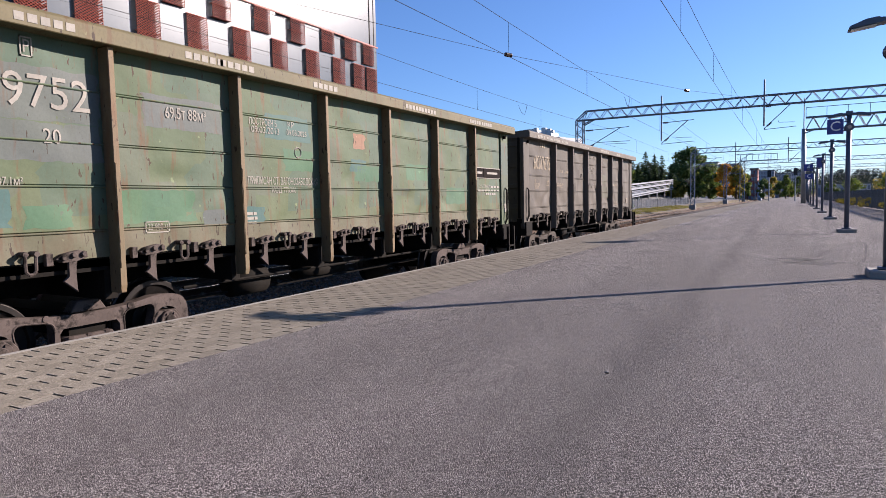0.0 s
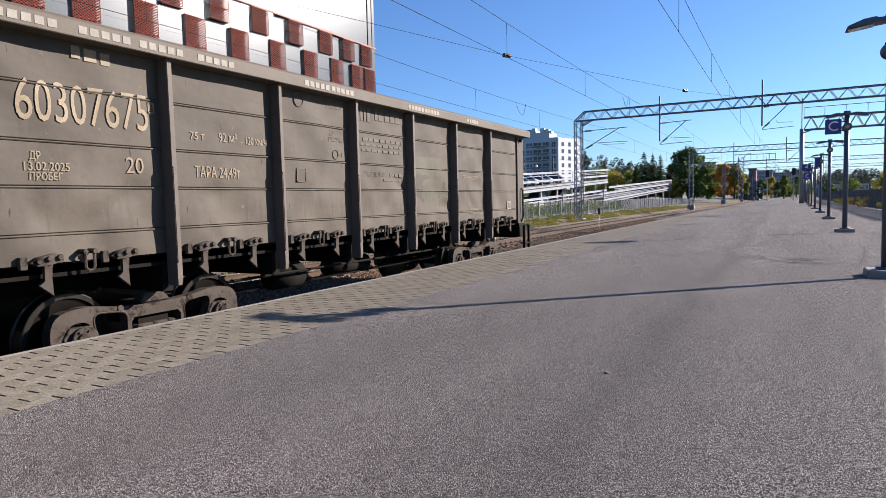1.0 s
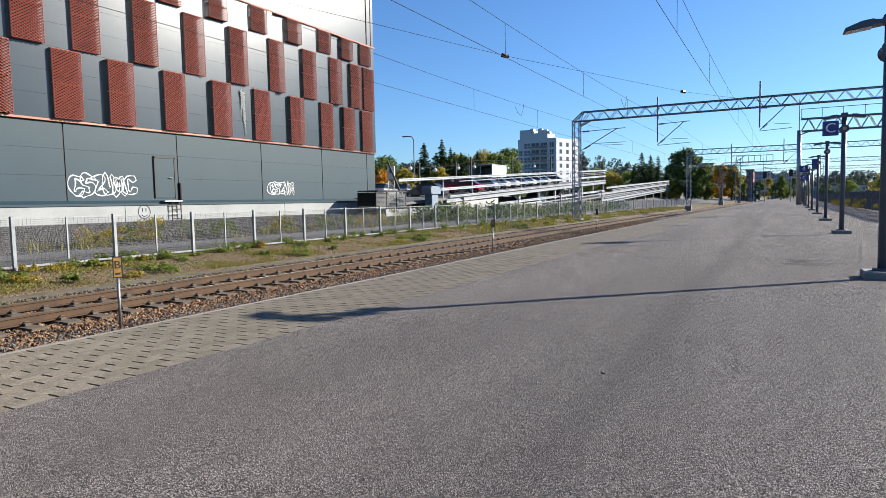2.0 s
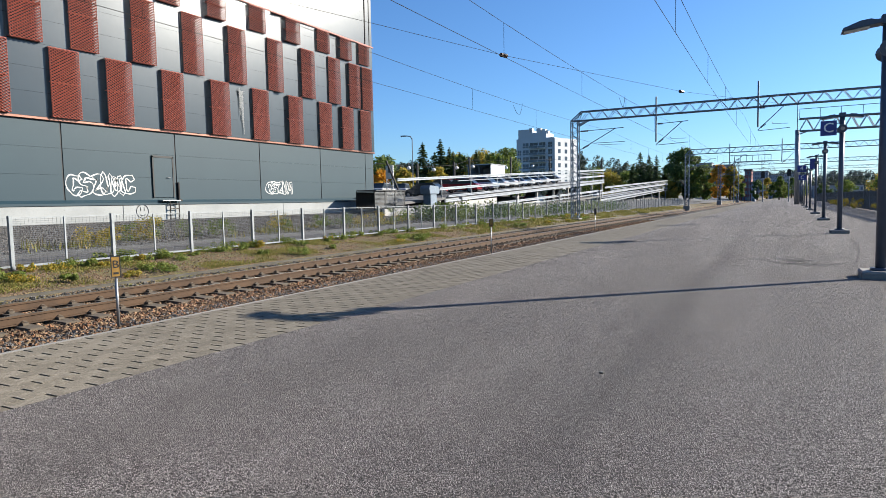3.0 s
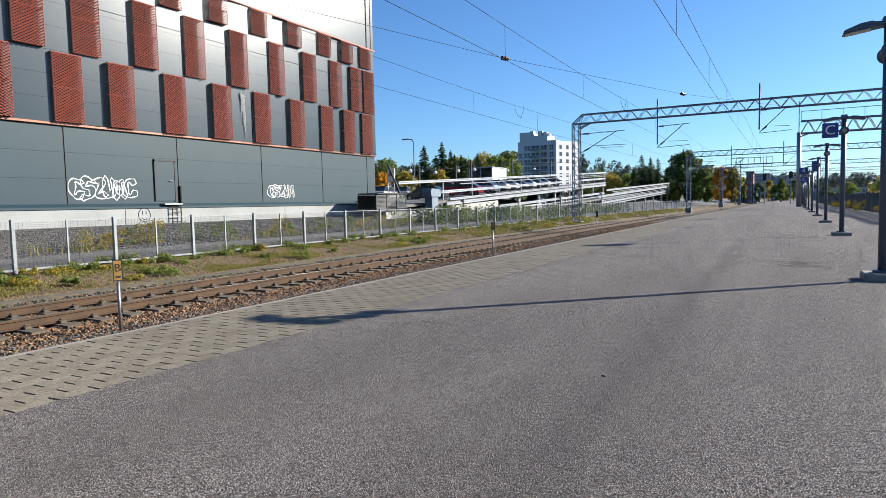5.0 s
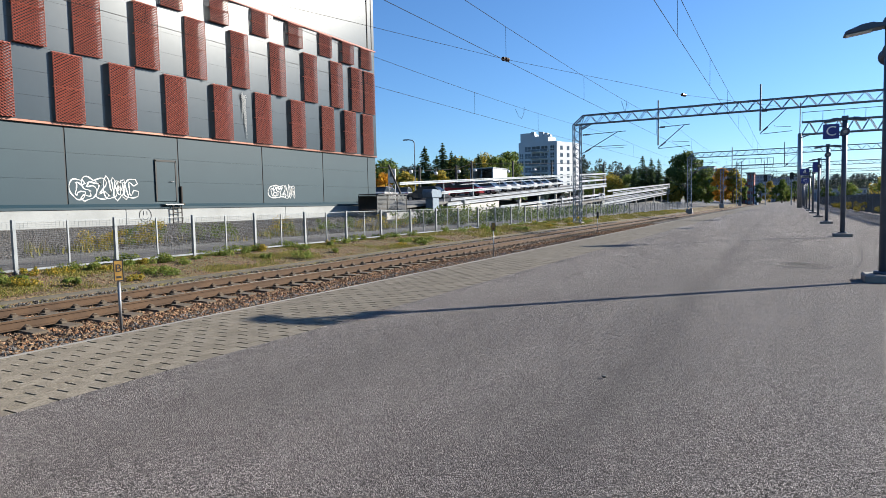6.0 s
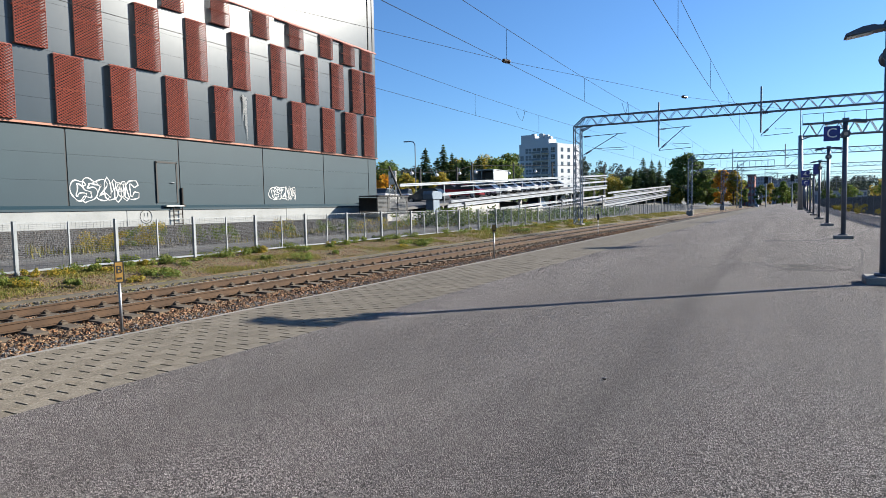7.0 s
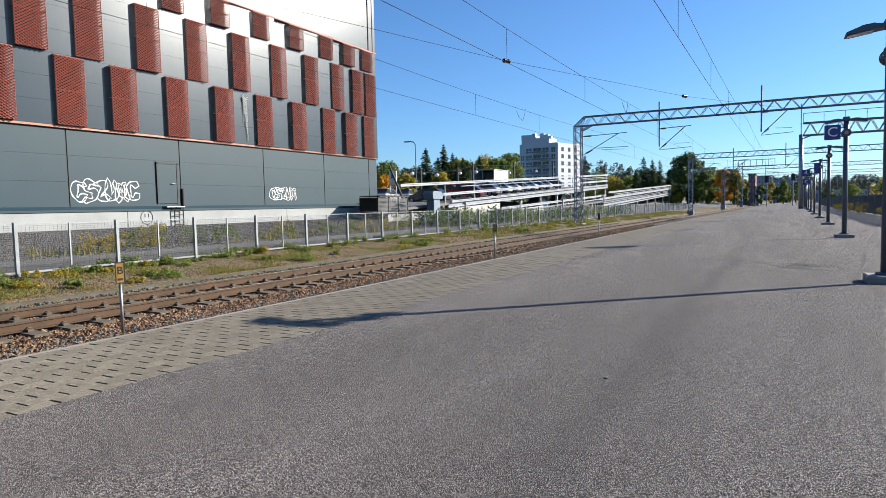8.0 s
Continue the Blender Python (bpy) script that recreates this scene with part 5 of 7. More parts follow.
# ---- trees and plants ----
BARK = surface("bark", (0.09, 0.07, 0.05), (0.06, 0.045, 0.035), 0.95, scale=3, fine=25, bump=0.6)
LEAF_DARK = island_material("dark_green_leaves", [(0.03, 0.065, 0.018), (0.065, 0.105, 0.03), (0.1, 0.14, 0.035), (0.045, 0.085, 0.025)], 0.6, 0, 0.4)
LEAF_GREEN = island_material("green_leaves", [(0.06, 0.11, 0.02), (0.1, 0.15, 0.03), (0.16, 0.18, 0.04), (0.08, 0.12, 0.03)], 0.6, 0, 0.5)
LEAF_YELLOW = island_material("yellowing_leaves", [(0.14, 0.17, 0.03), (0.3, 0.24, 0.04), (0.42, 0.29, 0.04), (0.12, 0.15, 0.03)], 0.6, 0, 0.5)
LEAF_ORANGE = island_material("orange_leaves", [(0.55, 0.2, 0.02), (0.65, 0.32, 0.03), (0.5, 0.28, 0.03), (0.3, 0.22, 0.03)], 0.6, 0, 0.55)
NEEDLES = island_material("conifer_needles", [(0.035, 0.07, 0.028), (0.06, 0.105, 0.04), (0.095, 0.135, 0.05), (0.03, 0.055, 0.024)], 0.7, 0, 0.5)
LEAF_WEED = island_material("weed_leaves", [(0.09, 0.15, 0.03), (0.15, 0.2, 0.04), (0.2, 0.21, 0.05), (0.11, 0.16, 0.035)], 0.6, 0, 0.5)
GRASS = island_material("dry_grass", [(0.1080, 0.1378, 0.0204), (0.2160, 0.1952, 0.0510), (0.0972, 0.1148, 0.0224), (0.2808, 0.2066, 0.0765), (0.1296, 0.1378, 0.0306)], 0.8, 0, 0.3)


def leaf_cloud(rng, centres, radii, n, size, flat=1.0):
    """n four-cornered leaf sprays spread over the shells of many small clumps."""
    pick = rng.integers(0, len(centres), n)
    d = rng.normal(size=(n, 3))
    d /= np.linalg.norm(d, axis=1)[:, None]
    r = radii[pick][:, None] * rng.uniform(0.55, 1.08, (n, 1))
    p = centres[pick] + d * r * np.array([1, 1, flat])
    a = rng.normal(size=(n, 3))
    a /= np.linalg.norm(a, axis=1)[:, None]
    b = np.cross(a, d)
    b /= np.linalg.norm(b, axis=1)[:, None] + 1e-6
    s = size * rng.uniform(0.6, 1.4, (n, 1))
    v = np.stack([p - a * s, p + b * s * 0.55, p + a * s, p - b * s * 0.55], 1).reshape(-1, 3)
    f = np.arange(n * 4).reshape(n, 4)
    return v, f


def broadleaf(x, y, z, h, w, leaves, label, seed, n=5000, size=0.16, low=0.22):
    rng = np.random.default_rng(seed)
    thing = anchor("tree", label, "tree", pose(x, y, z))
    bm = bmesh.new()
    rod(bm, (0, 0, -0.3), (0.1, 0, h * 0.45), 0.035 * h, 8, 0.02 * h)
    for k in range(7):
        a = k * 2.4
        s = h * (0.22 + 0.05 * k)
        rod(bm, (0.05, 0, s), (w * 0.3 * math.cos(a), w * 0.3 * math.sin(a), s + h * 0.22), 0.014 * h, 6, 0.005 * h)
    part("trunk", bm, BARK, thing)
    m = 34
    cz = rng.uniform(low, 0.96, m)
    prof = np.sin(np.clip((cz - low + 0.12) / (1.08 - low), 0, 1) * np.pi) ** 0.6
    ang = rng.uniform(0, 2 * np.pi, m)
    rr = np.sqrt(rng.uniform(0.05, 1, m)) * w / 2 * prof * 0.85
    c = np.stack([rr * np.cos(ang), rr * np.sin(ang), cz * h], 1)
    rad = rng.uniform(0.1, 0.2, m) * w
    v, f = leaf_cloud(rng, c, rad, n, size, 0.8)
    mesh_of("crown", v, f, leaves, thing)


def conifer(x, y, z, h, w, seed, label="green spruce with drooping branches"):
    """Whorls of drooping branches of uneven length, each hung with flat sprays."""
    rng = np.random.default_rng(seed)
    thing = anchor("tree", label, "tree", pose(x, y, z))
    bm = bmesh.new()
    rod(bm, (0, 0, -0.3), (0, 0, h), 0.016 * h, 7, 0.01)
    part("trunk", bm, BARK, thing)
    nb, ns = 250, 30
    t = np.sort(rng.uniform(0.03, 0.99, nb))
    t = np.round(t * 24) / 24 * 0.75 + t * 0.25
    ang = rng.uniform(0, 2 * np.pi, nb)
    long = ((1 - t) ** 0.72 * w * 0.56 + 0.15) * rng.uniform(0.5, 1.12, nb) * (0.85 + 0.2 * np.sin(ang + seed))
    u = rng.uniform(0.12, 1.0, (nb, ns))
    r = long[:, None] * u
    swing = ang[:, None] + rng.normal(0, 0.13, (nb, ns)) * (1.2 - 0.5 * u)
    zz = h * (0.06 + 0.92 * t)[:, None] - 0.34 * long[:, None] * u ** 1.4 + 0.1 * long[:, None] * u ** 4 + rng.normal(0, 0.05, (nb, ns))
    p = np.stack([r * np.cos(swing), r * np.sin(swing), zz], 2).reshape(-1, 3)
    n = len(p)
    swing = swing.ravel() + rng.normal(0, 0.5, n)
    out = np.stack([np.cos(swing), np.sin(swing), rng.uniform(-0.7, -0.05, n)], 1)
    side = np.stack([-np.sin(swing), np.cos(swing), rng.normal(0, 0.35, n)], 1)
    k = (0.03 * w + 0.035 * w * (1 - np.repeat(t, ns)))[:, None] * rng.uniform(0.6, 1.3, (n, 1))
    v = np.stack([p - out * k, p + side * k * 0.45, p + out * k, p - side * k * 0.45], 1).reshape(-1, 3)
    mesh_of("crown", v, np.arange(4 * n).reshape(n, 4), NEEDLES, thing)


broadleaf(-22.6, 184, 0.8, 13.2, 12.2, LEAF_DARK, "large dark green broadleaf tree behind the fence", 11, 12000, 0.34, 0.06)
broadleaf(-17.6, 181, 0.8, 8.6, 8.0, LEAF_GREEN, "lighter green broadleaf tree beside the line", 12, 6000, 0.28, 0.08)
broadleaf(-11.9, 158, 0.6, 7.6, 5.0, LEAF_ORANGE, "maple with orange autumn leaves", 13, 5000, 0.24, 0.1)
broadleaf(-9.6, 158, 0.6, 7.4, 4.6, LEAF_YELLOW, "broadleaf tree turning yellow in autumn", 14, 4500, 0.24, 0.1)
broadleaf(-8.2, 170, 0.4, 5.9, 2.6, LEAF_GREEN, "slim green birch beside the line", 15, 2500, 0.24, 0.1)
for k, (tx, ty, h, w, lf) in enumerate(((-13.5, 232, 5.2, 5.5, LEAF_GREEN), (-6.0, 236, 4.6, 4.0, LEAF_DARK), (-3.6, 262, 5.4, 4.5, LEAF_YELLOW), (-1.4, 255, 4.2, 3.6, LEAF_DARK), (1.4, 268, 5.0, 4.4, LEAF_GREEN), (4.6, 275, 5.6, 5.0, LEAF_DARK),
                                       (8.0, 282, 5.0, 5.5, LEAF_GREEN), (13.5, 245, 3.4, 5.0, LEAF_DARK), (18.0, 225, 3.8, 5.5, LEAF_GREEN), (21.5, 180, 3.2, 5.0, LEAF_GREEN), (24.0, 205, 4.2, 6.0, LEAF_YELLOW), (-11.5, 300, 7.5, 6.0, LEAF_DARK))):
    broadleaf(tx, ty, 0.2, h * 1.35, w * 1.15, lf, "broadleaf tree in thinning autumn leaf beyond the tracks", 130 + k, 1800, 0.26, 0.05)
broadleaf(0.3, 178, 0.4, 5.6, 2.2, LEAF_GREEN, "slim green birch near the platform end", 16, 2500, 0.24, 0.1)
for k, (tx, ty, top, w) in enumerate(((-34.6, 185, 14.2, 6.4), (-32.4, 186, 13.5, 5.8), (-30.2, 185, 13.2, 5.0), (-37.4, 188, 10.8, 7.0), (-28.4, 190, 10.0, 6.0), (-62.7, 110, 13.2, 6.4), (-60.6, 111, 11.4, 5.2), (-58.7, 110, 13.6, 6.0),
                                   (-57.3, 111, 12.0, 4.6), (-55.9, 110, 11.0, 3.6), (-54.5, 110, 10.8, 3.6), (-66.0, 113, 9.6, 6.0), (-51.8, 112, 11.2, 4.4), (-47.1, 112, 9.9, 4.2))):
    conifer(tx, ty, 0.8 if ty > 130 else 1.8, top - (0.8 if ty > 130 else 1.8), w, 30 + k)
rnd = random.Random(4)
for k, (tx, ty, h, w, lf, lab) in enumerate((
        (-70, 106, 9.0, 9, LEAF_GREEN, "green birch in the far grove"), (-66, 100, 6.2, 7, LEAF_ORANGE, "orange autumn tree by the car park"), (-74, 108, 7.2, 8, LEAF_YELLOW, "yellowing tree by the car park"),
        (-60, 98, 6.0, 6, LEAF_YELLOW, "yellowing maple by the car park"), (-50, 116, 9.6, 8, LEAF_GREEN, "green birch in the far grove"), (-54, 100, 6.2, 5, LEAF_YELLOW, "low yellow bush-like autumn tree"),
        (-59, 132, 11.5, 10, LEAF_YELLOW, "yellow-green birch in the far grove"), (-55, 136, 12.2, 9, LEAF_GREEN, "green birch in the far grove"), (-68, 134, 11.6, 10, LEAF_YELLOW, "yellow-green birch in the far grove"),
        (-72, 138, 10.8, 9, LEAF_GREEN, "green birch in the far grove"), (-64, 130, 10.4, 9, LEAF_GREEN, "green birch in the far grove"), (-78, 120, 10, 10, LEAF_DARK, "dark broadleaf tree in the far grove"),
        (-44, 186, 8.6, 9, LEAF_YELLOW, "yellowing tree behind the ramp"), (-48, 190, 8.8, 10, LEAF_GREEN, "green tree behind the ramp"), (-40, 192, 8.0, 9, LEAF_GREEN, "green tree behind the ramp"), (-26, 181, 4.2, 6, LEAF_YELLOW, "low yellowing bush by the ramp end"))):
    broadleaf(tx, ty, 1.0, h, w, lf, lab, 50 + k, 3200, 0.26, 0.05)


def far_woods():
    """Distant wooded hills as one mass of many small crowns."""
    rng = np.random.default_rng(77)
    vs, fs, n = [], [], 0
    for x0, x1, y0, y1, base, top, count in ((-420, -60, 520, 620, 4, 47, 560), (-60, 20, 560, 640, 2, 17, 200), (20, 420, 560, 680, 2, 12, 420), (-330, -130, 300, 380, 2, 20, 240), (-130, -62, 250, 330, 2, 10, 150), (24, 150, 330, 470, -1, 4, 200)):
        for _ in range(count):
            x, y = rng.uniform(x0, x1), rng.uniform(y0, y1)
            u = (y - y0) / (y1 - y0)
            h = rng.uniform(7, 13) if top > 10 else rng.uniform(4, 7)
            z = base + (top - base) * u * (0.7 + 0.3 * math.sin(x * 0.02)) - 2
            c = np.stack([rng.normal(0, h * 0.16, 7), rng.normal(0, h * 0.16, 7), np.linspace(0.15, 0.95, 7) * h], 1) + np.array([x, y, z])
            v, f = leaf_cloud(rng, c, np.full(7, h * 0.2), 260, h * 0.066, 1.0)
            vs.append(v)
            fs.append(f + n)
            n += len(v)
    ob = mesh_of("far_woods", np.concatenate(vs), np.concatenate(fs), LEAF_FAR)
    tagged(ob, "distant wooded hills in dull autumn green with haze in the colour", "woods", kind="stuff")


# leaf tones shifted towards grey-blue to stand for the air in between
LEAF_FAR = island_material("hazed_far_leaves", [(0.04, 0.06, 0.045), (0.055, 0.075, 0.058), (0.085, 0.092, 0.058), (0.05, 0.07, 0.058), (0.038, 0.058, 0.046)], 0.8, 0, 0.12)
far_woods()

# ---- car park ramp, cars, tower ----
DECK_RAIL = surface("galvanised_barrier", (0.3120, 0.3320, 0.3612), (0.2418, 0.2600, 0.2814), 0.45, metal=0.3, scale=1.0, fine=20, amount=0.2, bump=0.02)
DECK = surface("deck_concrete", (0.13, 0.13, 0.128), (0.1, 0.1, 0.099), 0.9, scale=0.5, fine=12, bump=0.1)
TOWER_WHITE = surface("white_render", (0.47, 0.49, 0.52), (0.42, 0.44, 0.47), 0.8, scale=0.1, fine=3, amount=0.1, bump=0.0)
TOWER_GREY = surface("pale_grey_render", (0.40, 0.44, 0.49), (0.36, 0.40, 0.45), 0.8, scale=0.1, fine=3, amount=0.1, bump=0.0)
PANE = surface("dark_window_glass", (0.018, 0.025, 0.032), (0.012, 0.018, 0.024), 0.3, scale=0.3, bump=0.0, amount=0.1)
RUBBER = surface("tyre_rubber", (0.02, 0.02, 0.02), None, 0.8, bump=0.0)


def line_z(a, b, y):
    return a[1] + (b[1] - a[1]) * (y - a[0]) / (b[0] - a[0])


def sloped_bar(bm, x0, x1, y0, y1, za, zb, t):
    vs = [bm.verts.new(p) for p in ((x0, y0, za), (x1, y0, za), (x1, y1, zb), (x0, y1, zb), (x0, y0, za + t), (x1, y0, za + t), (x1, y1, zb + t), (x0, y1, zb + t))]
    for f in ((0, 3, 2, 1), (4, 5, 6, 7), (0, 1, 5, 4), (1, 2, 6, 5), (2, 3, 7, 6), (3, 0, 4, 7)):
        bm.faces.new([vs[i] for i in f])


def make_ramp(x, y0, y1, slope, rails, slab, depth, label, post_at):
    """A sloping deck: rails are (height at y0, thickness, start, end); the slab lies at its own height over y0."""
    thing = anchor("parking_ramp", label, "parking deck")

    def level(h, y):
        return h + slope * (y - y0)
    for h, t, ya, yb in rails:
        bm = bmesh.new()
        for lift, out, share_of in ((0.0, 0.06, 0.38), (t * 0.38, -0.01, 0.24), (t * 0.62, 0.06, 0.38)):
            sloped_bar(bm, x - 0.06, x + out, ya, yb, level(h, ya) + lift, level(h, yb) + lift, t * share_of)
        part("guard_rail", bm, DECK_RAIL, thing)
    bm = bmesh.new()
    sloped_bar(bm, x - depth, x - 0.12, y0, y1, level(slab, y0) - 0.22, level(slab, y1) - 0.22, 0.22)
    part("deck_slab", bm, DECK, thing)
    top = max(r[0] for r in rails)
    for y in post_at:
        bm = bmesh.new()
        box(bm, x - 0.16, x - 0.07, y - 0.04, y + 0.04, level(slab, y) - 0.05, level(top, y) + 0.05)
        part("post", bm, DECK_RAIL, thing)
        bm = bmesh.new()
        box(bm, x - 0.5, x - 0.25, y - 0.12, y + 0.12, -0.3, level(slab, y) - 0.18)
        part("column", bm, CONCRETE_WALL, thing)
    return thing


def pale_wall(x, ya, yb, low, za, zb, label):
    bm = bmesh.new()
    prism(bm, [(ya, low), (yb, low), (yb, zb), (ya, za)], "x", x - 0.22, x)
    tagged(grow("retaining_wall", bm, CONCRETE_WALL, 0.02), label, "wall", kind="structure")


CONCRETE_WALL = surface("sunlit_cast_concrete", (0.36, 0.355, 0.34), (0.29, 0.285, 0.27), 0.85, scale=0.5, fine=18, amount=0.25, bump=0.1, dirt=(0.16, 0.15, 0.13), dirt_level=0.6, dirt_scale=1.2)
SLOPE = 0.0465
RA, RB = 41.5, 107.2
# the upper deck, its double rail reaching past the near end, then the deck's own guard and edge
make_ramp(-26.0, RA, RB, SLOPE, [(2.84, 0.22, RA, RB), (2.56, 0.07, 52.0, RB), (2.36, 0.05, 86.0, RB), (1.86, 0.24, 48.4, RB), (1.18, 0.2, 50.0, RB), (0.76, 0.28, 49.4, RB)], 1.2, 16.0,
          "sloping car park deck with galvanised guard rails", (49.0, 55.0, 61.5, 68.0, 74.5, 81.0, 87.5, 94.0, 100.5, 107.0))
make_ramp(-25.2, 59.5, 103.0, 0.037, [(0.8, 0.26, 59.5, 103.0), (0.4, 0.12, 66.0, 103.0)], 0.1, 5.0, "lower parking lane with a galvanised guard rail", (59.6, 66.8, 74.0, 81.2, 88.4, 95.6, 102.8))
make_ramp(-26.0, 102.0, 176.8, 0.0375, [(2.7, 0.3, 108.0, 176.8), (2.4, 0.1, 112.0, 176.8), (2.15, 0.1, 112.0, 176.8), (1.78, 0.32, 102.0, 176.8), (1.45, 0.08, 104.0, 176.8), (1.15, 0.08, 104.0, 176.8), (0.68, 0.3, 104.0, 176.8), (0.3, 0.16, 106.0, 176.8)],
          0.5, 9.0, "sloping access ramp with galvanised guard rails", (103.0, 113.0, 123.5, 134.0, 144.5, 155.0, 165.5, 176.0))
pale_wall(-26.02, 49.4, 61.0, -0.3, 1.06, 1.52, "pale concrete wall under the parking deck")
pale_wall(-25.4, 61.3, 73.0, -0.3, 0.72, 1.1, "low pale concrete wall under the parking lane")
pale_wall(-24.6, 37.5, 45.5, -0.3, 0.75, 0.8, "pale concrete wall at the foot of the car park")
for y, lift in ((50.6, 0.0), (64.0, 0.0), (79.0, 0.3), (100.0, 0.9)):
    pipes = anchor("drain_pipe", "bent galvanised pipe at the deck edge", "pipe", pose(-24.9, y, lift), "deck pipes")
    bm = bmesh.new()
    pipe(bm, [(0, 0, -0.4), (0, 0, 1.3), (-0.12, 0.1, 1.5), (-0.4, 0.3, 1.52)], 0.09, 8)
    part("tube", bm, GALV, pipes)
    bm = bmesh.new()
    box(bm, -0.2, 0.1, -0.14, 0.14, 1.4, 1.62)
    part("head", bm, GALV, pipes, "", 0.02)


def make_car(x, y, z, turn, paint, label):
    car = anchor("parked_car", label, "car", pose(x, y, z, 0, 0, turn), "parked cars")
    bm = bmesh.new()
    prism(bm, [(-2.15, 0.3), (2.1, 0.3), (2.2, 0.55), (2.1, 0.78), (1.2, 0.92), (-1.9, 0.98), (-2.2, 0.85), (-2.2, 0.45)], "x", -0.88, 0.88)
    part("body", bm, paint, car, "", 0.06)
    bm = bmesh.new()
    prism(bm, [(1.25, 0.9), (0.45, 1.42), (-1.2, 1.46), (-1.95, 0.95)], "x", -0.74, 0.74)
    part("glasshouse", bm, PANE, car, "", 0.03)
    bm = bmesh.new()
    prism(bm, [(0.5, 1.4), (-1.2, 1.44), (-1.3, 1.5), (0.4, 1.47)], "x", -0.72, 0.72)
    part("roof", bm, paint, car, "", 0.02)
    for sx in (-0.82, 0.82):
        for yy in (-1.35, 1.35):
            bm = bmesh.new()
            rod(bm, (sx - 0.1, yy, 0.32), (sx + 0.1, yy, 0.32), 0.32, 14)
            w = part("wheel", bm, RUBBER, car)
            bm = bmesh.new()
            rod(bm, (sx - 0.11, yy, 0.32), (sx + 0.11, yy, 0.32), 0.19, 10)
            part("rim", bm, GALV, w)
        bm = bmesh.new()
        box(bm, sx * 0.85 - 0.12, sx * 0.85 + 0.12, -2.22, -2.1, 0.66, 0.8)
        part("tail_light", bm, TAIL, car)


TAIL = surface("red_tail_lens", (0.4, 0.02, 0.02), None, 0.3, bump=0.0)


def paint(name, c):
    return surface(name, c, c, 0.25, metal=0.3, scale=1, fine=30, amount=0.05, bump=0.0)


P_WHITE, P_RED, P_BLUE, P_BLACK, P_SILVER = (paint(n, c) for n, c in (("white_car_paint", (0.45, 0.45, 0.45)), ("red_car_paint", (0.3, 0.02, 0.03)), ("blue_car_paint", (0.07, 0.12, 0.2)), ("black_car_paint", (0.05, 0.055, 0.065)), ("silver_car_paint", (0.5, 0.52, 0.54))))
CAR_LABELS = {P_WHITE.name: "white car", P_RED.name: "red car", P_BLUE.name: "dark blue car", P_BLACK.name: "black car", P_SILVER.name: "silver car"}


def deck_z(y, h=1.2):
    return h + SLOPE * (y - RA)


for cx, cy, cz, tr, pt, where in (
        (-36.0, 54.6, 1.72, 12, P_WHITE, "parked on open ground by the hall"), (-36.5, 59.2, 1.75, 20, P_WHITE, "parked on open ground by the hall"), (-38.0, 50.0, 1.72, 15, P_SILVER, "parked on open ground by the hall"), (-31.5, 55.4, 1.62, 95, P_BLACK, "parked below the deck rail"),
        (-30.2, 61.0, 0, 97, P_RED, "parked on the deck"), (-34.5, 64.5, 0, 100, P_RED, "parked on the deck"), (-33.0, 67.5, 0, 94, P_WHITE, "parked on the deck"), (-30.4, 66.0, 0, 92, P_SILVER, "parked on the deck"),
        (-32.4, 71.0, 0, 96, P_BLUE, "parked on the deck"), (-32.4, 74.2, 0, 93, P_SILVER, "parked on the deck"), (-32.4, 77.4, 0, 95, P_SILVER, "parked on the deck"), (-32.4, 80.8, 0, 96, P_BLUE, "parked on the deck"),
        (-32.4, 84.0, 0, 94, P_SILVER, "parked on the deck"), (-32.4, 87.3, 0, 95, P_BLUE, "parked on the deck"), (-32.4, 90.4, 0, 95, P_WHITE, "parked on the deck"), (-32.4, 96.0, 0, 95, P_BLACK, "parked on the deck"),
        (-27.9, 78.0, 0.75, 4, P_BLUE, "in the lower parking lane"), (-27.9, 87.0, 1.05, 3, P_BLACK, "in the lower parking lane"), (-27.9, 95.5, 1.35, 5, P_SILVER, "in the lower parking lane"), (-29.0, 107.5, 0.75, 2, P_BLUE, "parked on the access ramp"), (-29.0, 114.0, 1.0, 2, P_SILVER, "parked on the access ramp")):
    make_car(cx, cy, cz or deck_z(cy), tr, pt, CAR_LABELS[pt.name] + " " + where)


# glass whose blue base colour holds a painted sky reflection
PANE_SKY = surface("sky_reflection_tinted_glass", (0.05, 0.075, 0.11), (0.03, 0.045, 0.07), 0.2, scale=0.3, bump=0.0, amount=0.1)


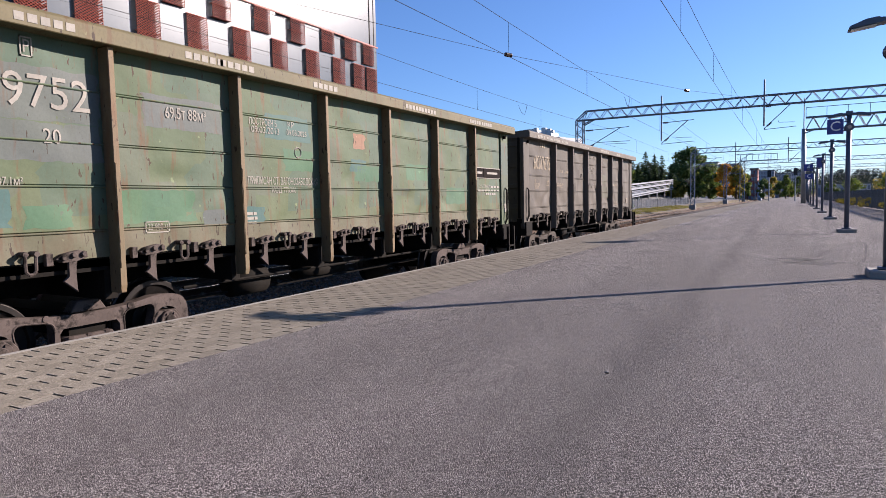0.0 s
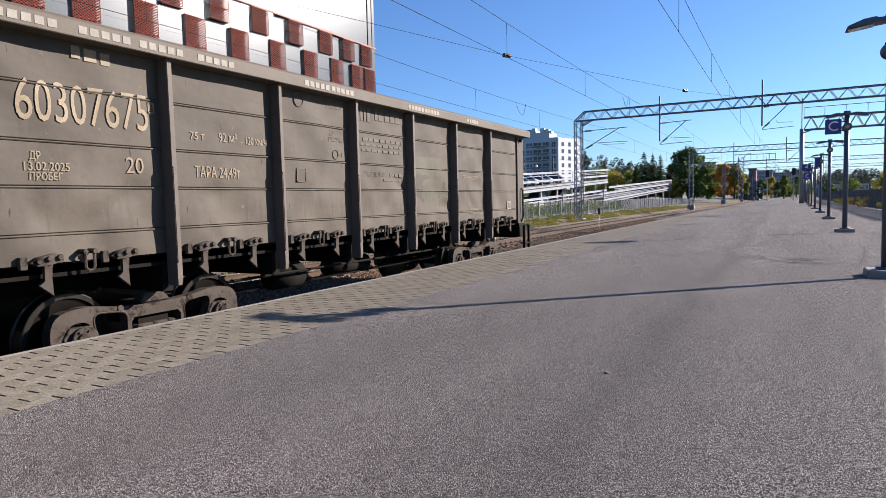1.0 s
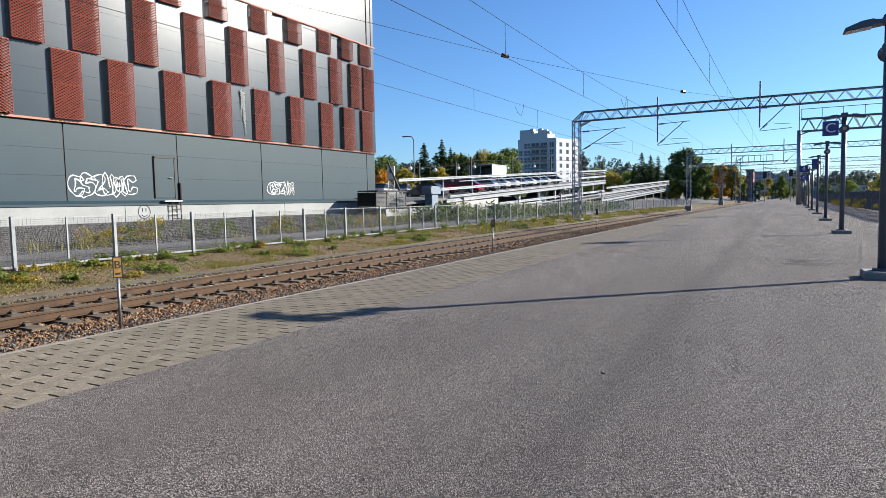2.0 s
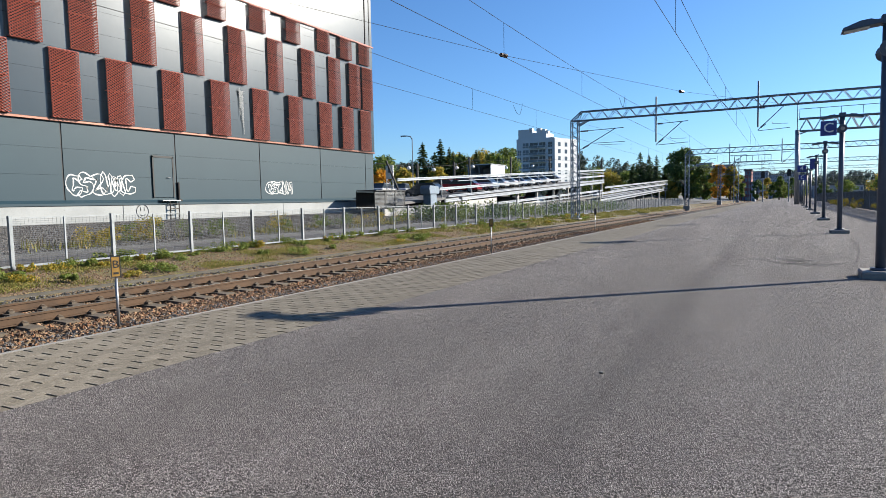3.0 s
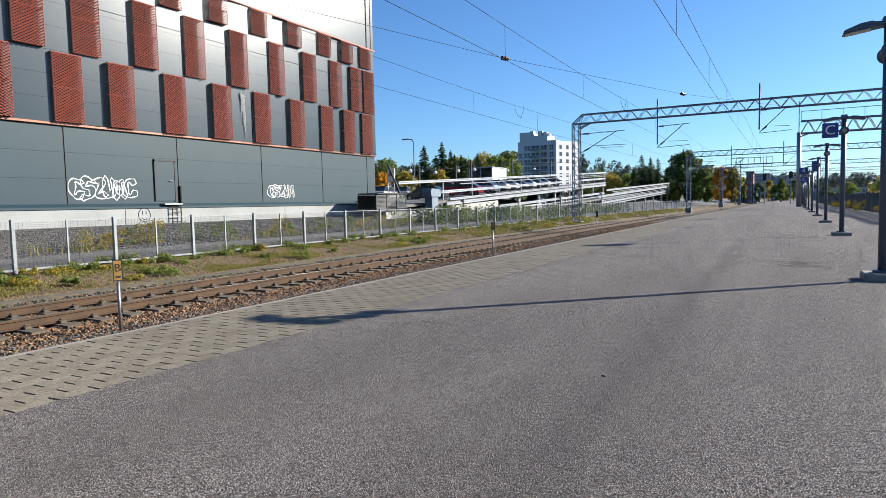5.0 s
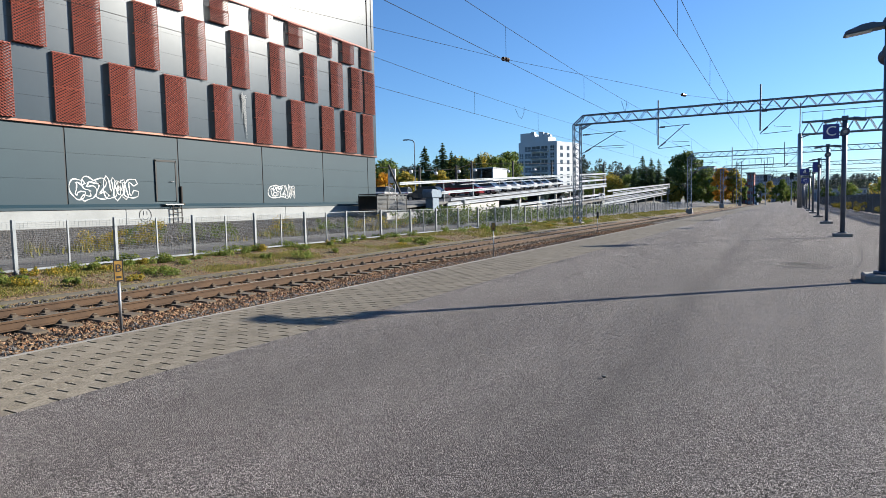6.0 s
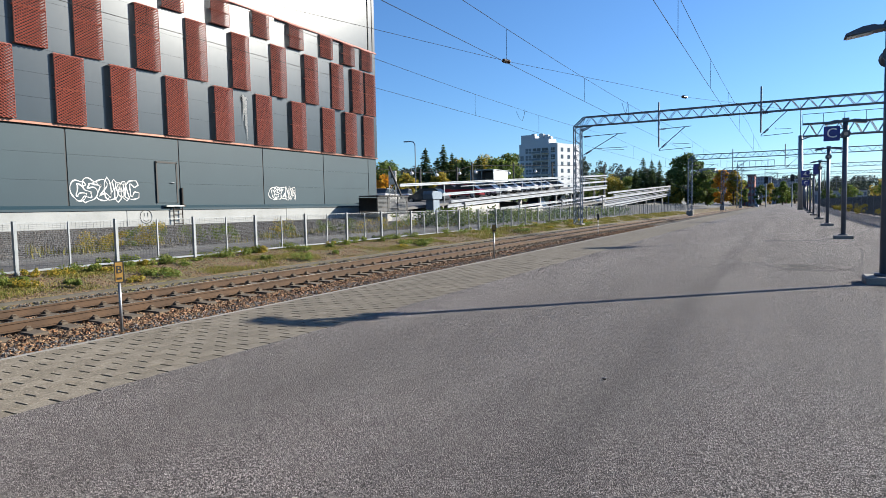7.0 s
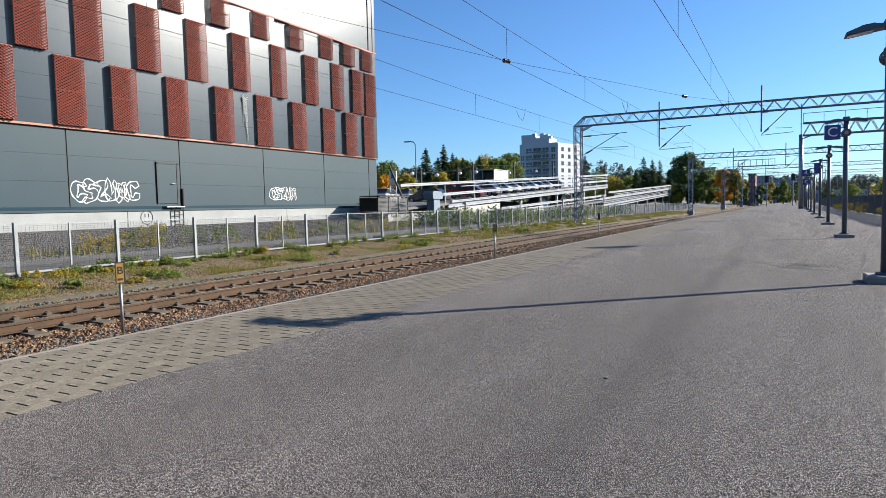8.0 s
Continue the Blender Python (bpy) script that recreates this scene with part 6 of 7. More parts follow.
def make_tower():
    t = anchor("apartment_tower", "white apartment tower with grey balconies and a stepped roof", "apartment building")
    Y = 300.0
    xa, xb = -116.6, -97.2
    bm = bmesh.new()
    prism(bm, [(xa, Y), (xb, Y), (xb + 3.0, Y + 16), (xa, Y + 16)], "z", 6, 31.7)
    part("wall", bm, TOWER_GREY, t)
    bm = bmesh.new()
    prism(bm, [(xa + 0.9, Y + 0.3), (xa + 7.0, Y + 0.3), (xa + 7.0, Y + 12), (xa + 0.9, Y + 12)], "z", 31.7, 36.3)
    prism(bm, [(xa + 7.0, Y + 0.3), (xa + 15.4, Y + 0.3), (xa + 15.4, Y + 12), (xa + 7.0, Y + 12)], "z", 31.7, 34.4)
    part("penthouse", bm, TOWER_GREY, t)
    bm = bmesh.new()
    prism(bm, [(xb + 0.01, Y - 0.3), (xb + 0.6, Y - 0.3), (xb + 6.8, Y + 16), (xb + 3.0, Y + 16)], "z", 6, 31.4)
    part("flank_wall", bm, TOWER_WHITE, t, "sunlit white flank wall")
    for x, w, z in ((xa + 6.2, 1.7, 36.9), (xa + 10.2, 2.2, 36.6), (xa + 12.8, 2.0, 36.0), (xa + 15.0, 1.2, 35.2)):
        bm = bmesh.new()
        box(bm, x, x + w, Y + 1, Y + 4, 34.2, z)
        part("roof_hood", bm, TOWER_WHITE, t)
    bays = ((0.5, 2.0, False), (3.2, 3.4, False), (7.0, 4.4, True), (11.8, 3.5, True), (16.4, 2.3, False))
    for s in range(8):
        z = 28.0 - 3.45 * s
        for k, (u, w, deep) in enumerate(bays):
            if s == 0 and k == 0:
                continue
            x = xa + u
            bm = bmesh.new()
            box(bm, x, x + w, Y - 0.06, Y + 0.2, z - 0.9, z + 1.5)
            p = part("window", bm, PANE if deep or k == 4 else PANE_SKY, t)
            for xx in (x, x + w / 2 - 0.07, x + w - 0.14):
                bm = bmesh.new()
                box(bm, xx, xx + 0.14, Y - 0.14, Y, z - 0.9, z + 1.5)
                part("frame", bm, TOWER_WHITE, p)
            bm = bmesh.new()
            box(bm, x - 0.1, x + w + 0.1, Y - 0.2, Y, z - 0.05, z + 0.1)
            part("transom", bm, TOWER_WHITE, p)
            if deep:
                bm = bmesh.new()
                box(bm, x - 0.2, x + w + 0.2, Y - 1.3, Y - 0.02, z - 1.3, z - 1.1)
                for xx in (x - 0.2, x + w + 0.1):
                    box(bm, xx, xx + 0.1, Y - 1.3, Y - 0.02, z - 1.1, z - 0.1)
                q = part("balcony", bm, TOWER_WHITE, t)
                bm = bmesh.new()
                box(bm, x - 0.1, x + w + 0.1, Y - 1.3, Y - 1.25, z - 1.1, z - 0.15)
                part("balcony_glass", bm, PANE_SKY, q)
        for q in range(3):
            u = 0.2 + 0.3 * q
            cx, cy = xb + 0.6 + 6.2 * u, Y - 0.3 + 16.3 * u
            d = Vector((6.2, 16.3)).normalized()
            nrm = Vector((d.y, -d.x))
            o = [Vector((cx, cy)) + d * a + nrm * b for a, b in ((-1.0, 0.05), (1.0, 0.05), (1.0, -0.2), (-1.0, -0.2))]
            bm = bmesh.new()
            prism(bm, [(v.x, v.y) for v in o], "z", z - 0.6, z + 1.4)
            part("window", bm, PANE_SKY, t)


make_tower()


def block(x0, x1, y, z0, z1, wall, label, floors, cols, depth=12):
    t = anchor("city_block", label, "building")
    bm = bmesh.new()
    box(bm, x0, x1, y, y + depth, z0, z1)
    part("wall", bm, wall, t)
    bm = bmesh.new()
    box(bm, x0 - 0.3, x1 + 0.3, y - 0.3, y + depth + 0.3, z1, z1 + 0.4)
    part("roof", bm, DECK, t)
    for f in range(floors):
        for c in range(cols):
            bm = bmesh.new()
            x = x0 + (x1 - x0) * (c + 0.5) / cols
            z = z0 + (z1 - z0) * (f + 0.5) / floors
            w = (x1 - x0) / cols * 0.3
            h = (z1 - z0) / floors * 0.26
            box(bm, x - w, x + w, y - 0.1, y + 0.2, z - h, z + h)
            part("window", bm, PANE_FAR, t)


# distance haze is mixed into these pale bluish wall and pane colours
HAZE_GREY = surface("hazed_grey_render", (0.25, 0.29, 0.34), (0.22, 0.255, 0.305), 0.9, scale=0.05, fine=2, amount=0.1, bump=0.0)
HAZE_PALE = surface("hazed_pale_render", (0.34, 0.36, 0.4), (0.29, 0.31, 0.35), 0.9, scale=0.05, fine=2, amount=0.1, bump=0.0)
PANE_FAR = surface("far_window_glass", (0.13, 0.16, 0.2), None, 0.6, bump=0.0, amount=0.1)
BRICK_FAR = surface("red_brick", (0.22, 0.075, 0.06), (0.17, 0.06, 0.05), 0.85, scale=0.3, fine=4, bump=0.0)
block(-10.6, -8.4, 250, -1, 10.2, BRICK_FAR, "red brick block beyond the trees", 5, 2)
block(-8.3, -7.2, 249, -1, 5.6, TOWER_GREY, "narrow pale gable beside the brick block", 4, 1)
block(-14.5, -10.8, 262, -1, 7.2, BRICK_FAR, "dark red brick block beyond the trees", 3, 3)
block(-46.5, -36.0, 420, 0, 21.6, HAZE_GREY, "long grey apartment block on the hill", 7, 6)
block(-35.6, -25.0, 425, 0, 20.2, HAZE_PALE, "long pale apartment block on the hill", 7, 6)
block(-17.5, -6.5, 520, 2, 18.5, HAZE_GREY, "grey apartment block on the hill", 6, 6)
block(-5.0, 3.0, 470, 2, 14.5, HAZE_GREY, "grey apartment block on the hill", 5, 5)
block(4.0, 11.0, 540, 2, 17.0, HAZE_PALE, "pale apartment block on the hill", 5, 4)
block(-3.4, 0.2, 300, -1, 6.2, HAZE_GREY, "low grey building beyond the platform", 3, 3)
block(0.6, 3.2, 300, -1, 4.6, BRICK_FAR, "low red brick building beyond the platform", 2, 2)
block(10.2, 20.4, 260, -1, 4.3, HAZE_PALE, "long low pale building beyond the tracks", 1, 9)
block(22.0, 33.0, 330, -1, 5.0, HAZE_PALE, "long low pale building beyond the tracks", 2, 8)


def parking_bits():
    t = anchor("bin_cage", "dark slatted bin enclosure with a corrugated roof edge", "enclosure", pose(-25.5, 37.6, 0.75))
    for y in (0.0, 1.36, 2.72, 4.05):
        bm = bmesh.new()
        box(bm, -0.04, 0.04, y, y + 0.07, 0, 1.3)
        part("post", bm, BLACK, t)
    bm = bmesh.new()
    box(bm, -1.6, -1.55, 0.0, 4.1, 0, 1.25)
    part("back_wall", bm, IRON_DARK, t)
    slat = None
    for k in range(13):
        if slat is None:
            bm = bmesh.new()
            box(bm, -0.015, 0.015, 0.07, 4.05, 0.0, 0.06)
            slat = part("slat", bm, PORTAL_DARK, t)
            slat.matrix_basis = pose(0, 0, 0.05)
        else:
            share("slat", slat.data, t, pose(0, 0, 0.05 + 0.093 * k))
    bm = bmesh.new()
    top = [(0.0, 1.3)] + [(0.02 + 0.1 * q, 1.34 + (0.05 if q % 2 else 0.0)) for q in range(42)] + [(4.14, 1.3)]
    prism(bm, top, "x", -1.6, 0.15)
    part("roof", bm, BLACK, t)
    t = anchor("cable_cabinet", "blue-grey steel cable cabinet by the parking deck", "cabinet", pose(-25.5, 45.8, 0.7))
    bm = bmesh.new()
    box(bm, -0.35, 0.35, -0.55, 0.55, 0.0, 1.15)
    part("body", bm, PORTAL, t, "", 0.03)
    bm = bmesh.new()
    prism(bm, [(-0.8, 1.15), (0.8, 1.15), (0.9, 1.5), (0.7, 1.8), (-0.75, 1.85), (-0.9, 1.6)], "x", -0.45, 0.45)
    part("head_box", bm, PORTAL, t, "", 0.03)
    t = anchor("notice_frame", "white lattice notice frame beside the parked cars", "sign", pose(-33.4, 52.0, 1.6))
    bm = bmesh.new()
    box(bm, -0.42, 0.42, -0.05, 0.05, 1.9, 3.2)
    part("board", bm, SIGN_WHITE, t)
    for x in (-0.36, 0.36):
        bm = bmesh.new()
        rod(bm, (x, 0, -0.2), (x, 0, 1.9), 0.05, 6)
        part("leg", bm, SIGN_WHITE, t)
    for a, b, c in ((-0.36, 0.36, 0.3), (0.36, -0.36, 0.3), (-0.36, 0.36, 1.1), (0.36, -0.36, 1.1)):
        bm = bmesh.new()
        rod(bm, (a, 0, c), (b, 0, c + 0.8), 0.03, 5)
        part("brace", bm, SIGN_WHITE, t)
    bm = bmesh.new()
    box(bm, -0.15, 0.12, -0.06, -0.045, 2.5, 2.9)
    part("printed_field", bm, PANE_FAR, t)
    t = anchor("leaning_pole", "dark leaning pole over the parked cars", "pole", pose(-33.5, 51.6, 1.6))
    bm = bmesh.new()
    rod(bm, (1.75, 0, -0.2), (0.0, 0, 3.65), 0.1, 8)
    part("shaft", bm, BLACK, t)
    t = anchor("street_lamp", "tall slim street lamp with a bent arm", "street lamp", pose(-35.5, 60, 1.8))
    bm = bmesh.new()
    pipe(bm, [(0, 0, -0.2), (0, 0, 6.3), (-0.2, 0, 6.6), (-0.8, 0, 6.7)], 0.06, 6)
    part("pole", bm, PORTAL, t)
    bm = bmesh.new()
    box(bm, -1.4, -0.75, -0.12, 0.12, 6.63, 6.75)
    part("head", bm, PORTAL, t, "", 0.02)
    t = anchor("site_cabin", "white flat-roofed cabin with an open dark bay", "cabin", pose(-43.6, 100, 4.9))
    for name, x0, x1, y0, y1, z0, z1, mat in (("side_wall", -0.12, 0.0, 0, 6.3, 0, 2.5, SIGN_WHITE), ("back_wall", -4.3, -0.13, 6.1, 6.3, 0, 2.5, TOWER_GREY), ("side_wall", -4.42, -4.3, 0, 6.3, 0, 2.5, TOWER_GREY),
                                             ("roof", -4.6, 0.12, -0.3, 6.5, 2.51, 2.66, GALV), ("door", -0.03, 0.02, 4.6, 5.5, 0.05, 2.1, TOWER_WHITE), ("base", -5.0, 0.3, -0.5, 6.8, -4.4, -0.02, DECK), ("corner_post", -2.3, -2.2, 0.0, 0.1, 0.0, 2.5, GALV)):
        bm = bmesh.new()
        box(bm, x0, x1, y0, y1, z0, z1)
        part(name, bm, mat, t, "white sunlit side wall" if mat is SIGN_WHITE else "")
    # lamp wire on dark poles
    tops = [(-34, 58.4, 5.3), (-34, 67.1, 5.9), (-34, 71.3, 6.7), (-34, 85.1, 7.36), (-34, 102.6, 8.3), (-34, 138.0, 9.8)]
    for x, y, z in tops:
        t = anchor("wire_pole", "dark wooden pole of the car park lighting", "pole", pose(x, y, 1.2), "car park poles")
        bm = bmesh.new()
        rod(bm, (0, 0, -0.5), (0, 0, z - 1.2), 0.16, 8, 0.13)
        part("shaft", bm, BLACK, t)
    t = anchor("lamp_wire", "slack dark wire carrying the car park lamps", "wire", kind="structure")
    bm = bmesh.new()
    pipe(bm, [(-34, 50.0, 5.0)] + [(x, y, z - 0.4) for x, y, z in tops], 0.03, 5)
    part("wire", bm, WIRE, t)
    for y, z in ((56.5, 4.76), (61.9, 4.78), (67.6, 5.19), (72.1, 5.51), (83.2, 5.79), (94.1, 6.47)):
        t = anchor("deck_lamp", "white round lamp hung from a wire", "lamp", pose(-33.9, y, z), "car park lamps")
        bm = bmesh.new()
        bmesh.ops.create_icosphere(bm, subdivisions=2, radius=0.22, matrix=Matrix.Diagonal((1, 1, 0.9, 1)))
        part("globe", bm, SIGN_WHITE, t)
        bm = bmesh.new()
        rod(bm, (0, 0, 0.15), (0, 0, 0.6), 0.035, 6, 0.03)
        part("hanger", bm, GALV, t)


PORTAL_DARK = surface("dark_slat_steel", (0.05, 0.058, 0.065), (0.035, 0.04, 0.046), 0.6, scale=2, bump=0.05)
parking_bits()
for k, (x, y, h, w) in enumerate(((-21.0, 37, 1.4, 2.2), (-20.5, 39.5, 1.6, 2.4), (-20.6, 42.5, 1.5, 2.6), (-20.2, 46, 1.4, 3.0), (-20.0, 50, 1.3, 3.0), (-19.8, 54.5, 1.3, 3.0), (-19.6, 60, 1.2, 3.2), (-19.4, 66, 1.2, 3.4), (-19.2, 74, 1.2, 3.6), (-19.0, 83, 1.2, 4))):
    broadleaf(x, y, -0.2, h * 0.72, w + 0.8, LEAF_GREEN if k % 3 else LEAF_DARK, "low scrubby bush behind the mesh fence", 90 + k, 900, 0.1, 0.05)

# ---- stones, grass, small plants ----
STONE_RUST = island_material("rusty_ballast_stones", [(0.032, 0.022, 0.015), (0.18, 0.09, 0.045), (0.28, 0.178, 0.11), (0.055, 0.036, 0.024), (0.2, 0.135, 0.078), (0.04, 0.03, 0.024)], 0.9)
STONE_GREY = island_material("grey_ballast_stones", [(0.04, 0.038, 0.036), (0.09, 0.085, 0.08), (0.16, 0.15, 0.14), (0.06, 0.056, 0.053)], 0.9)
UNIT = np.array([(1, 0, 0), (-1, 0, 0), (0, 1, 0), (0, -1, 0), (0, 0, 1), (0, 0, -1)], np.float32)
OCTA = np.array([(0, 2, 4), (2, 1, 4), (1, 3, 4), (3, 0, 4), (2, 0, 5), (1, 2, 5), (3, 1, 5), (0, 3, 5)])


def ground_z(x):
    xs = [p[0] for p in PROFILE]
    zs = [p[1] for p in PROFILE]
    return np.interp(x, xs, zs)


def scatter_stones(name, x0, x1, y0, y1, per_m2, size, material, label, seed, lift=0.0):
    rng = np.random.default_rng(seed)
    n = int((x1 - x0) * (y1 - y0) * per_m2)
    x, y = rng.uniform(x0, x1, n), rng.uniform(y0, y1, n)
    c = np.stack([x, y, ground_z(x) + lift + rng.uniform(-0.2, 0.5, n) * size], 1)
    q = rng.normal(size=(n, 3, 3))
    a = q[:, 0] / np.linalg.norm(q[:, 0], axis=1)[:, None]
    b = np.cross(a, q[:, 1])
    b /= np.linalg.norm(b, axis=1)[:, None]
    rot = np.stack([a, b, np.cross(a, b)], 1)
    scl = size * rng.uniform(0.45, 1.15, (n, 1, 3)) * rng.uniform(0.7, 1.25, (n, 6, 1))
    v = np.einsum("nij,njk->nik", UNIT[None] * scl, rot) + c[:, None]
    f = OCTA[None] + (np.arange(n) * 6)[:, None, None]
    v = v.reshape(-1, 3)
    v[:, 0] += [bend(t) for t in v[:, 1]] if y1 > 20 else 0
    ob = mesh_of(name, v, f.reshape(-1, 3), material)
    tagged(ob, label, "ballast", kind="stuff")


scatter_stones("ballast_stones", -13.75, -8.9, 1.5, 24, 330, 0.046, STONE_RUST, "rust-stained crushed stone ballast", 1, -0.01)
scatter_stones("ballast_stones", -13.75, -8.9, 24, 60, 130, 0.055, STONE_RUST, "rust-stained crushed stone ballast", 2, -0.01)
scatter_stones("ballast_stones", -10.4, -8.3, 1.5, 40, 200, 0.042, STONE_GREY, "grey crushed stone ballast between the tracks", 3, 0.0)
# near-track stones coloured darker, standing in for the shade under the wagons
STONE_SHADED = island_material("shade_dark_ballast_stones", [(0.014, 0.012, 0.011), (0.03, 0.025, 0.022), (0.05, 0.042, 0.036), (0.02, 0.018, 0.016)], 0.9)
scatter_stones("ballast_stones", -9.0, -5.9, 2.0, 36, 140, 0.045, STONE_SHADED, "crushed stone ballast with under-wagon shade in its dark colour", 4, -0.01)
scatter_stones("verge_gravel", -14.0, -13.3, 1.5, 60, 260, 0.034, STONE_GREY, "pale grey gravel beside the kerb", 5, 0.02)
scatter_stones("verge_stones", -17.0, -14.25, 6, 45, 95, 0.022, STONE_RUST, "scattered small stones and litter on the verge soil", 8, 0.0)
scatter_stones("slope_gravel", -28.0, -19.9, 10, 44, 170, 0.034, STONE_GREY, "grey gravel slope below the hall", 6, 0.0)


def scatter_grass(name, x0, x1, y0, y1, per_m2, h, material, label, seed, patch=0.5):
    rng = np.random.default_rng(seed)
    n = int((x1 - x0) * (y1 - y0) * per_m2)
    x, y = rng.uniform(x0, x1, n), rng.uniform(y0, y1, n)
    keep = np.sin(x * 1.9 + y * 0.7) + np.sin(y * 1.3 - x * 2.3 + 1) + np.sin(y * 3.1 + x) * 0.6 + rng.normal(0, 0.6, n) > patch
    x, y = x[keep], y[keep]
    n = len(x)
    z = ground_z(x) - 0.01
    hh = h * rng.uniform(0.4, 1.3, n)
    ang = rng.uniform(0, 2 * np.pi, n)
    lean = rng.uniform(0, 0.7, n) * hh
    w = rng.uniform(0.006, 0.014, n) * (1 + h * 2)
    bx = x + np.array([bend(t) for t in y])
    p = np.stack([bx, y, z], 1)
    side = np.stack([-np.sin(ang), np.cos(ang), 0 * ang], 1) * w[:, None]
    tip = p + np.stack([np.cos(ang) * lean, np.sin(ang) * lean, hh], 1)
    v = np.stack([p - side, p + side, tip], 1).reshape(-1, 3)
    ob = mesh_of(name, v, np.arange(3 * n).reshape(n, 3), material)
    tagged(ob, label, "grass", kind="stuff")


scatter_grass("verge_grass", -17.1, -14.25, 6, 30, 1900, 0.06, GRASS, "thin dry grass and moss on the verge", 11, 0.75)
scatter_grass("verge_grass", -17.1, -14.25, 30, 110, 260, 0.16, GRASS, "thin dry grass on the verge", 12, -0.1)
scatter_grass("slope_grass", -21.5, -19.8, 8, 44, 120, 0.35, GRASS, "tall dry grass at the foot of the slope", 13, 1.3)
scatter_grass("verge_grass", 6.5, 9.5, 28, 120, 60, 0.6, GRASS, "tall grass behind the platform fence", 14, 0.0)


def weed(x, y, z, h, w, leaves, label, seed, n=160):
    rng = np.random.default_rng(seed)
    c = np.stack([rng.uniform(-w / 2, w / 2, 8), rng.uniform(-w / 2, w / 2, 8), rng.uniform(0.2, 0.9, 8) * h], 1)
    v, f = leaf_cloud(rng, c, np.full(8, w * 0.24), n * 3, 0.028, 0.9)
    v[:, 2] = np.maximum(v[:, 2], 0.0)
    thing = anchor("weed", label, "plant", pose(x, y, z), "trackside weeds")
    mesh_of("crown", v, f, leaves, thing)
    bm = bmesh.new()
    for q in c[:5]:
        rod(bm, (q[0] * 0.25, q[1] * 0.25, -0.02), tuple(q), 0.006, 4, 0.003)
    part("stem", bm, STEM, thing)


STEM = surface("weed_stem", (0.09, 0.1, 0.035), (0.12, 0.08, 0.04), 0.8, scale=20, bump=0.0)
rnd = random.Random(21)
for k in range(120):
    y = rnd.uniform(7, 60)
    x = -16.75 + rnd.gauss(0, 0.25) if rnd.random() < 0.6 else rnd.uniform(-16.6, -14.5)
    h = rnd.uniform(0.06, 0.26)
    weed(x + bend(y), y, float(ground_z(x)) - 0.01, h, rnd.uniform(0.25, 0.7), LEAF_WEED if rnd.random() < 0.8 else LEAF_YELLOW, "low leafy weed by the mesh fence", 300 + k)
for k in range(26):
    y = rnd.uniform(10, 42)
    weed(rnd.uniform(-21.6, -20.0), y, -0.05, rnd.uniform(0.5, 0.95), rnd.uniform(0.5, 1.1), LEAF_YELLOW if rnd.random() < 0.5 else LEAF_GREEN, "tall yellowing weed at the gravel slope", 400 + k, 220)
for k in range(22):
    y = rnd.uniform(30, 90)
    weed(5.3 + bend(y) * 0.5 + rnd.uniform(-0.1, 0.2), y, 0.0, rnd.uniform(0.3, 0.9), rnd.uniform(0.4, 0.8), LEAF_YELLOW, "yellow weed growing along the board fence", 500 + k, 220)

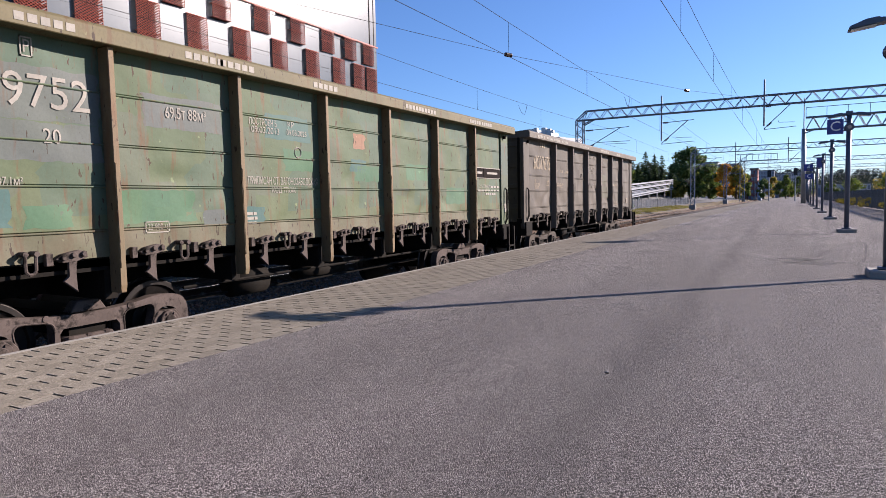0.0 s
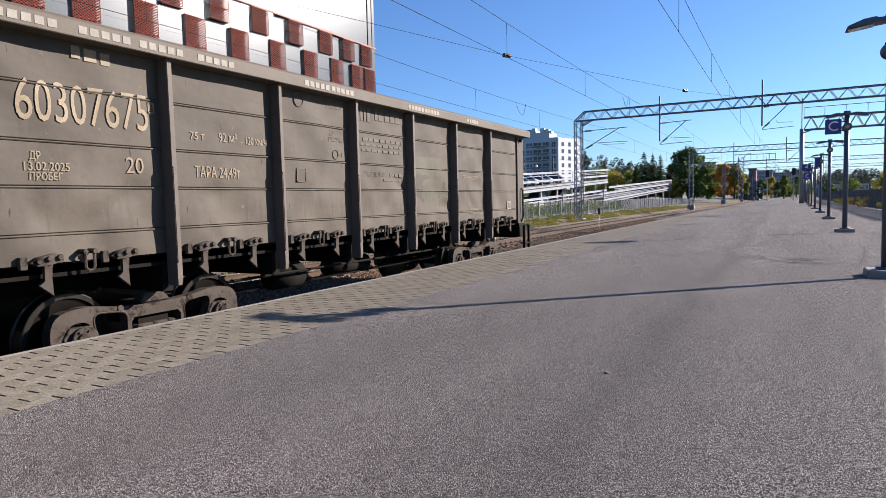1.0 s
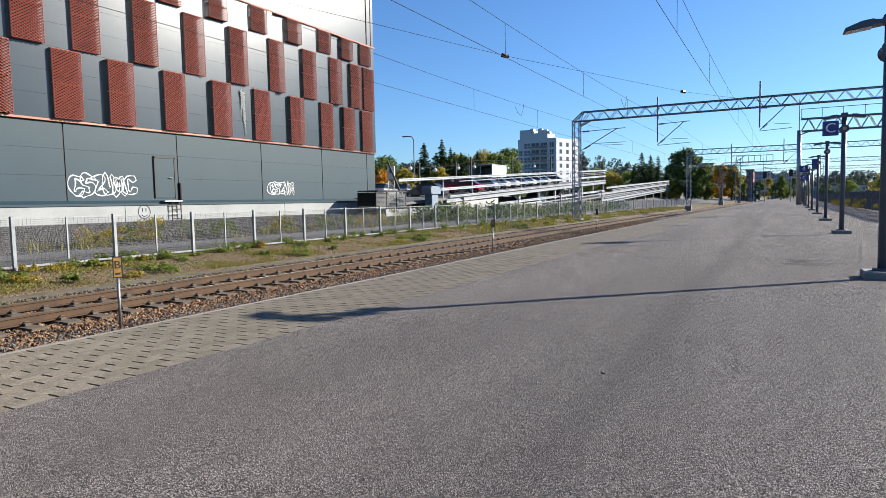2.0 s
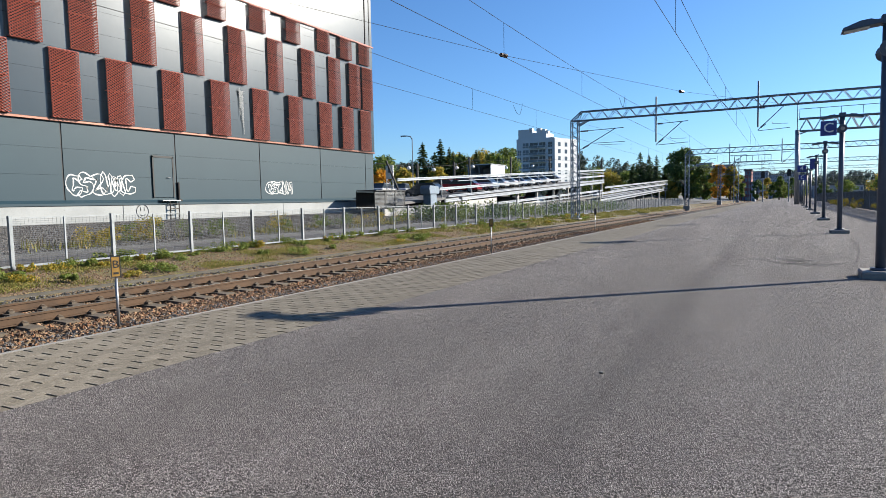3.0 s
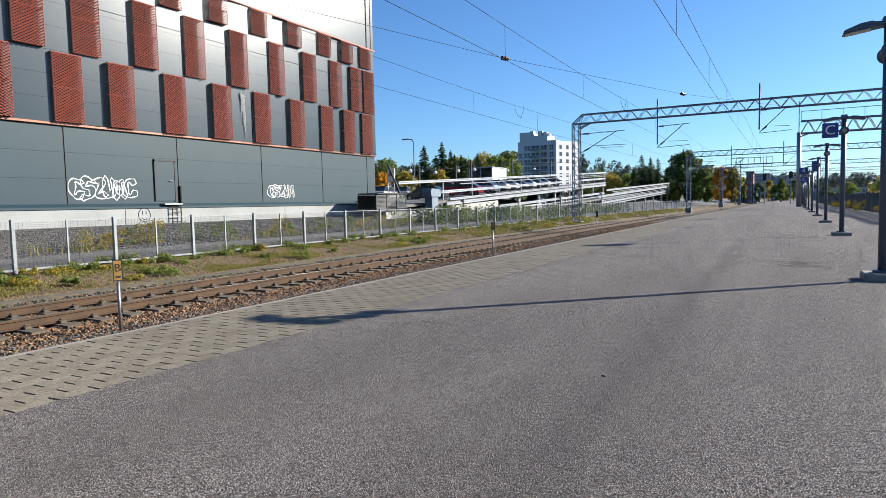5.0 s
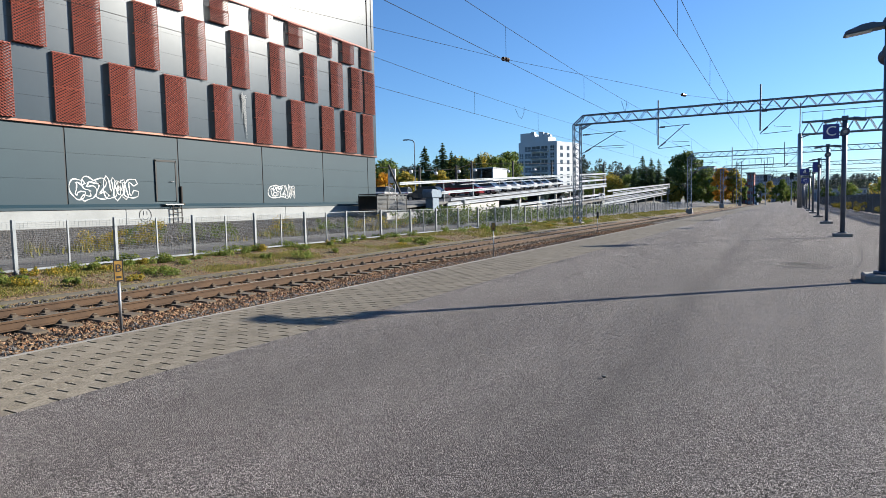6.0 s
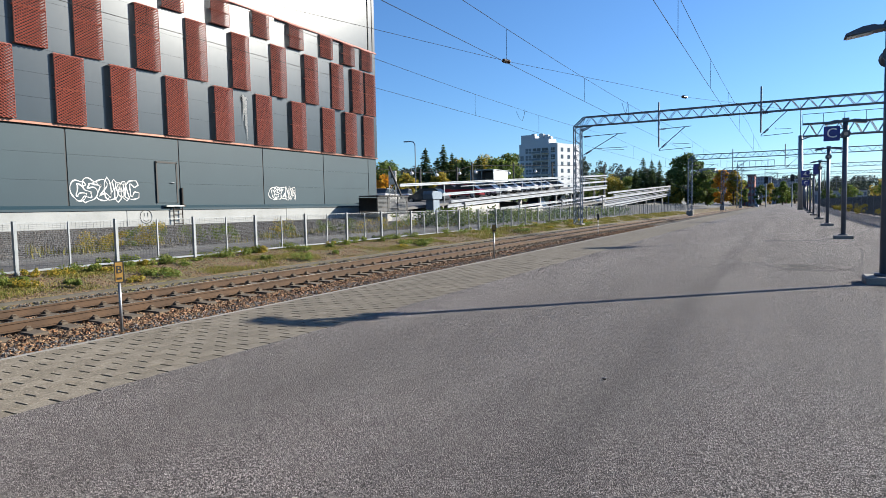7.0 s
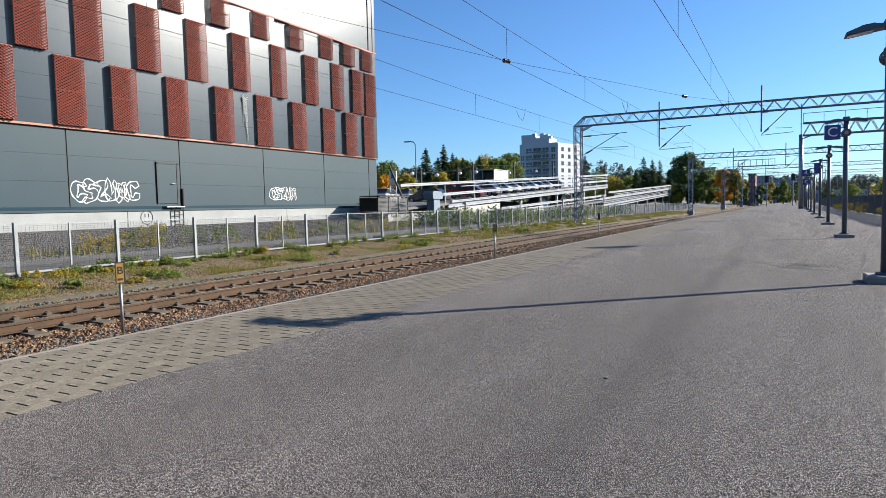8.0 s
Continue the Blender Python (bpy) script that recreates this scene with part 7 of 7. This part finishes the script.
# ---- marks on the wagons ----
words(grey_wagon, [
    ("60307675", -5.27, 2.21, 0.39, 1.37, MARK_YELLOW), ("#", -5.36, 2.75, 0.12, 0.09, MARK_YELLOW), ("#", -5.21, 2.74, 0.12, 0.13, MARK_YELLOW), ("#", -5.05, 2.73, 0.12, 0.1, MARK_YELLOW),
    ("ДР", -5.81, 1.71, 0.075, 0.1, MARK_YELLOW), ("13.02.2025", -5.71, 1.61, 0.08, 0.42, MARK_YELLOW), ("ПРОБЕГ", -5.72, 1.515, 0.07, 0.3, MARK_YELLOW), ("20", -4.78, 1.65, 0.17, 0.2, MARK_YELLOW), ("P", -4.54, 2.3, 0.08, 0.05, MARK_YELLOW),
    ("75 т", -3.93, 2.04, 0.09, 0.21, MARK_YELLOW), ("92 м³", -3.45, 2.05, 0.11, 0.28, MARK_YELLOW), ("120 км/ч", -2.98, 2.04, 0.1, 0.36, MARK_YELLOW), ("ТАРА 24,49т", -3.64, 1.61, 0.13, 0.7, MARK_YELLOW),
    ("ПОСТРОЕН", -1.29, 2.83, 0.08, 0.6, MARK_FAINT), ("13.02.2017", -1.26, 2.71, 0.08, 0.37, MARK_FAINT), ("ДР", -1.34, 2.3, 0.07, 0.12, MARK_FAINT), ("13.02.2020", -1.26, 2.2, 0.07, 0.36, MARK_FAINT), ("-1", -1.14, 1.97, 0.07, 0.08, MARK_FAINT),
    ("#", -0.56, 2.68, 0.22, 0.05, MARK_FAINT), ("#", -0.46, 2.68, 0.22, 0.05, MARK_FAINT), ("#", -0.35, 2.68, 0.22, 0.08, MARK_FAINT), ("#", 0.28, 2.69, 0.15, 0.88, MARK_FAINT),
    ("#", 0.08, 2.27, 0.055, 1.25, MARK_FAINT), ("#", 0.03, 2.18, 0.04, 1.28, MARK_FAINT), ("#", 0.04, 2.09, 0.04, 1.24, MARK_FAINT), ("СОБСТВЕННИК", -0.19, 1.69, 0.08, 0.66, MARK_FAINT), ("#", 0.46, 1.69, 0.06, 0.42, MARK_FAINT), ("#", 0.34, 1.6, 0.04, 0.6, MARK_FAINT),
    ("СРОЧНЫЙ ВОЗВРАТ", 3.55, 1.71, 0.085, 0.78, MARK_YELLOW), ("АВТОРЕЖИМ", 3.74, 1.0, 0.06, 0.37, MARK_YELLOW), ("ГРУЖЕНЫЙ-8.5тс/3.0-3.4", 3.90, 0.92, 0.065, 0.7, MARK_YELLOW),
    ("#", 5.79, 1.07, 0.21, 0.26, MARK_YELLOW)])
words(green_wagon, [
    ("9752", -4.85, 2.28, 0.31, 0.8, MARKING), ("20", -4.84, 1.88, 0.14, 0.17, MARKING), ("P", -5.03, 2.69, 0.12, 0.06, MARKING), ("37,1м²", -5.23, 1.45, 0.08, 0.22, MARKING),
    ("69,5т 88м³", -3.28, 2.255, 0.13, 0.56, MARKING), ("23 900 ч", -3.73, 0.97, 0.07, 0.25, MARKING),
    ("ПОСТРОЕН Б", -2.04, 2.29, 0.085, 0.51, MARKING), ("09.03.2013", -2.00, 2.19, 0.085, 0.52, MARKING), ("КР", -1.50, 2.31, 0.075, 0.13, MARKING), ("09.03.2025", -1.38, 2.2, 0.08, 0.42, MARKING),
    ("ПРИПИСАН СТ. ВАГОНОЗАВОДСКАЯ", -1.65, 1.51, 0.1, 1.4, MARKING), ("КОД 770300", -1.67, 1.39, 0.08, 0.49, MARKING), ("#", -2.31, 1.08, 0.04, 0.17, MARKING), ("#", -2.31, 1.02, 0.04, 0.19, MARKING), ("#", -2.31, 0.96, 0.03, 0.15, MARKING),
    ("#", 5.24, 1.83, 0.25, 1.44, MARKING), ("СОБСТВЕННИК", 5.08, 1.51, 0.08, 0.6, MARKING), ("#", 5.65, 1.51, 0.05, 0.5, MARKING), ("#", 5.30, 1.42, 0.045, 1.2, MARKING), ("#", 5.39, 1.34, 0.045, 0.58, MARKING)])


def ring(wg, y, z, r, mat):
    bm = bmesh.new()
    dx = sink(wg, y, z)
    pipe(bm, [(HALF - 0.208 + dx, y + r * math.cos(a / 16 * math.tau), z + r * math.sin(a / 16 * math.tau)) for a in range(17)], 0.01, 4)
    part("painted_ring", bm, mat, wg)


ring(grey_wagon, -1.29, 1.97, 0.07, MARK_FAINT)
ring(grey_wagon, -2.11, 2.71, 0.1, MARK_FAINT)
ring(green_wagon, -1.37, 1.93, 0.07, MARKING)


def repaint(wg, y, z, w, h, mat, seed):
    """A field of newer paint with a ragged edge, lying on the dented plate."""
    rnd = random.Random(seed)
    bm = bmesh.new()
    ny, nz = max(3, int(w / 0.07)), max(3, int(h / 0.05))
    grid = []
    for j in range(nz + 1):
        row = []
        for i in range(ny + 1):
            u, v = y - w / 2 + w * i / ny, z - h / 2 + h * j / nz
            if i in (0, ny):
                u += rnd.uniform(-0.03, 0.03)
            if j in (0, nz):
                v += rnd.uniform(-0.012, 0.012)
            row.append(bm.verts.new((HALF - 0.2092 + sink(wg, u, v), u, v)))
        grid.append(row)
    for a, b in zip(grid, grid[1:]):
        for i in range(ny):
            bm.faces.new((a[i], a[i + 1], b[i + 1], b[i]))
    part("repainted_field", bm, mat, wg, "", 0, True)


TEAL = wagon_paint("teal_repaint", (0.035, 0.082, 0.075), (0.045, 0.09, 0.075), (0.03, 0.075, 0.07), (0.08, 0.035, 0.014), 0.62)
LILAC = wagon_paint("grey_repaint", (0.07, 0.081, 0.076), (0.064, 0.077, 0.066), (0.068, 0.079, 0.077), (0.08, 0.04, 0.02), 0.61)
FRESH_GREEN = wagon_paint("bright_green_repaint", (0.04, 0.095, 0.05), (0.048, 0.1, 0.05), (0.036, 0.09, 0.055), (0.08, 0.035, 0.014), 0.62)
PINK = wagon_paint("primer_patch", (0.2, 0.105, 0.065), (0.17, 0.1, 0.06), (0.18, 0.1, 0.06), (0.09, 0.04, 0.02), 0.6)
for k, (y, z, w, h, mat) in enumerate(((-4.95, 2.28, 1.2, 0.5, LILAC), (-4.9, 1.83, 1.1, 0.36, LILAC), (-5.5, 1.2, 0.5, 0.36, TEAL), (-4.9, 1.12, 0.45, 0.22, FRESH_GREEN), (-3.3, 2.26, 1.1, 0.36, LILAC), (-3.7, 1.2, 1.0, 0.36, FRESH_GREEN), (-2.92, 1.05, 0.34, 0.2, LILAC),
                                       (-2.25, 1.06, 0.34, 0.22, TEAL), (-1.55, 2.26, 0.9, 0.34, TEAL), (-1.35, 1.82, 0.6, 0.3, FRESH_GREEN), (0.1, 1.8, 0.42, 0.2, TEAL), (0.35, 1.68, 0.7, 0.26, FRESH_GREEN), (0.15, 2.2, 0.3, 0.24, PINK), (2.0, 1.75, 0.8, 0.3, FRESH_GREEN), (3.6, 1.3, 0.8, 0.34, FRESH_GREEN))):
    repaint(green_wagon, y, z, w, h, mat, 700 + k)


DULL_GREEN = wagon_paint("dull_green_grey_repaint", (0.058, 0.056, 0.036), (0.066, 0.064, 0.044), (0.06, 0.06, 0.042), (0.03, 0.024, 0.018), 0.6)
repaint(grey_wagon, 1.95, 1.42, 1.1, 0.44, DULL_GREEN, 731)
repaint(grey_wagon, 1.6, 1.9, 1.2, 0.36, DULL_GREEN, 732)
RUST_SPOT = wagon_paint("bare_rust", (0.035, 0.026, 0.02), (0.05, 0.05, 0.035), (0.03, 0.024, 0.018), (0.03, 0.018, 0.01), 0.5)
repaint(grey_wagon, 2.3, 1.5, 0.16, 0.2, RUST_SPOT, 733)
repaint(grey_wagon, 2.36, 1.36, 0.3, 0.1, RUST_SPOT, 734)
bm = bmesh.new()
box(bm, HALF - 0.197, HALF - 0.19, GREEN_L - 0.3, GREEN_L - 0.12, 0.9, 1.1)
part("white_sticker", bm, MARKING, green_wagon, "worn white sticker on the corner")


def painted_frame(wg, y, z, w, h, mat):
    bm = bmesh.new()
    dx = sink(wg, y, z)
    x0, x1 = HALF - 0.222 + dx, HALF - 0.201 + dx
    for a, b, c, d in ((y - w / 2, y + w / 2, z + h / 2 - 0.012, z + h / 2), (y - w / 2, y + w / 2, z - h / 2, z - h / 2 + 0.012), (y - w / 2, y - w / 2 + 0.012, z - h / 2, z + h / 2), (y + w / 2 - 0.012, y + w / 2, z - h / 2, z + h / 2)):
        box(bm, x0, x1, a, b, c, d)
    part("painted_frame", bm, mat, wg)


painted_frame(green_wagon, -3.73, 0.97, 0.31, 0.13, MARKING)
painted_frame(green_wagon, -5.03, 2.69, 0.11, 0.18, MARKING)
painted_frame(grey_wagon, -4.54, 2.3, 0.08, 0.12, MARK_YELLOW)
painted_frame(grey_wagon, -2.1, 1.63, 0.2, 0.2, MARK_FAINT)
bm = bmesh.new()
box(bm, HALF - 0.21, HALF - 0.2045, 5.7, 5.88, 1.0, 1.14)
part("plate_field", bm, GREY_POST, grey_wagon)
SIGN_BLACK = surface("dark_sign_field", (0.01, 0.007, 0.006), None, 0.85, bump=0.0, specular=0.08)
for cy, w in ((4.76, 0.42), (5.46, 0.94)):
    bm = bmesh.new()
    box(bm, HALF - 0.212, HALF - 0.2, cy - w / 2, cy + w / 2, 1.725, 1.935)
    part("name_board", bm, SIGN_BLACK, green_wagon, "black board in a white border")
    bm = bmesh.new()
    box(bm, HALF - 0.21, HALF - 0.196, cy - w * 0.32, cy + w * 0.32, 1.805, 1.855)
    part("painted_bar", bm, MARKING, green_wagon)
# white reflective squares along the top rails
for wg, half, top, spots in ((grey_wagon, GREY_L, yh[1], (0.6, 1.35, 2.0, 2.75, 4.6, 5.2, 7.4, 8.0, 9.8)), (green_wagon, GREEN_L, gh[1], (0.5, 1.2, 3.0, 3.5, 5.2, 7.7, 8.25, 10.3, 10.9))):
    for s in spots:
        bm = bmesh.new()
        for k in range(5):
            y = -half + s + k * 0.115
            box(bm, HALF - 0.002, HALF + 0.004, y, y + 0.085, top + 0.02, top + 0.095)
        part("reflective_strip", bm, MARKING, wg, "strip of five white reflective squares")

# ---- platform cracks, a pebble ----


def crack(pts, w, seed):
    rnd = random.Random(seed)
    bm = bmesh.new()
    fine = []
    for (xa, ya), (xb, yb2) in zip(pts, pts[1:]):
        n = max(2, int(math.hypot(xb - xa, yb2 - ya) / 0.12))
        fine += [(xa + (xb - xa) * k / n + rnd.gauss(0, 0.018), ya + (yb2 - ya) * k / n + rnd.gauss(0, 0.018)) for k in range(n)]
    for (xa, ya), (xb, yb2) in zip(fine, fine[1:]):
        d = Vector((xb - xa, yb2 - ya))
        if d.length < 1e-4:
            continue
        nrm = Vector((-d.y, d.x)).normalized() * w * rnd.uniform(1.5, 4.5)
        bm.faces.new([bm.verts.new((p[0], p[1], 0.003)) for p in ((xa - nrm.x, ya - nrm.y), (xb - nrm.x, yb2 - nrm.y), (xb + nrm.x, yb2 + nrm.y), (xa + nrm.x, ya + nrm.y))])
    part("crack", bm, CRACK, platform)


CRACK = surface("crack_filling", (0.018, 0.016, 0.015), None, 0.95, bump=0.1)
for k, (pts, w) in enumerate(((((-3.9, 14.5), (-2.4, 13.6), (-0.9, 13.8), (-0.3, 13.1), (0.17, 12.35), (0.6, 12.6), (1.25, 12.5)), 0.014), (((0.05, 13.2), (0.25, 13.0), (0.5, 13.1), (0.75, 12.9)), 0.035), (((0.1, 12.9), (0.35, 12.75), (0.6, 12.85)), 0.04), (((0.3, 13.3), (0.6, 13.25)), 0.03), (((0.0, 12.35), (0.25, 12.25), (0.6, 12.2), (0.9, 12.4)), 0.03), (((1.1, 12.2), (1.3, 13.5), (1.5, 15.5), (1.7, 18.0)), 0.006),
                              (((-3.9, 16.2), (-1.0, 16.4), (1.0, 16.6)), 0.01), (((-0.5, 21.0), (0.6, 21.2), (1.2, 21.3)), 0.07), (((1.3, 10.6), (1.7, 9.6), (2.5, 9.0)), 0.006), (((2.4, 26), (3.2, 30), (3.4, 36)), 0.008))):
    crack(pts, w, k)
bm = bmesh.new()
bmesh.ops.create_icosphere(bm, subdivisions=2, radius=0.013, matrix=Matrix.Diagonal((1.3, 0.9, 0.7, 1)))
peb = grow("pebble", bm, CONCRETE)
peb.location = (-1.03, 4.17, 0.012)
tagged(peb, "small pale pebble lying on the asphalt", "stone")

# ---- pavers of the platform edge ----
ROWS, PW, PL = 12, (PAVE_IN - (EDGE + 0.058)) / 12, 0.265


def lay_pavers():
    rnd = random.Random(9)
    shapes = []
    for k in range(8):
        bm = bmesh.new()
        x, y = (PW / 2 - 0.0016, PL / 2 - 0.0085) if k < 4 else (PW / 2 - 0.0008, PL / 2 - 0.006)
        lo = [bm.verts.new((sx * x, sy * y, -0.06)) for sx, sy in ((-1, -1), (1, -1), (1, 1), (-1, 1))]
        mid = [bm.verts.new((sx * x, sy * y, -0.0012)) for sx, sy in ((-1, -1), (1, -1), (1, 1), (-1, 1))]
        hi = [bm.verts.new((sx * (x - 0.0006), sy * (y - 0.001), 0.0005 * rnd.uniform(-1, 1))) for sx, sy in ((-1, -1), (1, -1), (1, 1), (-1, 1))]
        for a, b in ((lo, mid), (mid, hi)):
            for q in range(4):
                bm.faces.new((a[q], a[(q + 1) % 4], b[(q + 1) % 4], b[q]))
        bm.faces.new(hi)
        me = bpy.data.meshes.new("paver")
        bm.to_mesh(me)
        bm.free()
        me.materials.append(PAVER)
        shapes.append(me)
    vs, fs, n = [], [], 0
    count = 0
    for j in range(int(-6 / PL), int(70 / PL)):
        for i in range(ROWS):
            y = j * PL + (0.5 * PL if i % 2 else 0.0) + 0.04
            x = PAVE_IN - (i + 0.5) * PW + bend(y)
            m = pose(x, y, rnd.uniform(-0.0012, 0.0008), rnd.gauss(0, 0.1), rnd.gauss(0, 0.1), 0)
            if 1.6 < y < 8.0 and count < 300:
                share("paver", shapes[rnd.randrange(4)], edge_bed, m)
                count += 1
            else:
                co = np.array([m @ v.co for v in shapes[rnd.randrange(4) + (4 if y > 13 else 0)].vertices])
                vs.append(co)
                for a in (4, 8):
                    fs += [(n + a - 4 + q, n + a - 4 + (q + 1) % 4, n + a + (q + 1) % 4, n + a + q) for q in range(4)]
                fs.append((n + 8, n + 9, n + 10, n + 11))
                n += 12
    ob = mesh_of("paver_field", np.concatenate(vs), fs, PAVER_REST, edge_bed)
    tagged(ob, kind="stuff")
    slab = strip("far_pavers", EDGE + 0.06, PAVE_IN, -0.04, 0.0, 70, 330, PAVER, edge_bed)


PAVER_REST = paver_material("paver_concrete_joined", True)
lay_pavers()


def motions():
    """The train runs past and out of the clip at an even speed; every wheelset turns with it."""
    times = [k / FPS for k in range(int(8.0 * FPS) + 1)]
    for wg, y0, sets in ((green_wagon, GREEN_Y, green_sets), (grey_wagon, GREY_Y, grey_sets)):
        walk(wg, [(t, pose(TRACKS[0], y0 - V * t, 0)) for t in (0.0, 2.0, 4.0, 6.0, 8.0)])
        for ws in sets:
            q = ws.matrix_basis.translation.y
            walk(ws, [(t, pose(0, q, 0.478, math.degrees(V * t / 0.478) % 360.0)) for t in times])


motions()
